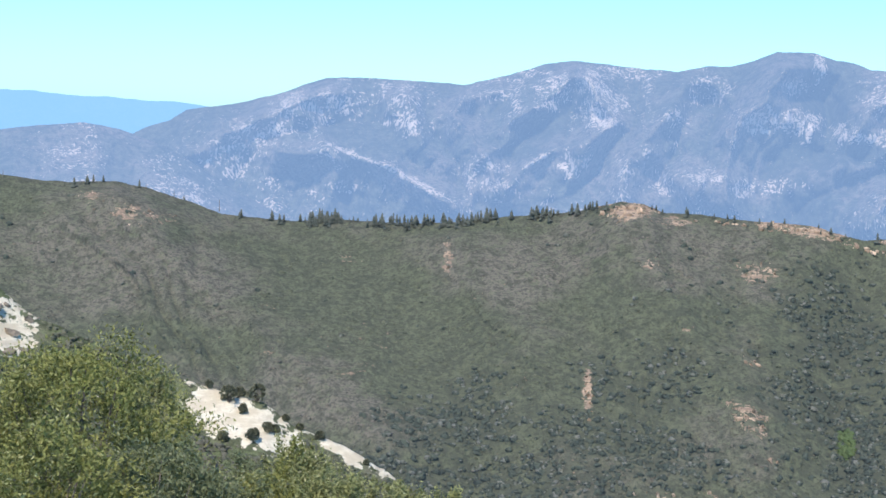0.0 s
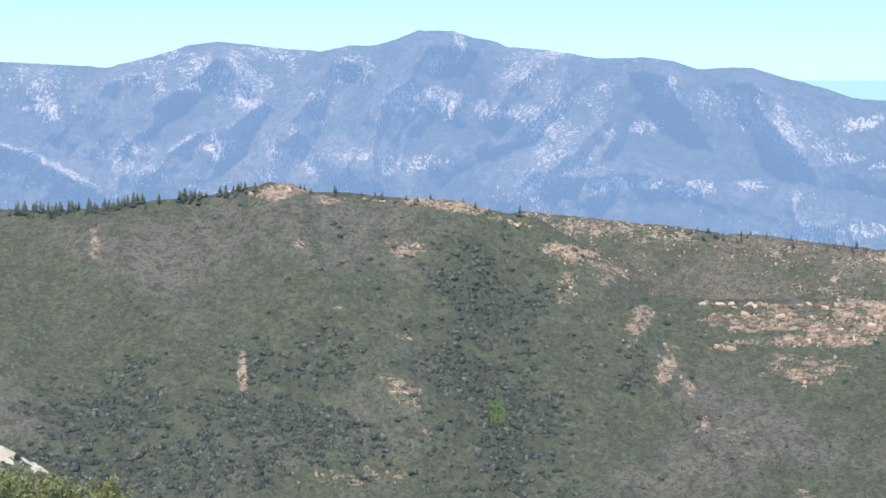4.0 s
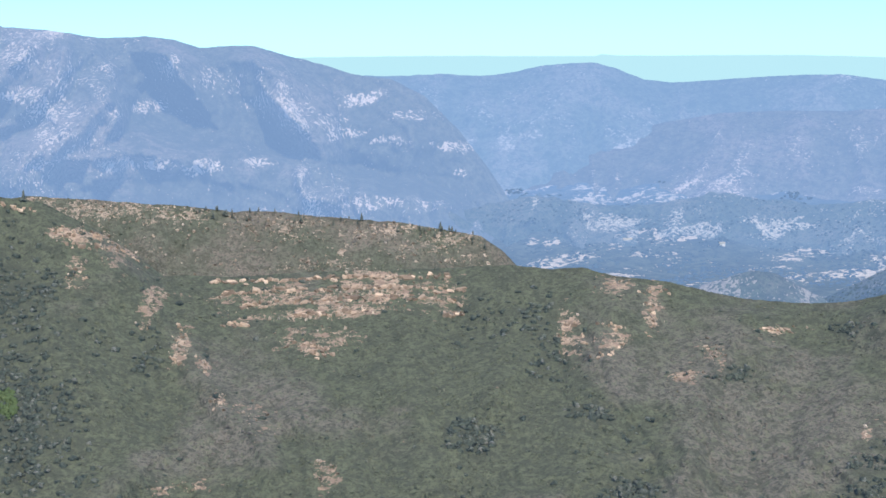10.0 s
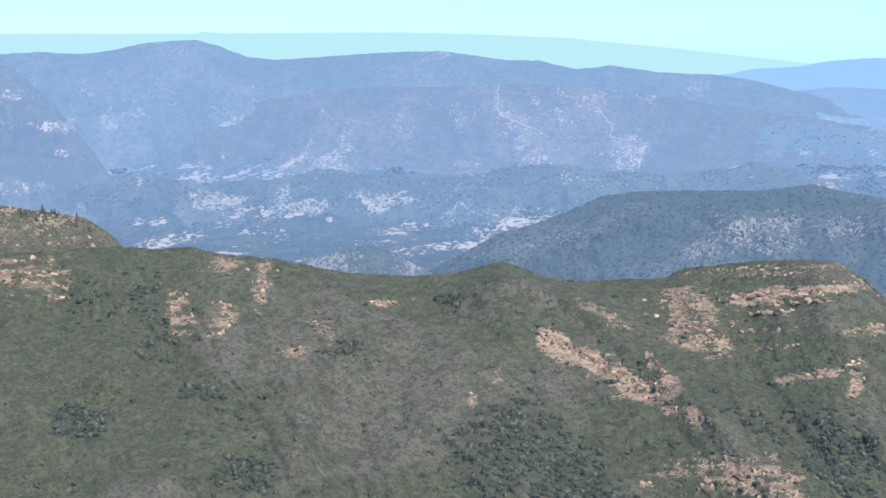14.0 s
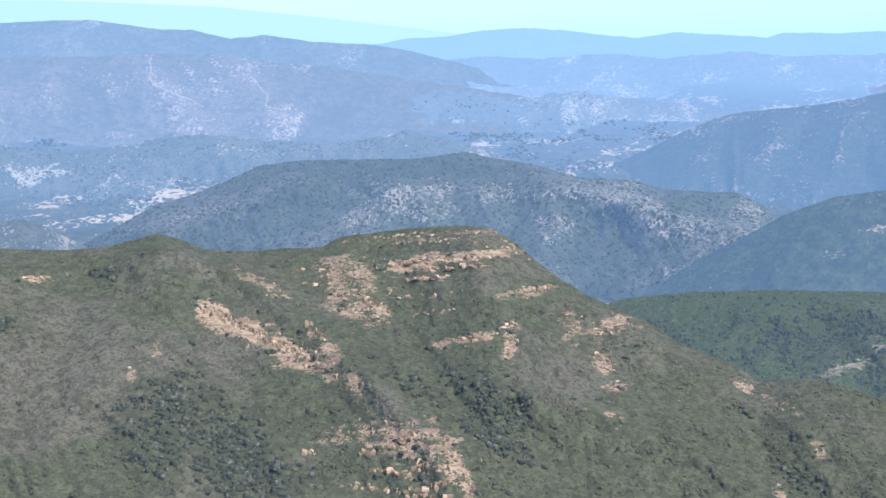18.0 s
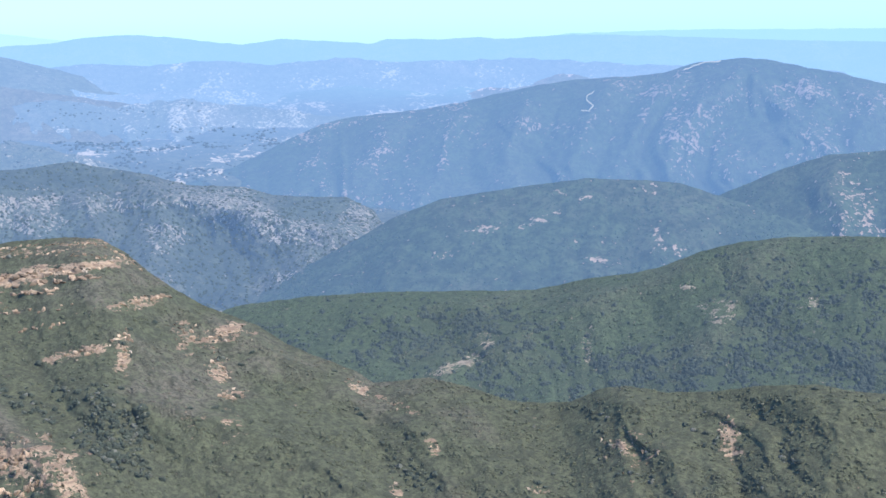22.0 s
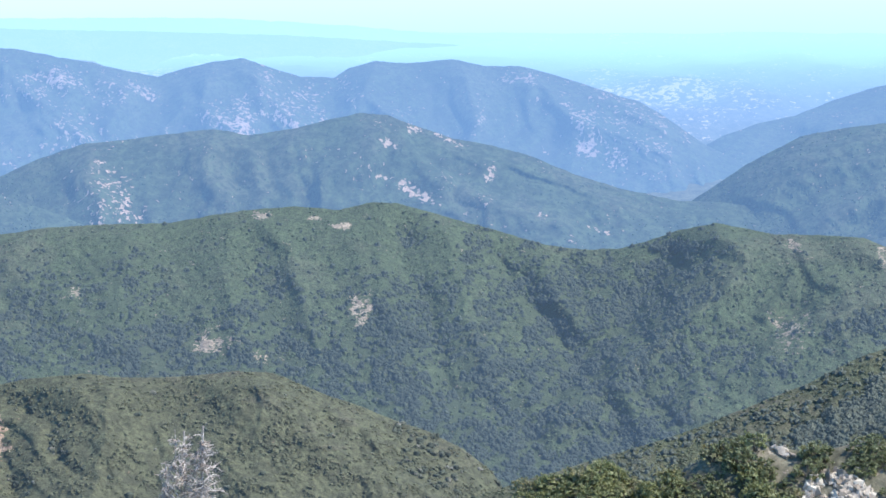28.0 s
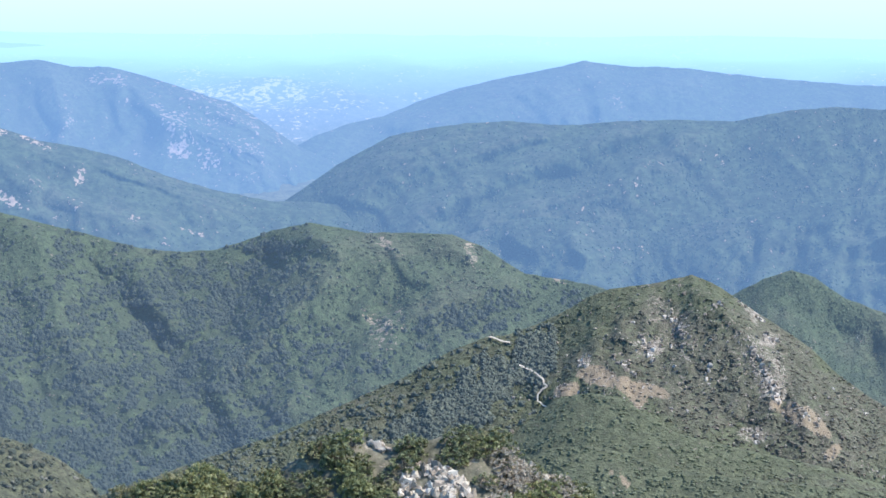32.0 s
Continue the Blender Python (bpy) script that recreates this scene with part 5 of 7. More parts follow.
roadh = ridge("backdrop_road_hill", [(22, -4.2), (25, -3.5), (28, -2.9), (30.5, -2.3), (32.5, -1.8), (34.33, -1.35), (36.15, -1.06), (37.96, -1.02), (39.77, -1.03), (41.58, -0.94), (43.37, -0.99), (45.15, -1.21), (46.91, -1.39), (48.66, -1.65), (49.83, -1.82), (51.5, -2.1), (53.5, -2.4), (56, -2.8)], 4050, 3600, FAR_MID, "hazy hill with pale dirt tracks", "mountain", step=0.1, rows=60, seed=49, gully=(1.0, 0.35), depth=0.6, sharp=0.45, relief_tone=0.8, rocky=-0.08, dells=0.7,
              patches=[(44.35, -1.07, 0.43, 0.09, 0, 0.9), (40.39, -3.51, 0.43, 0.11, 0, 0.6), (34.73, -3.48, 0.46, 0.11, 0, 0.6), (27.73, -2.86, 0.36, 0.11, -2, 0.7), (36.01, -3.31, 0.46, 0.11, 0, 0.5)],
              spurs=[([(41.29, -1.06), (41.65, -2.06), (42.74, -2.79), (43.29, -3.51)], 0.7, 0.05), ([(44.53, -1.07), (44.9, -2.24), (45.81, -3.32)], 0.7, 0.05), ([(38.57, -1.14), (38.02, -2.23), (36.92, -3.13)], 0.7, 0.05), ([(35.84, -1.31), (36.2, -2.4), (35.46, -3.49)], 0.7, 0.05)])
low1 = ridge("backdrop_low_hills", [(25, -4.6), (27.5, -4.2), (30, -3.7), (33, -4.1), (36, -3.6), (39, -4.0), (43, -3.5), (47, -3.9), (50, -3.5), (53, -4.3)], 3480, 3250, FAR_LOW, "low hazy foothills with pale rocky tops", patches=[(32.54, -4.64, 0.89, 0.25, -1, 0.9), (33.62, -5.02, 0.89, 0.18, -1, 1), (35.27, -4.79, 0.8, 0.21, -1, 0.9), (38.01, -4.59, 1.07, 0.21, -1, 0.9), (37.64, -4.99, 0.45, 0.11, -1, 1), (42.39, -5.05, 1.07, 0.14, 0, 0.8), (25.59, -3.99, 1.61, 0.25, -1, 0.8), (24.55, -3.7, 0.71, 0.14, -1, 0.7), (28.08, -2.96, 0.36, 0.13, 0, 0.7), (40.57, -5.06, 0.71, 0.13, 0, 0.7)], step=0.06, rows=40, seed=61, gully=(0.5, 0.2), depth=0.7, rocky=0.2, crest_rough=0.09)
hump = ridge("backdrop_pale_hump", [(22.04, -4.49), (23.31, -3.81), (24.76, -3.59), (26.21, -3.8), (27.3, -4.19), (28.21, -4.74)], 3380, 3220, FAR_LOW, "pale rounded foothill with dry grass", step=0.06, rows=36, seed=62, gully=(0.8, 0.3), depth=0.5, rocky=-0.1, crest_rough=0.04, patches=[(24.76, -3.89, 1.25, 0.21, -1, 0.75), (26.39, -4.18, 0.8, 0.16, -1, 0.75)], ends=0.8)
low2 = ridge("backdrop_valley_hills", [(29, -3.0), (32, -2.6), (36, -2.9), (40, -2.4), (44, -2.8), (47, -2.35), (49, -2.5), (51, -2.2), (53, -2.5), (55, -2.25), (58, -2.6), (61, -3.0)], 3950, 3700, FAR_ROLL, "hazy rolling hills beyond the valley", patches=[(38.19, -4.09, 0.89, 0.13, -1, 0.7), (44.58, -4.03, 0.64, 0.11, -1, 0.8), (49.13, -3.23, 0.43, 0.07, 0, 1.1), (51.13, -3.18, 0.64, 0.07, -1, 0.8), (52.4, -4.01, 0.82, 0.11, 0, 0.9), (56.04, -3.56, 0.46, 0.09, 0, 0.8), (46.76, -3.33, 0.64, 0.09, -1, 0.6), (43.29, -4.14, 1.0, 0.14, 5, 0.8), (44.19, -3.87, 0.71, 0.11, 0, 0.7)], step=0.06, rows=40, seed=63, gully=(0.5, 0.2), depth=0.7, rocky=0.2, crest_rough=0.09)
low4 = ridge("backdrop_pale_hills", [(44, -2.3), (47, -1.95), (49, -2.15), (51, -1.85), (53, -2.1), (56, -1.9), (59, -2.2), (62, -2.5)], 4180, 4000, FAR_PALE, "hazy pale hills beyond the valley", step=0.08, rows=30, seed=67, gully=(0.8, 0.3), depth=0.8, rocky=0.0, relief_tone=0.8, crest_rough=0.06)
low3 = ridge("backdrop_rolling_hills", [(43, -1.7), (48, -1.25), (50, -1.35), (52, -1.1), (54, -1.2), (56, -1.05), (58, -1.2), (60, -1.0), (62, -1.15), (66, -1.05), (70, -1.3), (76, -1.5)], 4350, 4150, FAR_PALE, "pale rolling hills far across the valley", step=0.1, rows=20, seed=65, gully=(0.8, 0.3), depth=0.8, rocky=0.1, relief_tone=0.8, crest_rough=0.06)
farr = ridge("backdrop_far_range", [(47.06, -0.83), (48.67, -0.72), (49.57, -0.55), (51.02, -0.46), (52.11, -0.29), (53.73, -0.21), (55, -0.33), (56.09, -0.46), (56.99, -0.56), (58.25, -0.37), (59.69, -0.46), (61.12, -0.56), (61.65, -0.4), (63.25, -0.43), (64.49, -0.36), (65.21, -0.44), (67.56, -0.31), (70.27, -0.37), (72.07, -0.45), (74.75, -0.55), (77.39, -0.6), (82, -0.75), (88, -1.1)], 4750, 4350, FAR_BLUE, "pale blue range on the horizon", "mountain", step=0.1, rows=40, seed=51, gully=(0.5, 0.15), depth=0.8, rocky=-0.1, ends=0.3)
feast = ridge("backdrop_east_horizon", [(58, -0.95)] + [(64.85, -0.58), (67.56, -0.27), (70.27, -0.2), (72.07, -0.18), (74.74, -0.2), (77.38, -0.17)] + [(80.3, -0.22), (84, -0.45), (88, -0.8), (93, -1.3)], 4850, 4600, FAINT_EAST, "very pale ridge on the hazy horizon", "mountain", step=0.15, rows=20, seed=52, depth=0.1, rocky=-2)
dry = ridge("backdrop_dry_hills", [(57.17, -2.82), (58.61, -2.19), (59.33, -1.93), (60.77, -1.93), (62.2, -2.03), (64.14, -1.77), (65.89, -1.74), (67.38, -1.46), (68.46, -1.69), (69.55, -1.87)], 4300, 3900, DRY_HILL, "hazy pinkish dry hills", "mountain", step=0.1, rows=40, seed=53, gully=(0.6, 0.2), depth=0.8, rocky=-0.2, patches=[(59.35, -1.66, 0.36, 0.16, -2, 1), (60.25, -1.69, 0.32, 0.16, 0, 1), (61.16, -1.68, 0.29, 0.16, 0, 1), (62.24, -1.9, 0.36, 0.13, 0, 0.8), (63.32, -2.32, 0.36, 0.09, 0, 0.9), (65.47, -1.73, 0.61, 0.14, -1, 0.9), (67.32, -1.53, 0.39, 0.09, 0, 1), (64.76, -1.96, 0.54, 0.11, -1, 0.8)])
# no land: a glowing ridge sheet added to imitate a bank of haze
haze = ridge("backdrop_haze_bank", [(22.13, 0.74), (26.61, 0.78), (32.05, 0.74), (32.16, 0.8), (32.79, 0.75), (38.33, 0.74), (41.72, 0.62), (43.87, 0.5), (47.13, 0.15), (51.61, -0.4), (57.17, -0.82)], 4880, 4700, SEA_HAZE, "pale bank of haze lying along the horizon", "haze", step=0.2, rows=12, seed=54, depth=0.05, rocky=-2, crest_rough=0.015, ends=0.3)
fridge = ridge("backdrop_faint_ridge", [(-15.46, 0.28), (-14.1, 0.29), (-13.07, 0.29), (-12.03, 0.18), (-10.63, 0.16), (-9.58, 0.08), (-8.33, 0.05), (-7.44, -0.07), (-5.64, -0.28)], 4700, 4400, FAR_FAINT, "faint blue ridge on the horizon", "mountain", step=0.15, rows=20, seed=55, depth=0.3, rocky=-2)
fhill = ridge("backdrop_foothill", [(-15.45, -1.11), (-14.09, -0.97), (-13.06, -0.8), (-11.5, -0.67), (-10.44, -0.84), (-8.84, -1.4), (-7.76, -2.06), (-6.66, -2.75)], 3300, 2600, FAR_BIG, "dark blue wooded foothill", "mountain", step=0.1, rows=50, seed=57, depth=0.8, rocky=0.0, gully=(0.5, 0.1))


# ---- plants and stones ----
def place(h, az, el):
    """Places on a hill's slope at bearings and elevations, with its rock, wood and gully values there."""
    ci = np.clip((az - h["a0"]) / h["step"], 0, h["p"].shape[1] - 1.001)
    top = np.interp(ci, np.arange(len(h["top"])), h["top"])
    v = np.clip((el - h["low"]) / (top - h["low"]), 0, 1) ** (1 / 0.9)
    ri = np.clip(v * (h["rows"] - 1), 0, h["rows"] - 1.001)
    i, j = ri.astype(int), ci.astype(int)
    fi, fj = (ri - i), (ci - j)
    def take(g):
        w = [fi, fj] if g.ndim == 2 else [fi[:, None], fj[:, None]]
        return (g[i, j] * (1 - w[0]) + g[i + 1, j] * w[0]) * (1 - w[1]) + (g[i, j + 1] * (1 - w[0]) + g[i + 1, j + 1] * w[0]) * w[1]
    return take(h["p"]), take(h["rock"]), take(h["wood"]), take(h["cut"])


def dome(rng, rough, rings):
    """A small rounded clump: a top and rings below it, open at the base; unit radius."""
    pts, faces, n = [(0, 0, 0.95)], [], 4 if len(rings) == 2 else 5
    for k, (r, z) in enumerate(rings):
        for j in range(n):
            t = 0.6 * k + math.tau * j / n
            pts.append((r * math.cos(t), r * math.sin(t), z))
        for j in range(n):
            a, b = 1 + n * k + j, 1 + n * k + (j + 1) % n
            faces += [(0, a, b)] if k == 0 else [(a - n, a, b), (a - n, b, b - n)]
    return np.array(pts) * (1 + rough * (rng.random((len(pts), 1)) - 0.5) * 2), np.array(faces)


LOW = ((0.8, 0.5), (0.95, -0.3))
FULL = ((0.62, 0.72), (1.0, 0.25), (0.85, -0.35))


def strewn(name, at, size, material, label, category, seed, rough=0.35, flat=0.8, sunk=0.1, smooth=True, rings=LOW, lush=None):
    """Many small clumps joined into one thing that nobody could count."""
    rng = np.random.default_rng(seed)
    kinds = [dome(rng, rough, rings) for _ in range(8)]
    size_of = len(kinds[0][0])
    pts, faces, base, tone = [], [], 0, []
    pick = rng.integers(0, 8, len(at))
    turn = rng.random(len(at)) * math.tau
    tall = flat * (0.75 + 0.5 * rng.random(len(at)))
    for k, (kp, kf) in enumerate(kinds):
        m = np.where(pick == k)[0]
        if not len(m):
            continue
        c, s, z = np.cos(turn[m])[:, None], np.sin(turn[m])[:, None], size[m][:, None]
        p = np.stack([(kp[:, 0] * c - kp[:, 1] * s) * z, (kp[:, 0] * s + kp[:, 1] * c) * z, kp[:, 2] * z * tall[m][:, None]], -1)
        p += at[m][:, None, :] - np.array([0, 0, sunk])[None, None] * z[:, :, None]
        pts.append(p.reshape(-1, 3))
        tone.append(np.repeat(lush[m] if lush is not None else np.zeros(len(m)), size_of))
        faces.append((kf[None] + (np.arange(len(m)) * size_of)[:, None, None] + base).reshape(-1, 3))
        base += size_of * len(m)
    ob = mesh_of(name, np.concatenate(pts), np.concatenate(faces), material, (("lush", np.concatenate(tone)),), smooth=smooth)
    return tagged(ob, label, category, kind="stuff")


def lobed(at, size, rng, k=4):
    """Each crown becomes one middle clump and k - 1 smaller ones leaning out of it."""
    n = len(at)
    turn = rng.random((n, k)) * math.tau
    off = np.stack([np.cos(turn), np.sin(turn), 0.25 - 0.7 * rng.random((n, k))], -1) * (size[:, None, None] * 0.62)
    off[:, 0] = 0
    big = np.where(np.arange(k)[None] == 0, 0.85, 0.42 + 0.3 * rng.random((n, k))) * size[:, None]
    return (at[:, None] + off).reshape(-1, 3), big.ravel()


def sown(h, n, az0, az1, el0, rng, keep):
    """Random places on a slope, even to the eye, thinned by keep(rock, wood, cut, az, el)."""
    az = az0 + (az1 - az0) * rng.random(n)
    top = np.interp(az, h["a0"] + h["step"] * np.arange(len(h["top"])), h["top"])
    el = el0 + (top - el0) * rng.random(n)
    ok = el < top - 0.02
    az, el = az[ok], el[ok]
    p, rock, wood, cut = place(h, az, el)
    m = rng.random(len(az)) < keep(rock, wood, cut, az, el)
    return p[m], az[m], el[m]


def tone_at(h, az, el):
    """How lush a slope is at given places."""
    return place(dict(h, rock=h["lush"]), az, el)[1]


def sown_rock(h, patches, per, rng):
    """Places for boulders within bare patches, per so many to the square degree."""
    out = []
    for pa, pe, wa, we, lean, much in patches:
        n = int(per * 4 * 1.6 * wa * we) + 4
        c, s = math.cos(radians(lean)), math.sin(radians(lean))
        x, y = (rng.random(n) * 2 - 1) * wa * 1.5, (rng.random(n) * 2 - 1) * we * 1.5
        az, el = pa + x * c - y * s, pe + x * s + y * c
        top = np.interp(az, h["a0"] + h["step"] * np.arange(len(h["top"])), h["top"])
        q, rock, _, _ = place(h, az, el)
        out.append(q[(rng.random(n) < np.clip((rock - 0.15) * 1.4, 0, 0.9)) & (el < top - 0.01)])
    return np.concatenate(out)


BRUSH = foliage("brush_leaves", (0.088, 0.091, 0.055), (0.116, 0.119, 0.07), (0.148, 0.146, 0.093), 0.6, (0.186, 0.159, 0.124))
BRUSH_GREEN = foliage("green_brush_leaves", (0.07, 0.094, 0.05), (0.09, 0.118, 0.062), (0.115, 0.136, 0.078), 0.5, (0.124, 0.13, 0.09))
OAK = foliage("oak_leaves", (0.058, 0.068, 0.052), (0.086, 0.098, 0.07), (0.19, 0.185, 0.15), 0.4)
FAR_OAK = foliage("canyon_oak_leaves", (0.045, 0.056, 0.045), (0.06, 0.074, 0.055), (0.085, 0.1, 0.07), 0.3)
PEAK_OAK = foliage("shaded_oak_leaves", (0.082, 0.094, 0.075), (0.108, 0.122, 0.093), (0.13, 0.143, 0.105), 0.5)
# faint blue emission imitates haze before the peak's oaks
paint_haze(PEAK_OAK, 0.04, (0.18, 0.28, 0.46))
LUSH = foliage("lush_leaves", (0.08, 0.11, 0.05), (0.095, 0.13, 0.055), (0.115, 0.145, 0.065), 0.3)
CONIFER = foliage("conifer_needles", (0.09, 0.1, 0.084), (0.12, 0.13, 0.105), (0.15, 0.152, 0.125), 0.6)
# near ridge cover glows slightly blue too, as painted haze
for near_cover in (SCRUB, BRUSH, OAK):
    paint_haze(near_cover, 0.04, (0.18, 0.28, 0.46))
# second ridge plants carry the same painted haze as emission
paint_haze(BRUSH_GREEN, 0.13, (0.18, 0.28, 0.46))
paint_haze(FAR_OAK, 0.15, (0.17, 0.28, 0.47))

BRUSH_PEAK = foliage("peak_brush_leaves", (0.105, 0.118, 0.07), (0.13, 0.143, 0.085), (0.16, 0.168, 0.106), 0.6, (0.15, 0.14, 0.108))


def stone(name, a, b, grain, by_object=False):
    m, nt, p = mat(name)
    co = node(nt, "ShaderNodeTexCoord").outputs["Object"]
    rnd = node(nt, "ShaderNodeObjectInfo").outputs["Random"] if by_object else node(nt, "ShaderNodeNewGeometry").outputs["Random Per Island"]
    n, big_n = noise_of(nt, co, grain, 5.0, 0.65), noise_of(nt, co, grain * 0.15)
    col = mix(nt, ramp(nt, n, 0.35, 0.65), a, b)
    col = mix(nt, ramp(nt, rnd, 0.3, 0.9), col, tuple(u * 0.55 for u in b))
    col = mix(nt, ramp(nt, rnd, 0.2, 0.0), col, tuple(min(0.85, u * 1.3) for u in a))
    col = mix(nt, ramp(nt, big_n, 0.5, 0.75), col, b)
    nt.links.new(col, p.inputs["Base Color"])
    p.inputs["Roughness"].default_value = 0.9
    bump(nt, p, n, 0.6, 0.4 / grain)
    return m


TAN_ROCK = stone("tan_rock", (0.54, 0.41, 0.3), (0.33, 0.245, 0.175), 0.4)
PALE_ROCK = stone("pale_rock", (0.4, 0.35, 0.29), (0.27, 0.22, 0.17), 1.6)
KNOLL_ROCK = stone("cracked_pale_rock", (0.56, 0.49, 0.4), (0.46, 0.38, 0.295), 3.0, True)
WHITE_ROCK = stone("white_rock", (0.66, 0.58, 0.46), (0.46, 0.36, 0.26), 1.5)

rng = np.random.default_rng(7)
p, a, e = sown(near, 90000, -14.5, 90, -16.5, rng, lambda r, w, c, az, el: np.where(r > 0.35, 0.25, np.clip((fractal(az * 1.6, el * 3.2, 77, 3) - 0.35) * 2.6, 0.08, 0.8)))
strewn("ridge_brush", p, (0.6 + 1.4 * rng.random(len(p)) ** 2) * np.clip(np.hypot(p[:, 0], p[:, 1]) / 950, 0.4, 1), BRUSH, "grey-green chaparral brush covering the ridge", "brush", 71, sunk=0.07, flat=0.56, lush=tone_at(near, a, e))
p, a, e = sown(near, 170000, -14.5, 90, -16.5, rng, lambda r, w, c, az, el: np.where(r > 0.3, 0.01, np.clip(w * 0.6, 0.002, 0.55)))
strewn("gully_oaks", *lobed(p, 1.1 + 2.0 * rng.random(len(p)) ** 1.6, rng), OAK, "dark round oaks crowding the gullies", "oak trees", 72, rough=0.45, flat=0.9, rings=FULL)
p = sown_rock(near, WEST_ROCK + CLIFF_ROCK + CROWN_ROCK, 30, rng)
strewn("ridge_boulders", p, 0.35 + 1.3 * rng.random(len(p)) ** 2.2, TAN_ROCK, "tan weathered boulders on the ridge", "boulders", 73, smooth=False, rough=0.6, flat=1.5, sunk=0.2)
p, a, e = sown(near, 90000, 11.5, 17, -14, rng, lambda r, w, c, az, el: 0.5 * (np.hypot((az - 13.1) / 0.28, (el + 10.05) / 0.42) < 1))
strewn("lush_trees", p[:110], 1.8 + 1.8 * rng.random(len(p[:110])), LUSH, "fresh green trees in the gully bottom", "trees", 70, rough=0.45, flat=0.95)
p, a, e = sown(rocks, 17000, 12, 30, -7.5, rng, lambda r, w, c, az, el: 0.05 + 0.6 * np.clip(r, 0, 1))
strewn("boulder_field", p[::2], 0.5 + 1.9 * rng.random(len(p[::2])) ** 2.5, TAN_ROCK, "weathered boulders strewn over the brown ridge", "boulders", 74, smooth=False, rough=0.55, sunk=0.2)
strewn("boulder_field_brush", p[1::2], 0.9 + 1.4 * rng.random(len(p[1::2])), BRUSH, "grey brush between the boulders", "brush", 75)
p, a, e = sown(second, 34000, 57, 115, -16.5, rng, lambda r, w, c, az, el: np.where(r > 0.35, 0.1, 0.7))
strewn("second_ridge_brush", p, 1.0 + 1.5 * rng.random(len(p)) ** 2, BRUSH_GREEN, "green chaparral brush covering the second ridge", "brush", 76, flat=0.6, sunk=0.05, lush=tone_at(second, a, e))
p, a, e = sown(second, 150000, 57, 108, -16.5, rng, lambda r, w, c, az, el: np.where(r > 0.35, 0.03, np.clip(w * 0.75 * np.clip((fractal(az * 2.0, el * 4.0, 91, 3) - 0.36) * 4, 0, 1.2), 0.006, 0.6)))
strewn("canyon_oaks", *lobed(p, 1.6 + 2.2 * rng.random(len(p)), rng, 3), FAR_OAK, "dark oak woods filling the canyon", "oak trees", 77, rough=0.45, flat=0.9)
p, a, e = sown(peak, 34000, 87, 115.5, -17, rng, lambda r, w, c, az, el: np.where(r > 0.45, 0.05, 0.55))
strewn("peak_brush", p, 0.45 + 0.9 * rng.random(len(p)) ** 3, BRUSH_PEAK, "low green scrub on the rocky peak", "brush", 78, flat=0.4, sunk=0.12, lush=tone_at(peak, a, e))
OAK_BAND = [(104.93, -10.38), (103.55, -11.03), (102.08, -11.95), (100.6, -12.8), (99.12, -13.66)]
p, a, e = sown(peak, 60000, 92, 104, -16, rng, lambda r, w, c, az, el: 0.8 * np.clip(1.5 - to_line(az, el, OAK_BAND) / 0.5 + 2.6 * (fractal(az * 2, el * 2, 66, 3) - 0.5), 0.02, 1))
strewn("peak_oaks", *lobed(p, 0.5 + 1.1 * rng.random(len(p)) ** 1.6, rng), PEAK_OAK, "dark oaks on the shaded flank of the rocky peak", "oak trees", 79, rough=0.5, flat=1.05, rings=FULL)
for h, n, a0, a1, name in ((rise, 9000, 96, 115.5, "rise_brush"), (low_rise, 9000, 96, 115.5, "low_rise_brush")):
    p, a, e = sown(h, n, a0, a1, -16.5, rng, lambda r, w, c, az, el: np.where(r > 0.4, 0.08, np.clip((fractal(az * 2.5, el * 5, 78, 3) - 0.3) * 2.5, 0.1, 0.9)))
    strewn(name, p, 0.5 + 0.9 * rng.random(len(p)) ** 2.5, BRUSH_PEAK, "fresh green scrub covering the rise", "brush", 86, flat=0.4, sunk=0.12, lush=tone_at(h, a, e))
p, a, e = sown(peak, 30000, 100, 115.5, -16, rng, lambda r, w, c, az, el: np.where(r > 0.5, 0.4, 0.06 * np.clip(el + 16, 0, 1) * np.clip((az - 101.5) / 3, 0, 1)))
strewn("peak_stones", p, 0.2 + 0.9 * rng.random(len(p)) ** 3, PALE_ROCK, "grey broken stones on the rocky peak", "stones", 80, smooth=False, rough=0.55, sunk=0.2)
p, a, e = sown(valley, 12000, 38, 62, -9, rng, lambda r, w, c, az, el: 0.55)
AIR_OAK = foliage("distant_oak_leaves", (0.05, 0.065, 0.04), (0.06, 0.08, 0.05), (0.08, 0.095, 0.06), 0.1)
# haze on the dry hill's shrubs, painted as a share of emission
paint_haze(AIR_OAK, 0.26, (0.2, 0.34, 0.62))
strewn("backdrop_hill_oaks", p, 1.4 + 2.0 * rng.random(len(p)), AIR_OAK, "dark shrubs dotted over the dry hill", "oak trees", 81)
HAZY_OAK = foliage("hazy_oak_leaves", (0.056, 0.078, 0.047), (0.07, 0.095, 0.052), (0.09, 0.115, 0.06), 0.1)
# more of this emission for oaks on the hazier slopes
paint_haze(HAZY_OAK, 0.36, (0.155, 0.3, 0.58))
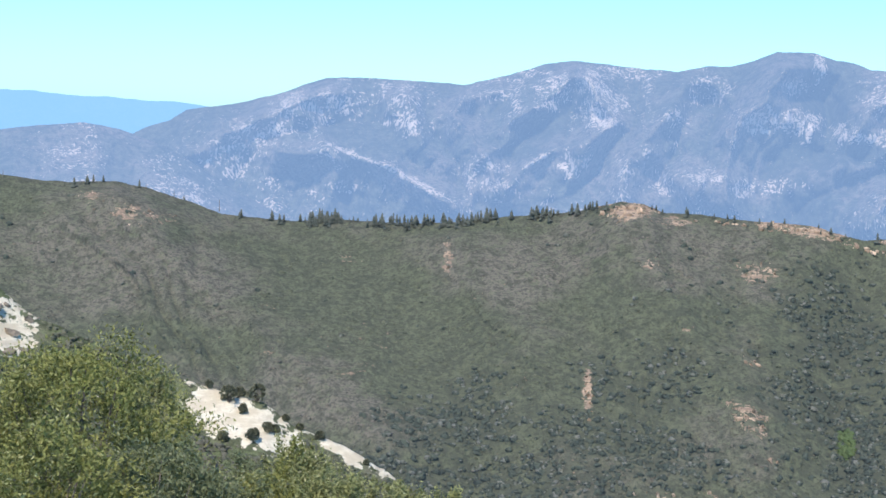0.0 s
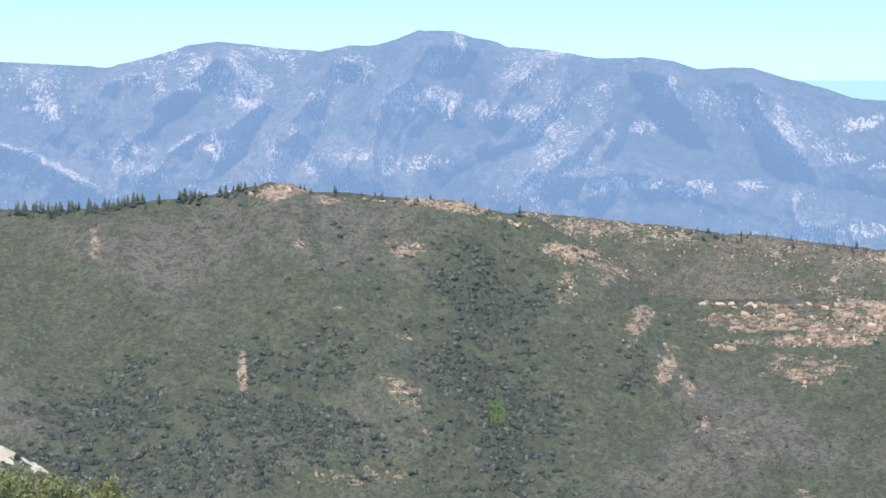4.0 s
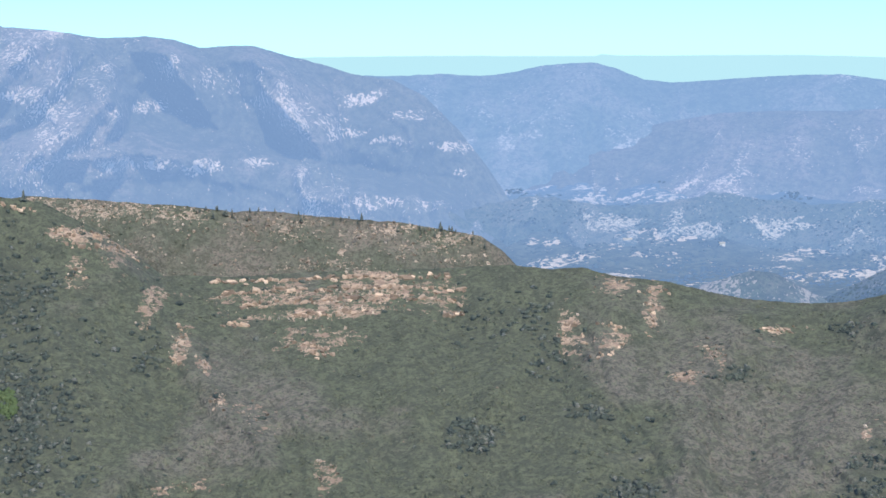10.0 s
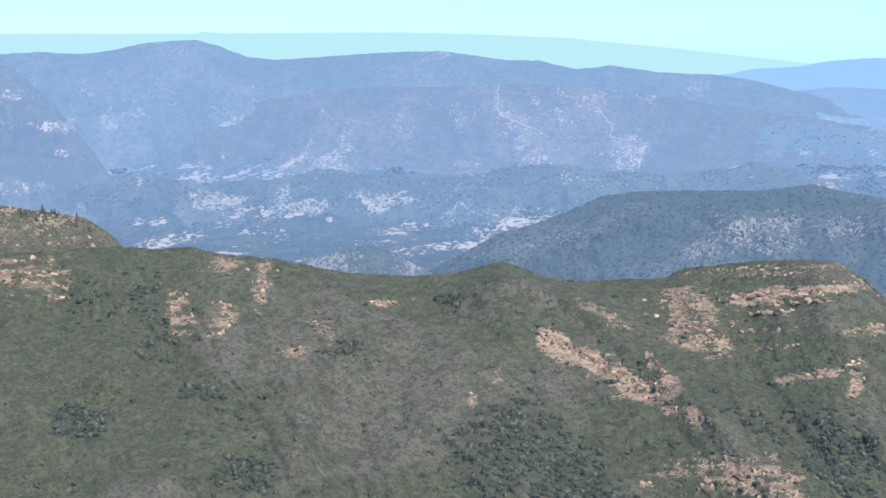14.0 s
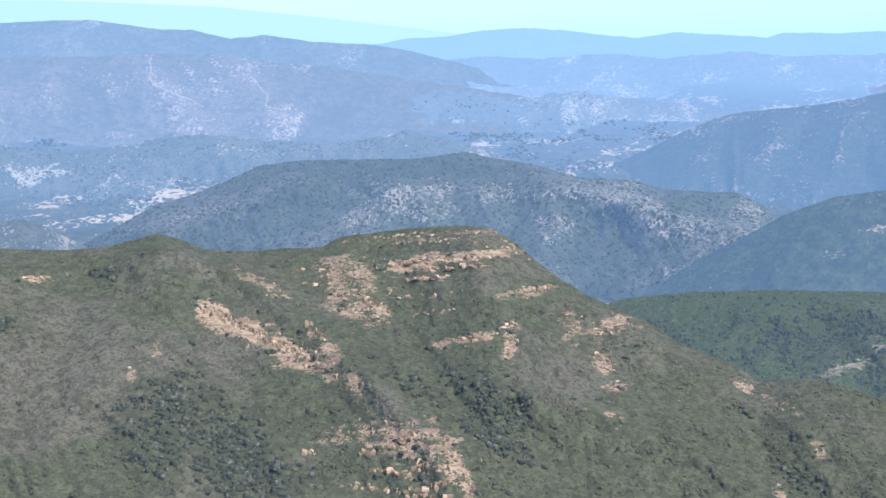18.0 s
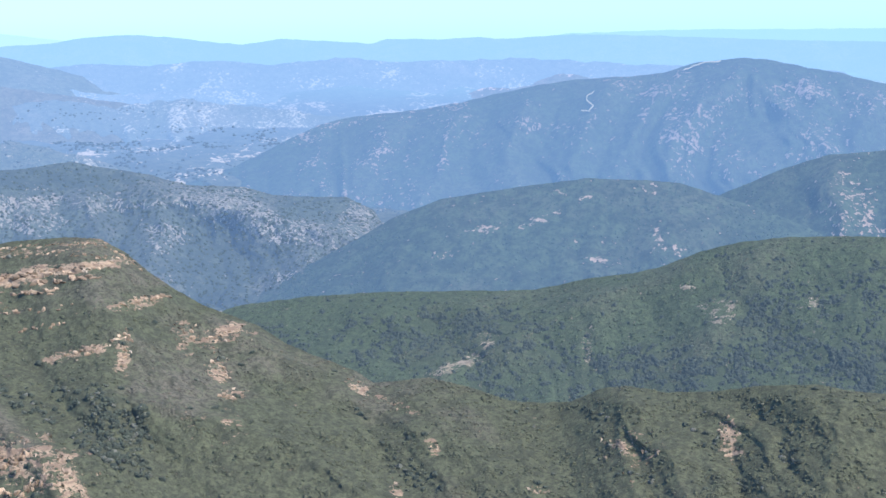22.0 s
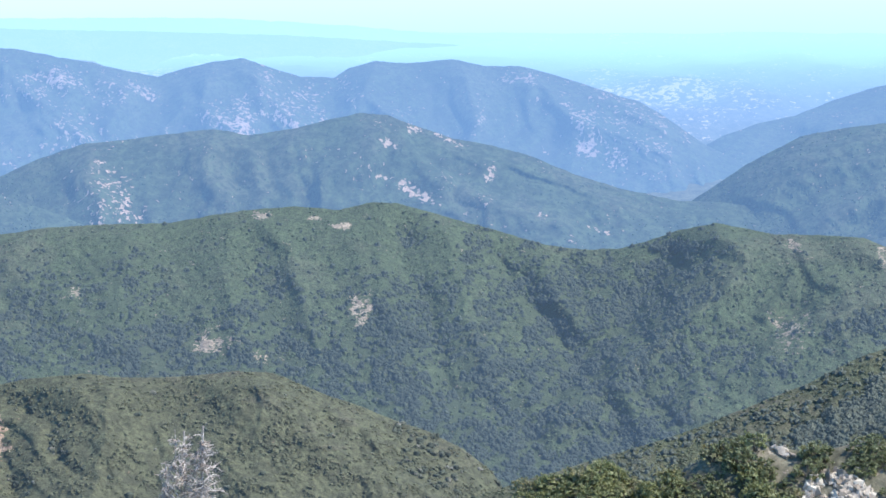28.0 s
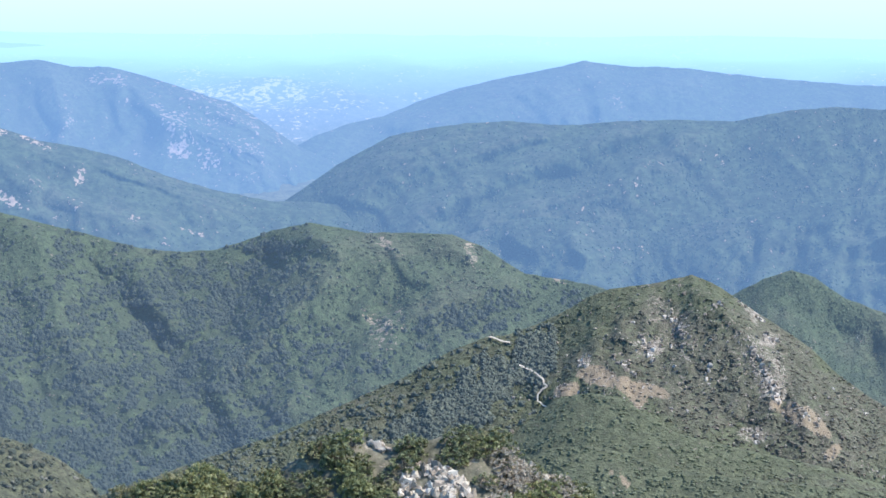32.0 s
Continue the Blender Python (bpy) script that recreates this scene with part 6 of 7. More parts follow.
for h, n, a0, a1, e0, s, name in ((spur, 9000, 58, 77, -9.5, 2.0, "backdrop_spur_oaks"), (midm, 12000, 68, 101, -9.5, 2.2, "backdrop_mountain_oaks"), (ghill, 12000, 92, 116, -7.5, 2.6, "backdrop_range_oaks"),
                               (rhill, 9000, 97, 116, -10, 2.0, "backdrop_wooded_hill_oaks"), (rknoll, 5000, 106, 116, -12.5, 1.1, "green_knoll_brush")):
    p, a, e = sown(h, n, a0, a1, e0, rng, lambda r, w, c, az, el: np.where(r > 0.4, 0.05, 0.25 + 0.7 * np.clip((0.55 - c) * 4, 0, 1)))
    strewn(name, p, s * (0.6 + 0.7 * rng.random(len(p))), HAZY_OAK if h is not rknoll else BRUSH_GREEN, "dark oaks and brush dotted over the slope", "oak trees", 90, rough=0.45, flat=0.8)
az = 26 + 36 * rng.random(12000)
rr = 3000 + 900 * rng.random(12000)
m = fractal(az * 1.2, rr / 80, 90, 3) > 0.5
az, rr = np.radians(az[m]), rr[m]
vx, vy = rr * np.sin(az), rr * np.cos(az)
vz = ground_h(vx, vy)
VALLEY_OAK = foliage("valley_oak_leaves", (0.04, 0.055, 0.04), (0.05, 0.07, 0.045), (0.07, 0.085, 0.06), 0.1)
# nearly half emission, imitating haze over the valley oaks
paint_haze(VALLEY_OAK, 0.46, (0.22, 0.38, 0.7))
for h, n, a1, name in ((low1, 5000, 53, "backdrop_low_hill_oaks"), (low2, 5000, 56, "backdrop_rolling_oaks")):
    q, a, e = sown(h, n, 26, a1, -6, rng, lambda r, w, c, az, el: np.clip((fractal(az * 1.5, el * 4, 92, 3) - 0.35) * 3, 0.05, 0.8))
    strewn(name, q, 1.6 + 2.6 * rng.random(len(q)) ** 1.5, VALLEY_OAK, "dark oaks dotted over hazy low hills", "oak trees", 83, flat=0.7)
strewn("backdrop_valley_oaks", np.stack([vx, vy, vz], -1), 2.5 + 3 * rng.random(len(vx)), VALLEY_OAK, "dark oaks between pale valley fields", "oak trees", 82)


# ---- things, one by one ----
def part(name, points, faces, material, parent, label="", smooth=False):
    ob = mesh_of(name, points, faces, material, smooth=smooth)
    ob.parent = parent
    if label:
        tagged(ob, label)
    return ob


def thing(name, at, label, category, group=""):
    ob = new(name)
    ob.location = at
    return tagged(ob, label, category, group)


def tube(line, radii, sides=6):
    """A tapered stem along a line."""
    pts, faces = [], []
    for k, (c, r) in enumerate(zip(line, radii)):
        d = Vector(line[min(k + 1, len(line) - 1)]) - Vector(line[max(k - 1, 0)])
        u = d.normalized().orthogonal().normalized()
        w = d.normalized().cross(u)
        for s in range(sides):
            t = math.tau * s / sides
            pts.append(Vector(c) + (u * math.cos(t) + w * math.sin(t)) * r)
    for k in range(len(line) - 1):
        for s in range(sides):
            a, b = k * sides + s, k * sides + (s + 1) % sides
            faces += [(a, b, b + sides), (a, b + sides, a + sides)]
    return np.array([tuple(p) for p in pts]), np.array(faces)


def joined(pieces):
    pts, faces, n = [], [], 0
    for p, f in pieces:
        pts.append(p)
        faces.append(f + n)
        n += len(p)
    return np.concatenate(pts), np.concatenate(faces)


def bark(name, a, b, grain):
    m, nt, p = mat(name)
    co = node(nt, "ShaderNodeTexCoord").outputs["Object"]
    n = noise_of(nt, co, grain, 5.0, 0.7)
    nt.links.new(mix(nt, ramp(nt, n, 0.35, 0.65), a, b), p.inputs["Base Color"])
    p.inputs["Roughness"].default_value = 0.9
    bump(nt, p, n, 0.6, 0.1 / grain)
    return m


BARK = bark("grey_bark", (0.2, 0.17, 0.14), (0.1, 0.08, 0.06), 6.0)
DEAD = bark("bleached_wood", (0.6, 0.53, 0.47), (0.3, 0.24, 0.2), 8.0)


def leaf_material(name, a, b, c):
    m, nt, p = mat(name)
    rnd = node(nt, "ShaderNodeNewGeometry").outputs["Random Per Island"]
    co = node(nt, "ShaderNodeTexCoord").outputs["Object"]
    big_n = noise_of(nt, co, 1.2, 2.0)
    col = mix(nt, ramp(nt, rnd, 0.0, 0.7), a, b)
    col = mix(nt, ramp(nt, rnd, 0.82, 1.0), col, c)
    col = mix(nt, ramp(nt, big_n, 0.45, 0.7), col, b)
    nt.links.new(col, p.inputs["Base Color"])
    p.inputs["Roughness"].default_value = 0.55
    p.inputs["Specular IOR Level"].default_value = 0.3
    t = node(nt, "ShaderNodeBsdfTranslucent")
    nt.links.new(col, t.inputs["Color"])
    both = node(nt, "ShaderNodeMixShader", at={0: 0.3})
    nt.links.new(p.outputs[0], both.inputs[1])
    nt.links.new(t.outputs[0], both.inputs[2])
    nt.links.new(both.outputs[0], nt.nodes["Material Output"].inputs["Surface"])
    return m


SHRUB_LEAF = leaf_material("scrub_oak_leaf", (0.11, 0.112, 0.032), (0.32, 0.315, 0.095), (0.52, 0.48, 0.23))
YELLOW_LEAF = leaf_material("yellowing_leaf", (0.17, 0.18, 0.065), (0.36, 0.36, 0.15), (0.52, 0.48, 0.28))
DARK_LEAF = leaf_material("dark_scrub_leaf", (0.13, 0.145, 0.07), (0.22, 0.235, 0.115), (0.34, 0.33, 0.19))
KNOLL_LEAF = leaf_material("knoll_leaf", (0.17, 0.185, 0.08), (0.3, 0.31, 0.14), (0.44, 0.42, 0.25))
KNOLL_OLIVE = leaf_material("knoll_olive_leaf", (0.2, 0.195, 0.1), (0.3, 0.285, 0.15), (0.4, 0.37, 0.24))
GREY_LEAF = leaf_material("dry_twig_leaf", (0.42, 0.36, 0.28), (0.54, 0.47, 0.38), (0.32, 0.29, 0.18))


def leaves(rng, centres, spread, n, size):
    """Small folded leaves in loose sprays round given centres."""
    c = centres[rng.integers(0, len(centres), n)]
    off = rng.normal(0, 1, (n, 3)) * spread
    at = c + off
    u = rng.normal(0, 1, (n, 3))
    u /= np.linalg.norm(u, axis=1)[:, None]
    w = np.cross(u, rng.normal(0, 1, (n, 3)) + np.array([0, 0, 1.5]))
    w /= np.linalg.norm(w, axis=1)[:, None]
    nrm = np.cross(u, w)
    s = (size * (0.6 + 0.8 * rng.random(n)))[:, None]
    pts = np.stack([at - u * s, at + w * s * 0.45 + nrm * s * 0.12, at + u * s, at - w * s * 0.45 + nrm * s * 0.12], 1).reshape(-1, 3)
    k = np.arange(n)[:, None] * 4
    return pts, np.concatenate([k + np.array([0, 1, 2]), k + np.array([0, 2, 3])])


def shrub(name, at, wide, tall, n, size, leaf, label, category, seed, group="", sprays=90, bare=0.0):
    """A shrub: several stems from one root and a crown of leaf sprays over a lumpy dome."""
    rng = np.random.default_rng(seed)
    ob = thing(name, at, label, category, group)
    ang, up = rng.random(sprays) * math.tau, rng.random(sprays) ** 0.8
    lump = 0.55 + 0.85 * field(ang * 1.9, up * 3.5, seed) + 0.12 * rng.normal(0, 1, sprays)
    rad = np.sqrt(np.clip(1 - (up * 0.97) ** 2.2, 0.03, 1)) * lump * (0.55 + 0.45 * rng.random(sprays) ** 0.4)
    centres = np.stack([np.cos(ang) * rad * wide, np.sin(ang) * rad * wide, tall * (0.25 + 0.72 * up) * (0.85 + 0.2 * lump)], -1)
    stems = []
    for c in centres[:: max(1, sprays // 14)]:
        mid = c * np.array([0.35, 0.35, 0.55])
        stems.append(tube([(0, 0, -0.3), tuple(mid), tuple(c * 0.98)], [0.035 * wide, 0.02 * wide, 0.006 * wide], 5))
    part("woody_base", *joined(stems), BARK, ob)
    part("crown", *leaves(rng, centres, np.array([0.062 * wide, 0.062 * wide, 0.024 * tall]), n, size), leaf, ob)
    return ob


def dome_top(t_az, t_el, r, tall):
    """The foot of a plant of that height whose top shows at a bearing and an elevation."""
    p = heading(t_az, t_el, r)
    return (p.x, p.y, p.z - tall * 1.09)


# scrub oaks just below the summit
SCRUB_OAKS = [
        (-11.75, -7.24, 17.0, 1.25, 2.9, 15000, SHRUB_LEAF, "dense green scrub oak bush with small leathery leaves"),
        (-15.21, -9.08, 16.0, 1.0, 2.6, 9000, SHRUB_LEAF, "rounded green scrub oak bush beside the summit"),
        (-9.25, -8.21, 18.0, 0.5, 2.4, 5200, YELLOW_LEAF, "yellow-tinged scrub oak bush with bare twigs"),
        (-12.77, -9.90, 14.5, 1.0, 2.2, 9000, SHRUB_LEAF, "bright green scrub oak bush in front of a larger one"),
        (-9.30, -10.62, 15.0, 0.75, 2.0, 6000, DARK_LEAF, "dark green scrub oak bush with shaded base"),
]
SCRUB_OAKS += [
        (-4.58, -10.46, 21.0, 0.3, 2.2, 2600, SHRUB_LEAF, "small green scrub oak bush below the white scree"),
        (-6.11, -11.50, 18.0, 0.42, 2.0, 3300, YELLOW_LEAF, "yellow-green scrub bush with thin foliage"),
        (-3.36, -11.40, 18.0, 0.42, 2.0, 3600, YELLOW_LEAF, "yellow-green scrub oak bush with open twigs"),
        (-1.32, -11.77, 18.0, 0.26, 1.8, 2000, YELLOW_LEAF, "thin yellow-green scrub bush with open twigs"),
        (0.53, -11.95, 19.0, 0.32, 1.7, 1500, YELLOW_LEAF, "sparse yellowing scrub bush on the slope"),
        (-6.3, -11.05, 24.0, 0.5, 2.0, 3600, DARK_LEAF, "olive scrub bush beside broken rock"),
        (-4.76, -10.41, 22.0, 0.4, 2.6, 3600, SHRUB_LEAF, "upright green scrub oak bush below the scree"),
        (-3.92, -11.02, 20.0, 0.5, 2.2, 4200, YELLOW_LEAF, "yellow-green scrub oak bush with twiggy top"),
        (-2.81, -11.45, 19.0, 0.5, 2.0, 4200, YELLOW_LEAF, "yellow-green scrub oak bush with open twigs"),
        (-1.51, -11.87, 19.0, 0.45, 1.8, 3600, YELLOW_LEAF, "yellow-green scrub oak bush with open twigs"),
        (-5.56, -11.58, 18.0, 0.55, 2.0, 4800, SHRUB_LEAF, "green scrub oak bush in front of the scree"),
        (-6.83, -11.77, 17.0, 0.5, 1.8, 4200, DARK_LEAF, "dark green scrub oak bush with shaded base"),
        (0.53, -11.96, 19.0, 0.3, 1.7, 2400, YELLOW_LEAF, "thin yellow-green scrub bush with open twigs"),
        (-0.48, -12.16, 18.0, 0.3, 1.6, 2400, YELLOW_LEAF, "thin yellow-green scrub bush with open twigs"),
        (-1.78, -11.70, 18.0, 0.5, 1.8, 2500, YELLOW_LEAF, "yellow-green scrub bush beside the scree")]
for k, (az, el, r, wide, tall, n, leaf, label) in enumerate(SCRUB_OAKS):
    shrub("scrub_oak", dome_top(az, el, r, tall), wide, tall, int(n * 2.3), 0.021, leaf, label, "bush", 200 + k, "scrub oaks below the summit", int(200 * wide) + 60)


def boulder(name, at, size, material, label, category, seed, group="", detail=3):
    """A broken rock: a ball cut by flat faces, then roughened."""
    rng = np.random.default_rng(seed)
    bm = bmesh.new()
    bmesh.ops.create_icosphere(bm, subdivisions=detail, radius=1.0)
    v = np.array([tuple(x.co) for x in bm.verts])
    for _ in range(16):
        d = rng.normal(0, 1, 3)
        d /= np.linalg.norm(d)
        over = np.clip(v @ d - (0.38 + 0.3 * rng.random()), 0, None)
        v -= over[:, None] * d
    v *= 1 + 0.4 * (fractal(v[:, 0] * 3.0 + 9, v[:, 1] * 3.0 + v[:, 2] * 4.1, seed, 3, True) - 0.5)[:, None]
    v *= np.array(size)
    f = np.array([[x.index for x in g.verts] for g in bm.faces])
    bm.free()
    ob = mesh_of(name, v, f, material, smooth=False)
    ob.location = at
    ob.rotation_euler = (0, 0, rng.random() * 6)
    return tagged(ob, label, category, group)


# tan rocks at the head of the scree, and one between the bushes
for k, (az, el, s) in enumerate(((-13.67, -7.33, 1.1), (-13.16, -6.89, 0.8), (-14.20, -6.54, 1.0), (-13.75, -7.95, 0.8), (-13.35, -7.86, 0.6), (-13.82, -6.45, 0.6), (-12.85, -6.59, 0.3))):
    p = place(scree, np.array([az]), np.array([el]))[0][0]
    s *= 1.05
    boulder("boulder", tuple(p), (s, s * 0.9, s * 0.6), WHITE_ROCK, "pale tan boulder at the head of the white scree", "boulder", 300 + k, "boulders of the scree")
p = heading(-7.35, -11.33, 24)
boulder("boulder", (p.x, p.y, p.z - 0.2), (0.22, 0.2, 0.5), PALE_ROCK, "pinkish grey rock between the scrub oaks", "boulder", 320)

SCREE_LEAF = leaf_material("dark_scree_leaf", (0.13, 0.135, 0.085), (0.19, 0.19, 0.12), (0.27, 0.26, 0.17))
# shrubs on the scree
for k, (az, el, tall) in enumerate(((-6.79, -9.48, 1.6), (-5.89, -9.30, 1.7), (-6.43, -9.26, 1.0), (-6.33, -9.80, 0.9), (-5.50, -10.41, 1.0), (-6.00, -10.69, 1.2), (-5.26, -10.41, 0.8), (-4.96, -9.99, 0.7),
                                    (-7.44, -9.00, 0.8), (-4.49, -10.31, 0.7), (-3.84, -10.62, 0.9), (-6.95, -10.70, 1.0), (-2.30, -11.37, 0.6))):
    p = place(scree, np.array([az]), np.array([el]))[0][0]
    shrub("scree_shrub", (p[0], p[1], p[2] - 0.25), tall * 0.5, tall * 1.1, 2200, 0.1, SCREE_LEAF, "dark green scrubby shrub growing on white scree", "shrub", 340 + k, "shrubs on the scree", 110)


# bushes and rock of the knoll below the summit
def knoll_shrub(leaf, label, seed, n=520):
    return shrub("knoll_shrub", (0, 0, 0), 1.0, 1.3, n, 0.135, leaf, label, "shrub", seed, "shrubs of the knoll", 60)


KINDS = [knoll_shrub(KNOLL_LEAF, "round green shrub on the knoll", 400), knoll_shrub(DARK_LEAF, "dark green shrub on the knoll", 401),
         knoll_shrub(KNOLL_OLIVE, "yellow-green shrub on the knoll", 402), knoll_shrub(GREY_LEAF, "bare grey twiggy shrub on the knoll", 403, 420)]
p, a, e = sown(scree, 9000, -15, 1, -13.5, np.random.default_rng(15), lambda r, w, c, az, el: np.where(r > 0.25, 0.0, 0.6))
strewn("scree_brush", p, 0.18 + 0.4 * np.random.default_rng(16).random(len(p)) ** 2, BRUSH_PEAK, "olive scrub at the edge of the white scree", "brush", 88, flat=0.6, sunk=0.1)
rng = np.random.default_rng(12)
spots = sown(knoll, 400, 89.8, 105.8, -17.2, rng, lambda r, w, c, az, el: np.where(r > 0.5, 0.25, 0.9))
count = 0
for q, az, el in zip(*spots):
    if az > 101.7 and rng.random() < 0.55:
        kind = 3
    elif to_line(np.array([az]), np.array([el]), [(99.22, -15.4), (100.15, -15), (101.09, -15.39)])[0] < 0.6 or (98.8 < az < 101.3 and el < -15.0):
        continue
    else:
        kind = int(rng.choice([0, 1, 1, 2], p=[0.3, 0.3, 0.2, 0.2]))
    if az < 95.2:
        kind = 2 if kind == 3 else (0 if rng.random() < 0.7 else 2)
    ob, s = KINDS[kind], 0.58 + 0.62 * rng.random()
    c = copy_thing(ob, Matrix.Translation((q[0], q[1], q[2] - 0.35 * s)) @ Matrix.Rotation(rng.random() * 6, 4, "Z"))
    c.scale = (s, s, s * (0.7 + 0.5 * rng.random()))
    count += 1
    if count >= 300:
        break
for ob in KINDS:
    for o in (*ob.children_recursive, ob):
        bpy.data.objects.remove(o)


# fractured pale rock of the knoll
def shard(rng, size):
    """One splinter of broken rock with flat broken faces."""
    bm = bmesh.new()
    for q in rng.normal(0, 1, (13, 3)):
        bm.verts.new(q / np.linalg.norm(q) ** 0.6)
    bmesh.ops.convex_hull(bm, input=bm.verts)
    for loose in [x for x in bm.verts if not x.link_faces]:
        bm.verts.remove(loose)
    bm.verts.index_update()
    v = np.array([tuple(x.co) for x in bm.verts]) * np.array(size)
    f = np.array([[x.index for x in g.verts] for g in bm.faces])
    bm.free()
    turn = Matrix.Rotation(rng.normal(0, 0.5), 3, "X") @ Matrix.Rotation(rng.normal(0, 0.5), 3, "Y") @ Matrix.Rotation(rng.random() * 6, 3, "Z")
    return v @ np.array(turn).T, f


def outcrop(line, count, size, label, seed):
    rng = np.random.default_rng(seed)
    ends = np.array(line)
    s = rng.random(count) * (len(ends) - 1)
    k = np.minimum(s.astype(int), len(ends) - 2)
    spots = ends[k] + (ends[k + 1] - ends[k]) * (s - k)[:, None] + rng.normal(0, 0.1, (count, 2))
    at = place(knoll, spots[:, 0], spots[:, 1])[0]
    base = at.mean(axis=0)
    ob = thing("rock_outcrop", tuple(base), label, "rock outcrop", "outcrops of the knoll")
    for q in at:
        w = size * (0.4 + 0.8 * rng.random())
        v, f = shard(rng, (w * 0.9, w * 0.6, w * (0.6 + 0.7 * rng.random())))
        part("rock", v + (q - base) + np.array([0, 0, 0.2 * w]), f, KNOLL_ROCK, ob)


outcrop([(99.03, -15.51), (99.16, -15.01), (99.59, -14.7), (100.15, -14.79), (100.71, -15.03), (101.18, -15.42)], 190, 0.36, "fractured pale rock outcrop crowning the scrubby knoll", 520)
outcrop([(99.4, -15.54), (100.06, -15.32), (100.62, -15.54)], 90, 0.36, "broken pale rocks in front of the knoll outcrop", 521)
outcrop([(103.61, -14.99), (103.98, -15.13), (104.27, -15.41)], 50, 0.33, "low cracked brown outcrop among grey brush", 522)
outcrop([(98.04, -13.89), (98.41, -14.07)], 9, 0.4, "small pale rocks between the knoll shrubs", 523)
outcrop([(100.43, -14.43), (100.89, -14.49)], 7, 0.35, "small tan rocks half hidden by shrubs", 524)


# broken rock of the ridge, in bands and pinnacles
def block(rng, material):
    """One weathered block with flat broken faces, of unit size."""
    bm = bmesh.new()
    for q in rng.uniform(-1, 1, (16, 3)):
        bm.verts.new(q / max(0.75, np.abs(q).max()) ** 0.7)
    bmesh.ops.convex_hull(bm, input=bm.verts)
    for loose in [x for x in bm.verts if not x.link_faces]:
        bm.verts.remove(loose)
    me = bpy.data.meshes.new("rock")
    bm.to_mesh(me)
    bm.free()
    me.materials.append(material)
    return me


CRAG_ROCK = stone("weathered_crag_rock", (0.56, 0.395, 0.27), (0.34, 0.235, 0.16), 0.5, True)
rng = np.random.default_rng(530)
BLOCKS = [block(rng, CRAG_ROCK) for _ in range(12)]
GREY_CRAG = stone("grey_crag_rock", (0.5, 0.435, 0.365), (0.34, 0.285, 0.23), 1.0, True)
GREY_BLOCKS = [block(rng, GREY_CRAG) for _ in range(8)]


def crag(rows, wide, tall, label, seed, h=near, blocks=BLOCKS, group="outcrops of the ridge"):
    """An outcrop on the ridge: blocks half so wide and tall in metres, along lines of bearing and elevation."""
    rng = np.random.default_rng(seed)
    spots = []
    for line, count in rows:
        ends = np.array(line)
        s = (np.arange(count) + 0.8 * rng.random(count)) / count * (len(ends) - 1)
        k = np.clip(s.astype(int), 0, len(ends) - 2)
        spots.append(ends[k] + (ends[k + 1] - ends[k]) * (s - k)[:, None] + rng.normal(0, 1, (count, 2)) * np.array([0.06, 0.045]))
    spots = np.concatenate(spots)
    crest = np.interp(spots[:, 0], h["a0"] + h["step"] * np.arange(len(h["top"])), h["top"])
    at = place(h, spots[:, 0], np.minimum(spots[:, 1], crest - 0.16))[0]
    base = at[np.argmin(at[:, 2])]
    ob = thing("rock_outcrop", tuple(base), label, "rock outcrop", group)
    for q, (az, _) in zip(at, spots):
        w, high = wide * (0.5 + 0.9 * rng.random()), tall * (0.5 + 0.9 * rng.random())
        c = new("rock", blocks[int(rng.integers(0, len(blocks)))])
        c.parent = ob
        c.location = tuple(q - base - np.array([0, 0, 0.25 * high]))
        c.rotation_euler = (rng.normal(0, 0.12), rng.normal(0, 0.15), radians(-az) + rng.normal(0, 0.4))
        c.scale = (w, 0.8 * min(w, 2.5 * high), high)


crag([([(19.57, -6.41), (22.13, -6.37), (24.49, -6.29), (27.38, -6.34)], 62), ([(19.93, -6.77), (22.31, -6.7), (24.86, -6.62), (27.91, -6.73)], 58), ([(20.48, -7.18), (22.68, -7.06), (25.4, -6.97), (27.74, -7.13)], 46), ([(22.31, -7.54), (23.22, -7.53), (24.68, -7.41)], 24), ([(27.03, -7.53), (27.74, -7.52)], 8), ([(20.02, -7.76), (20.75, -7.83)], 9)], 3.2, 2.2, "layered tan sandstone cliff across the ridge", 540)
crag([([(22.31, -8.33), (22.86, -8.48), (23.41, -8.76)], 18), ([(22.68, -8.75), (23.32, -8.84)], 9)], 2.4, 1.8, "small broken tan ledges below the cliff", 541)
crag([([(5.02, -3.23), (5.56, -2.94), (6.1, -2.86), (6.47, -3.1)], 28), ([(5.29, -3.2), (6.11, -3.12)], 10)], 1.5, 2.8, "orange-tan pinnacles on the crest of the hill", 542)
crag([([(8.65, -3.08), (9.01, -3.26), (9.74, -3.16)], 11), ([(10.11, -3.43), (11.57, -3.29), (12.67, -3.49)], 28), ([(13.04, -3.76), (14.14, -4.06)], 12)], 1.8, 1.7, "orange-tan rocks along the skyline", 543)
crag([([(14.69, -4.74), (14.96, -4.59)], 7), ([(14.97, -4.92), (15.6, -4.72), (16.19, -4.93)], 22), ([(15.07, -5.19), (16.16, -5.19)], 11)], 1.7, 2.8, "yellow-tan crag standing out of the brush", 544)
crag([([(16.25, -5.35), (16.8, -5.25), (17.62, -5.68)], 16), ([(15.08, -6.19), (15.44, -5.82), (15.63, -6.27)], 8)], 1.6, 2.3, "pinkish brown fins of rock below the crest", 545)
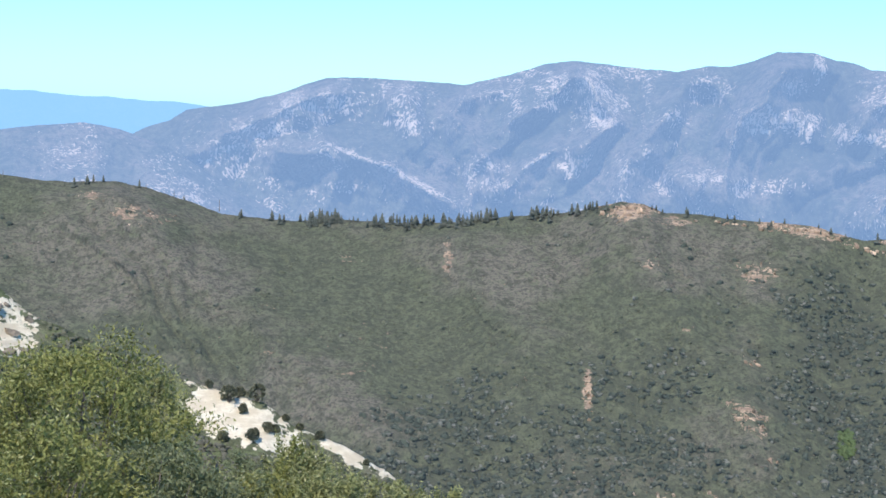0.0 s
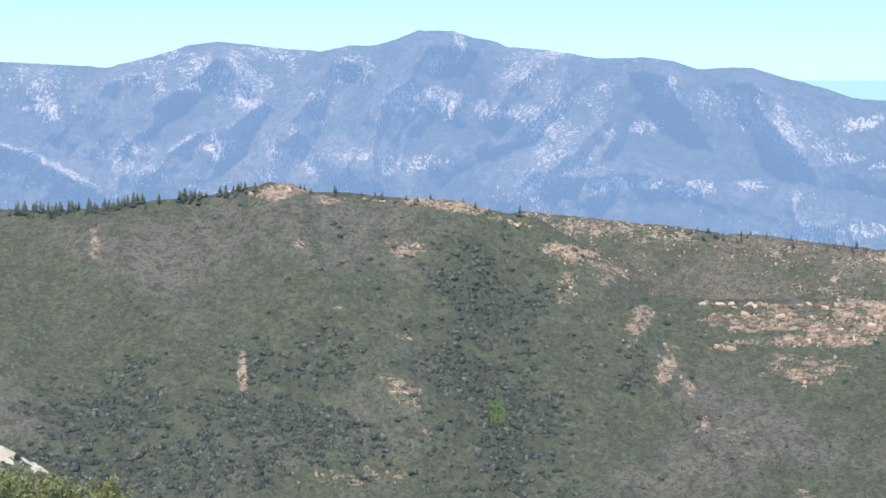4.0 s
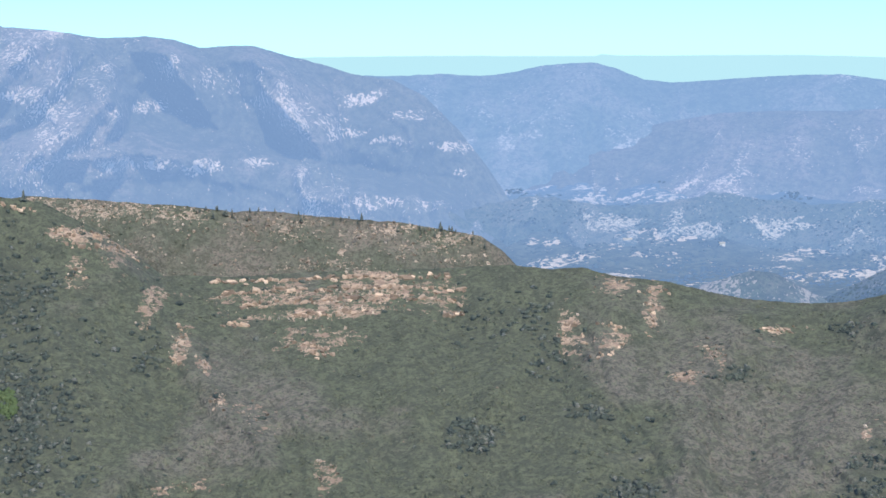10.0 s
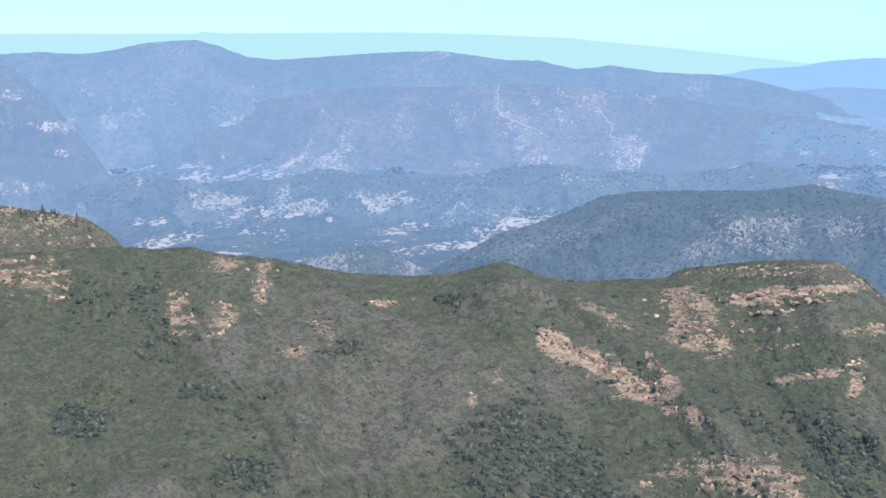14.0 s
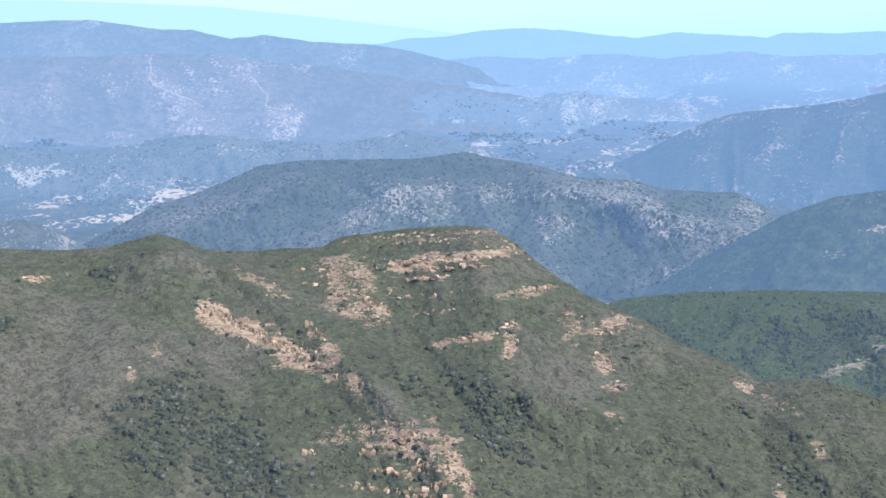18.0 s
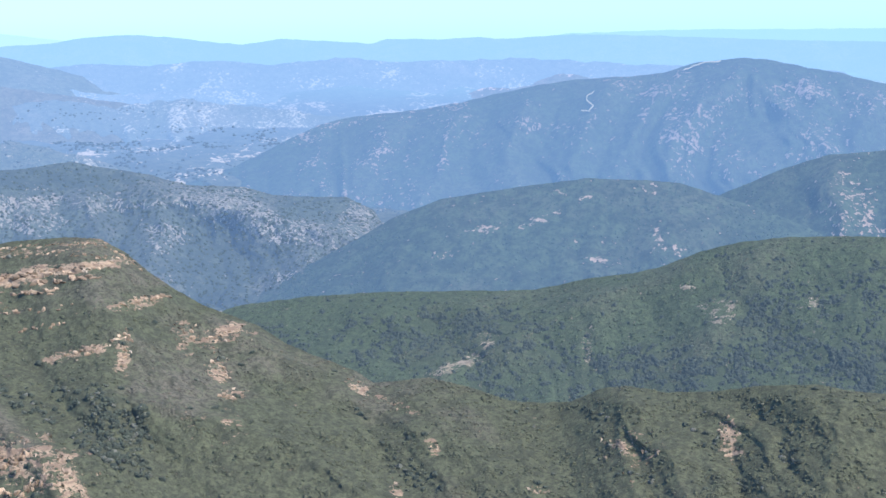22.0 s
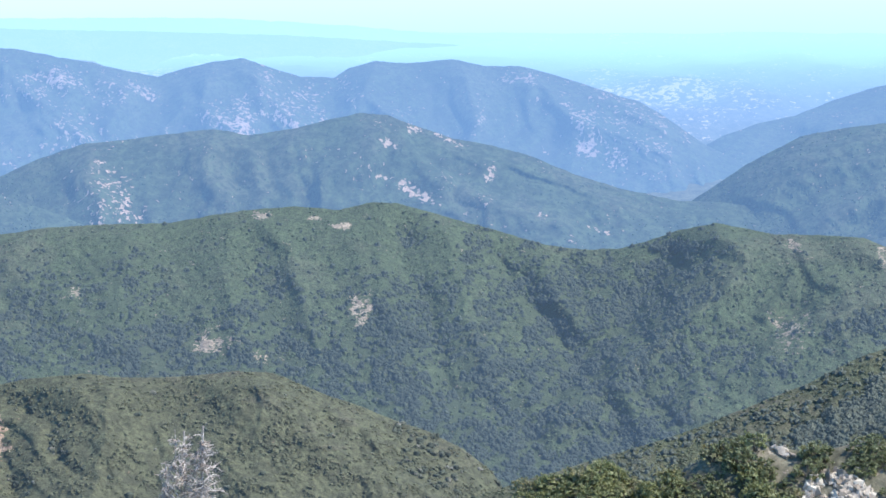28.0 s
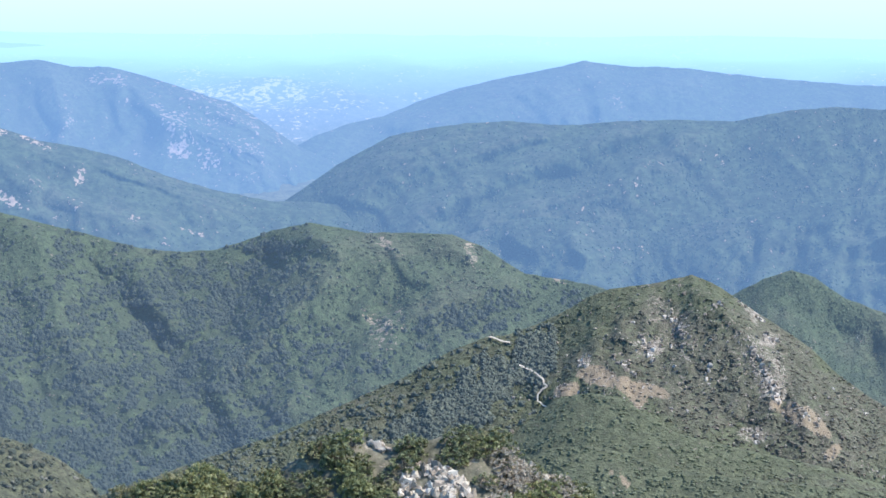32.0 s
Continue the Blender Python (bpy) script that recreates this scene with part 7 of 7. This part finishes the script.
crag([([(18.39, -7.74), (18.66, -7.92), (18.58, -8.46)], 8), ([(18.23, -8.83), (18.51, -9.0)], 5), ([(19.05, -8.81), (19.41, -9.15)], 5)], 1.3, 2.0, "tan fins of rock on a spur", 546)
crag([([(4.74, -8.63), (4.85, -9.17), (4.89, -9.75)], 9)], 1.2, 2.0, "narrow tan rock chute in the brush", 547)
crag([([(9.65, -9.53), (10.17, -9.35), (10.54, -9.67)], 9), ([(10.73, -10.61), (11.01, -10.75)], 4), ([(9.93, -7.62), (10.19, -7.78)], 4)], 1.5, 1.6, "tan rocks scattered in the brush", 548)
crag([([(30.9, -8.43), (31.09, -7.81), (31.35, -7.91), (31.69, -8.63)], 16), ([(31.86, -8.91), (32.57, -8.84), (32.94, -8.4)], 10), ([(32.15, -7.84), (32.85, -8.04)], 7)], 1.5, 1.9, "orange-tan outcrop on a green slope", 549)
crag([([(32.27, -6.59), (32.98, -6.52)], 6), ([(33.33, -6.88), (34.4, -6.73)], 9), ([(33.64, -7.07), (33.88, -7.62), (33.74, -8.33)], 9)], 1.7, 1.7, "tan outcrop running down from the crest", 550)
crag([([(37.18, -7.97), (38.37, -7.92)], 10), ([(35.54, -8.47), (35.99, -8.93)], 5), ([(34.62, -9.43), (35.16, -9.36)], 6)], 2.0, 1.1, "low tan ledge in the brush", 551)
crag([([(42.87, -9.04), (44.07, -9.56), (45.36, -10.28), (46.93, -10.99)], 50), ([(43.33, -9.19), (44.43, -9.74), (45.73, -10.46)], 28), ([(46.28, -9.64), (47.02, -10.27)], 14)], 1.5, 2.8, "slanting field of grey-tan rock pinnacles", 552)
crag([([(49.08, -7.78), (50.55, -7.68), (52.39, -7.5)], 39), ([(49.26, -8.03), (51.1, -7.9), (52.3, -7.8)], 28), ([(49.63, -8.27), (51.1, -8.19)], 13)], 3.0, 1.6, "pale banded sandstone ledge crowning the hill", 553)
crag([([(47.44, -7.03), (48.91, -6.9), (50.38, -6.82), (52.03, -6.7), (52.95, -7.01), (53.59, -7.38)], 61), ([(48.9, -7.12), (50.93, -7.01), (52.94, -7.25)], 30)], 1.6, 1.2, "pale boulders strewn along the hilltop", 554)
crag([([(45.96, -7.91), (47.43, -7.94), (48.15, -8.35)], 16), ([(46.32, -8.32), (48.15, -8.71), (48.51, -9.17)], 21), ([(47.41, -9.16), (49.06, -9.72)], 14), ([(47.41, -8.7), (48.7, -8.99)], 10)], 2.0, 1.5, "tan rocky slope in broken layers", 555)
crag([([(52.76, -8.74), (53.68, -8.64), (54.51, -8.49)], 16), ([(51.09, -10.29), (52.2, -10.2)], 10), ([(52.72, -9.84), (53.22, -9.69), (53.03, -10.38), (52.94, -10.84)], 16), ([(49.8, -9.46), (51.28, -9.2)], 9), ([(49.25, -8.91), (51.65, -8.74)], 9)], 2.0, 1.6, "tan ledges on the banded hillside", 556)
crag([([(55.33, -9.47), (55.15, -10.01)], 6), ([(55.61, -9.92), (56.8, -9.63)], 12), ([(55.71, -10.55), (56.17, -10.91), (56.35, -11.27)], 12), ([(55.99, -11.72), (56.63, -11.8)], 6)], 1.8, 1.4, "pale rocks on the shoulder of the hill", 557)
crag([([(46.13, -13.83), (46.6, -13.75)], 6), ([(48.09, -13.78), (49.21, -13.62), (49.95, -13.27)], 28), ([(48.27, -14.33), (49.57, -14.52), (50.32, -14.17)], 28), ([(47.33, -14.85), (49.19, -15.06), (50.88, -14.89)], 26), ([(49.56, -15.24), (51.06, -15.25)], 10)], 1.8, 2.5, "broad broken crag of pinkish tan rock", 558)


crag([([(106.76, -10.33), (107.05, -10.68), (107.15, -11.12)], 26)], 1.0, 1.5, "pale grey crag standing on the rocky peak", 560, peak, GREY_BLOCKS, "crags of the peak")
crag([([(107.47, -9.49), (107.93, -9.93), (108.21, -10.36)], 16), ([(108.86, -10.97), (108.98, -11.85)], 6)], 0.9, 1.3, "grey broken rocks on the rocky peak", 561, peak, GREY_BLOCKS, "crags of the peak")
crag([([(110.28, -10.64), (110.65, -11.06), (110.95, -11.76), (111.23, -12.31)], 46)], 1.0, 1.6, "steep pale grey crag running down the peak", 562, peak, GREY_BLOCKS, "crags of the peak")
crag([([(109.08, -9.26), (109.38, -9.15)], 7), ([(110.38, -9.44), (110.6, -9.64)], 8), ([(110.71, -10.17), (111.25, -10.29)], 12)], 0.9, 1.3, "small pale crags along the shoulder of the peak", 563, peak, GREY_BLOCKS, "crags of the peak")
crag([([(104.78, -11.11), (105.09, -11.37)], 10), ([(105.97, -11.16), (106.43, -11.24)], 12), ([(106.25, -11.43), (106.62, -11.5)], 6)], 0.8, 1.1, "grey rocks at the edge of bare soil", 564, peak, GREY_BLOCKS, "crags of the peak")
crag([([(110.37, -13.12), (110.57, -13.55)], 8), ([(111.76, -12.25), (112.5, -12.91)], 8)], 0.8, 1.0, "grey rocks low on the rocky peak", 565, peak, GREY_BLOCKS, "crags of the peak")


# bleached dead tree with several broken stems
def limb(rng, start, d, length, r, bend, drop=0.0):
    line, radii, p = [], [], np.array(start, float)
    for k in range(6):
        line.append(tuple(p))
        radii.append(r * (1 - k / 6.5))
        d = d + rng.normal(0, bend, 3) - np.array([0, 0, drop])
        d = d / np.linalg.norm(d)
        p = p + d * length / 5
    return line, radii


def dead_tree(at, tall, seed, label, stems):
    """stems: how far each stands aside, how much shorter it is, its girth and its branches."""
    rng = np.random.default_rng(seed)
    ob = thing("dead_tree", at, label, "dead tree")
    side = np.array([math.cos(radians(79)), -math.sin(radians(79)), 0])
    for aside, shorter, girth, count in stems:
        high = tall - shorter
        line, radii = limb(rng, side * aside * 0.4, side * aside * 0.6 / high + np.array([0, 0, 1.0]), high, girth, 0.008)
        trunk = part("trunk", *tube(line, [max(q, girth * 0.4) for q in radii], 7), DEAD, ob)
        for b in range(count):
            below = 0.15 + 2.6 * rng.random() ** 0.9
            f = max(0.3, 5 - below / high * 5)
            k = min(int(f), 4)
            root = tuple(np.array(line[k]) + (np.array(line[k + 1]) - np.array(line[k])) * (f - k))
            spread = 0.22 + 0.5 * min(1.0, max(0.0, below - 0.5) / 0.8)
            dd = np.array([rng.normal(), rng.normal(), rng.normal(0.15, 0.35)])
            l2, r2 = limb(rng, root, dd / np.linalg.norm(dd), spread * (0.6 + 0.7 * rng.random()), 0.028, 0.25, 0.06)
            twigs = [tube(l2, r2, 5)]
            for _ in range(9):
                j = int(rng.integers(0, 5))
                d3 = np.array([rng.normal(), rng.normal(), rng.normal(-0.1, 0.7)])
                l3, r3 = limb(rng, l2[j], d3 / np.linalg.norm(d3), 0.12 + 0.35 * spread * rng.random(), 0.013, 0.45)
                twigs.append(tube(l3, r3, 3))
            part("branch", *joined(twigs), DEAD, trunk)
    return ob


dead_tree(dome_top(78.61, -13.21, 46, 8.0 / 1.09), 8.0, 611, "bleached grey dead tree with tangled broken branches", [(0.47, 0.0, 0.07, 80), (0.03, 0.11, 0.06, 70), (-0.33, 0.05, 0.03, 24), (-0.5, 0.95, 0.05, 60)])
q = heading(92.60, -14.78, 140)
ob = thing("dead_tree", (q.x, q.y, q.z - 4), "thin bleached dead stem standing in brush", "dead tree")
part("trunk", *tube([(0, 0, 0), (0.05, 0, 2.0), (0, 0.05, 4.6)], [0.14, 0.12, 0.07]), DEAD, ob)


# conifers along the west hill's skyline
def conifer(seed, label):
    rng = np.random.default_rng(seed)
    ob = thing("conifer", (0, 0, 0), label, "conifer", "conifers on the skyline")
    part("trunk", *tube([(0, 0, -0.5), (0, 0, 5), (0.05, 0, 9.8)], [0.28, 0.18, 0.03], 6), BARK, ob)
    pieces = []
    for k in range(9):
        z = 1.4 + k * 0.95
        r = (1.0 - (z / 10.4) ** 1.5) * 2.3 * (0.75 + 0.4 * rng.random())
        n = 9
        pts = [(0, 0, z + 1.2)] + [(math.cos(math.tau * j / n + k) * r * (0.55 + 0.6 * rng.random()), math.sin(math.tau * j / n + k) * r * (0.55 + 0.6 * rng.random()), z - 0.5 * rng.random()) for j in range(n)]
        pieces.append((np.array(pts), np.array([(0, 1 + j, 1 + (j + 1) % n) for j in range(n)])))
    part("crown", *joined(pieces), CONIFER, ob)
    return ob


TREES = [conifer(700 + k, "dark conifer standing on the ridge's skyline") for k in range(4)]
rng = np.random.default_rng(33)
stands = -4.2 + 9.6 * rng.random(24)
tops = np.concatenate([-14 + 10.5 * rng.random(14), stands[rng.integers(0, 24, 170)] + rng.normal(0, 0.24, 170), 5 + 9 * rng.random(22)])
for az in tops:
    el = float(np.interp(az, near["a0"] + near["step"] * np.arange(len(near["top"])), near["top"])) - 0.02 - 0.22 * rng.random() ** 2
    q = place(near, np.array([az]), np.array([el]))[0][0]
    s = 0.38 + 0.62 * rng.random() ** 1.5
    c = copy_thing(TREES[int(rng.integers(0, 4))], Matrix.Translation((q[0], q[1], q[2] - 0.3)) @ Matrix.Rotation(rng.random() * 6, 4, "Z"))
    c.scale = (s * (1.2 + 0.8 * rng.random()), s * 1.5, s)
for az in 19.0 + 9.5 * rng.random(46):
    el = float(np.interp(az, rocks["a0"] + rocks["step"] * np.arange(len(rocks["top"])), rocks["top"])) - 0.02 - 0.35 * rng.random() ** 2
    q = place(rocks, np.array([az]), np.array([el]))[0][0]
    s = 0.4 + 0.45 * rng.random()
    c = copy_thing(TREES[int(rng.integers(0, 4))], Matrix.Translation((q[0], q[1], q[2] - 0.3)) @ Matrix.Rotation(rng.random() * 6, 4, "Z"))
    c.scale = (s * 1.5, s * 1.5, s)
for ob in TREES:
    for o in (*ob.children_recursive, ob):
        bpy.data.objects.remove(o)
for az, el, tall in ((-8.67, -2.71, 8.0), (-7.23, -2.98, 9.0), (-3.85, -3.26, 6.0), (-9.56, -2.57, 5.0), (-13.99, -2.21, 6.0)):
    r = float(np.interp(az, [-15, 5], [1400, 1350])) - 4
    q = heading(az, el, r)
    ob = thing("dead_conifer", (q.x, q.y, q.z - tall), "bare burnt conifer trunk on the skyline", "dead tree", "burnt trunks on the skyline")
    part("trunk", *tube([(0, 0, -1), (0.1, 0, tall * 0.5), (0, 0.1, tall)], [0.35, 0.25, 0.08]), BARK, ob)


# dirt tracks
DIRT = stone("track_dirt", (0.72, 0.64, 0.52), (0.55, 0.47, 0.36), 0.5)
DIRT_FAR = stone("far_track_dirt", (0.75, 0.68, 0.58), (0.6, 0.52, 0.42), 0.05)
# half of the far track's colour is emission painted as haze
paint_haze(DIRT_FAR, 0.5, (0.22, 0.38, 0.66))


def track(h, line, wide, material, label):
    """A path lying on a slope, wide degrees across, a little proud of the ground."""
    pts = []
    for (a0, e0), (a1, e1) in zip(line[:-1], line[1:]):
        for s in np.linspace(0, 1, 8, endpoint=False):
            pts.append((a0 + (a1 - a0) * s, e0 + (e1 - e0) * s))
    pts = np.array(pts + [line[-1]])
    pts += (np.stack([fractal(pts[:, 1] * 7, pts[:, 0] * 7, 8, 2), fractal(pts[:, 0] * 7, pts[:, 1] * 7, 9, 2)], -1) - 0.5) * wide * 2.2
    d = np.gradient(pts, axis=0)
    d /= np.linalg.norm(d, axis=1)[:, None] + 1e-9
    nrm = np.stack([-d[:, 1], d[:, 0]], -1) * wide * (0.7 + 0.6 * fractal(pts[:, 0] * 9, pts[:, 1] * 9, 5, 2))[:, None] / 2
    two = np.stack([pts - nrm, pts + nrm], 0)
    p = place(h, two[:, :, 0].ravel(), two[:, :, 1].ravel())[0] * 0.9965
    ob = sheet("dirt_track", p, 2, len(pts), material)
    return tagged(ob, label, "dirt track", kind="structure")


track(peak, [(101.77, -10.38), (102.16, -10.5), (102.49, -10.59)], 0.045, DIRT, "pale dirt track below the rocky peak")
track(peak, [(102.78, -11.33), (103.23, -11.45), (103.51, -11.66), (103.7, -11.95), (103.44, -12.21), (103.42, -12.4), (103.69, -12.62)], 0.055, DIRT, "pale winding dirt track below the rocky peak")
track(peakm, [(68.24, -2.1), (68.03, -2.26), (68.03, -2.41), (68.24, -2.55), (68.13, -2.73), (67.84, -2.77)], 0.04, DIRT_FAR, "pale hairpin of a dirt road on the far mountain")
track(peakm, [(71.09, -1.48), (71.63, -1.24), (72.25, -1.2)], 0.04, DIRT_FAR, "pale dirt road along the far summit")
track(roadh, [(41.61, -0.99), (41.51, -1.21), (41.58, -1.48), (41.48, -1.75), (41.68, -1.93), (42.13, -2.15), (42.85, -2.43)], 0.028, DIRT_FAR, "pale winding track down the hazy hill")
track(roadh, [(44.88, -1.96), (45.24, -2.28), (45.14, -2.68)], 0.028, DIRT_FAR, "short pale track on the hazy hill")


# a few pale buildings in the far valley
WALL = stone("pale_wall", (0.8, 0.78, 0.74), (0.7, 0.68, 0.64), 0.3)
ROOF = stone("pale_roof", (0.6, 0.58, 0.55), (0.5, 0.48, 0.46), 0.3)
for k, (az, el, w) in enumerate(((49.16, -3.27, 22), (54.47, -3.38, 18), (49.62, -3.25, 14), (54.45, -3.37, 18), (33.03, -5.19, 16), (49.18, -3.23, 20), (36.05, -5.29, 10))):
    reach = np.linspace(2900, 4600, 400)
    land = ground_h(reach * math.sin(radians(az)), reach * math.cos(radians(az)))
    r = float(reach[np.argmin(np.abs(land / reach - math.tan(radians(el))))])
    q = heading(az, el, r)
    ob = thing("building", (q.x, q.y, q.z), "long pale building in the hazy valley", "building", "valley buildings")
    ob.rotation_euler = (0, 0, radians(-az + 10))
    x, y, z = w / 2, 5, 4
    box = np.array([(-x, -y, -5), (x, -y, -5), (x, y, -5), (-x, y, -5), (-x, -y, z), (x, -y, z), (x, y, z), (-x, y, z)])
    part("wall", box, np.array([(0, 1, 5, 4), (1, 2, 6, 5), (2, 3, 7, 6), (3, 0, 4, 7)]), WALL, ob)
    x, y = x + 0.8, y + 0.8
    gable = np.array([(-x, -y, z), (x, -y, z), (x, y, z), (-x, y, z), (-x, 0, z + 2.5), (x, 0, z + 2.5)])
    part("roof", gable, np.array([(0, 1, 5), (0, 5, 4), (2, 3, 4), (2, 4, 5), (1, 2, 5), (3, 0, 4)]), ROOF, ob)
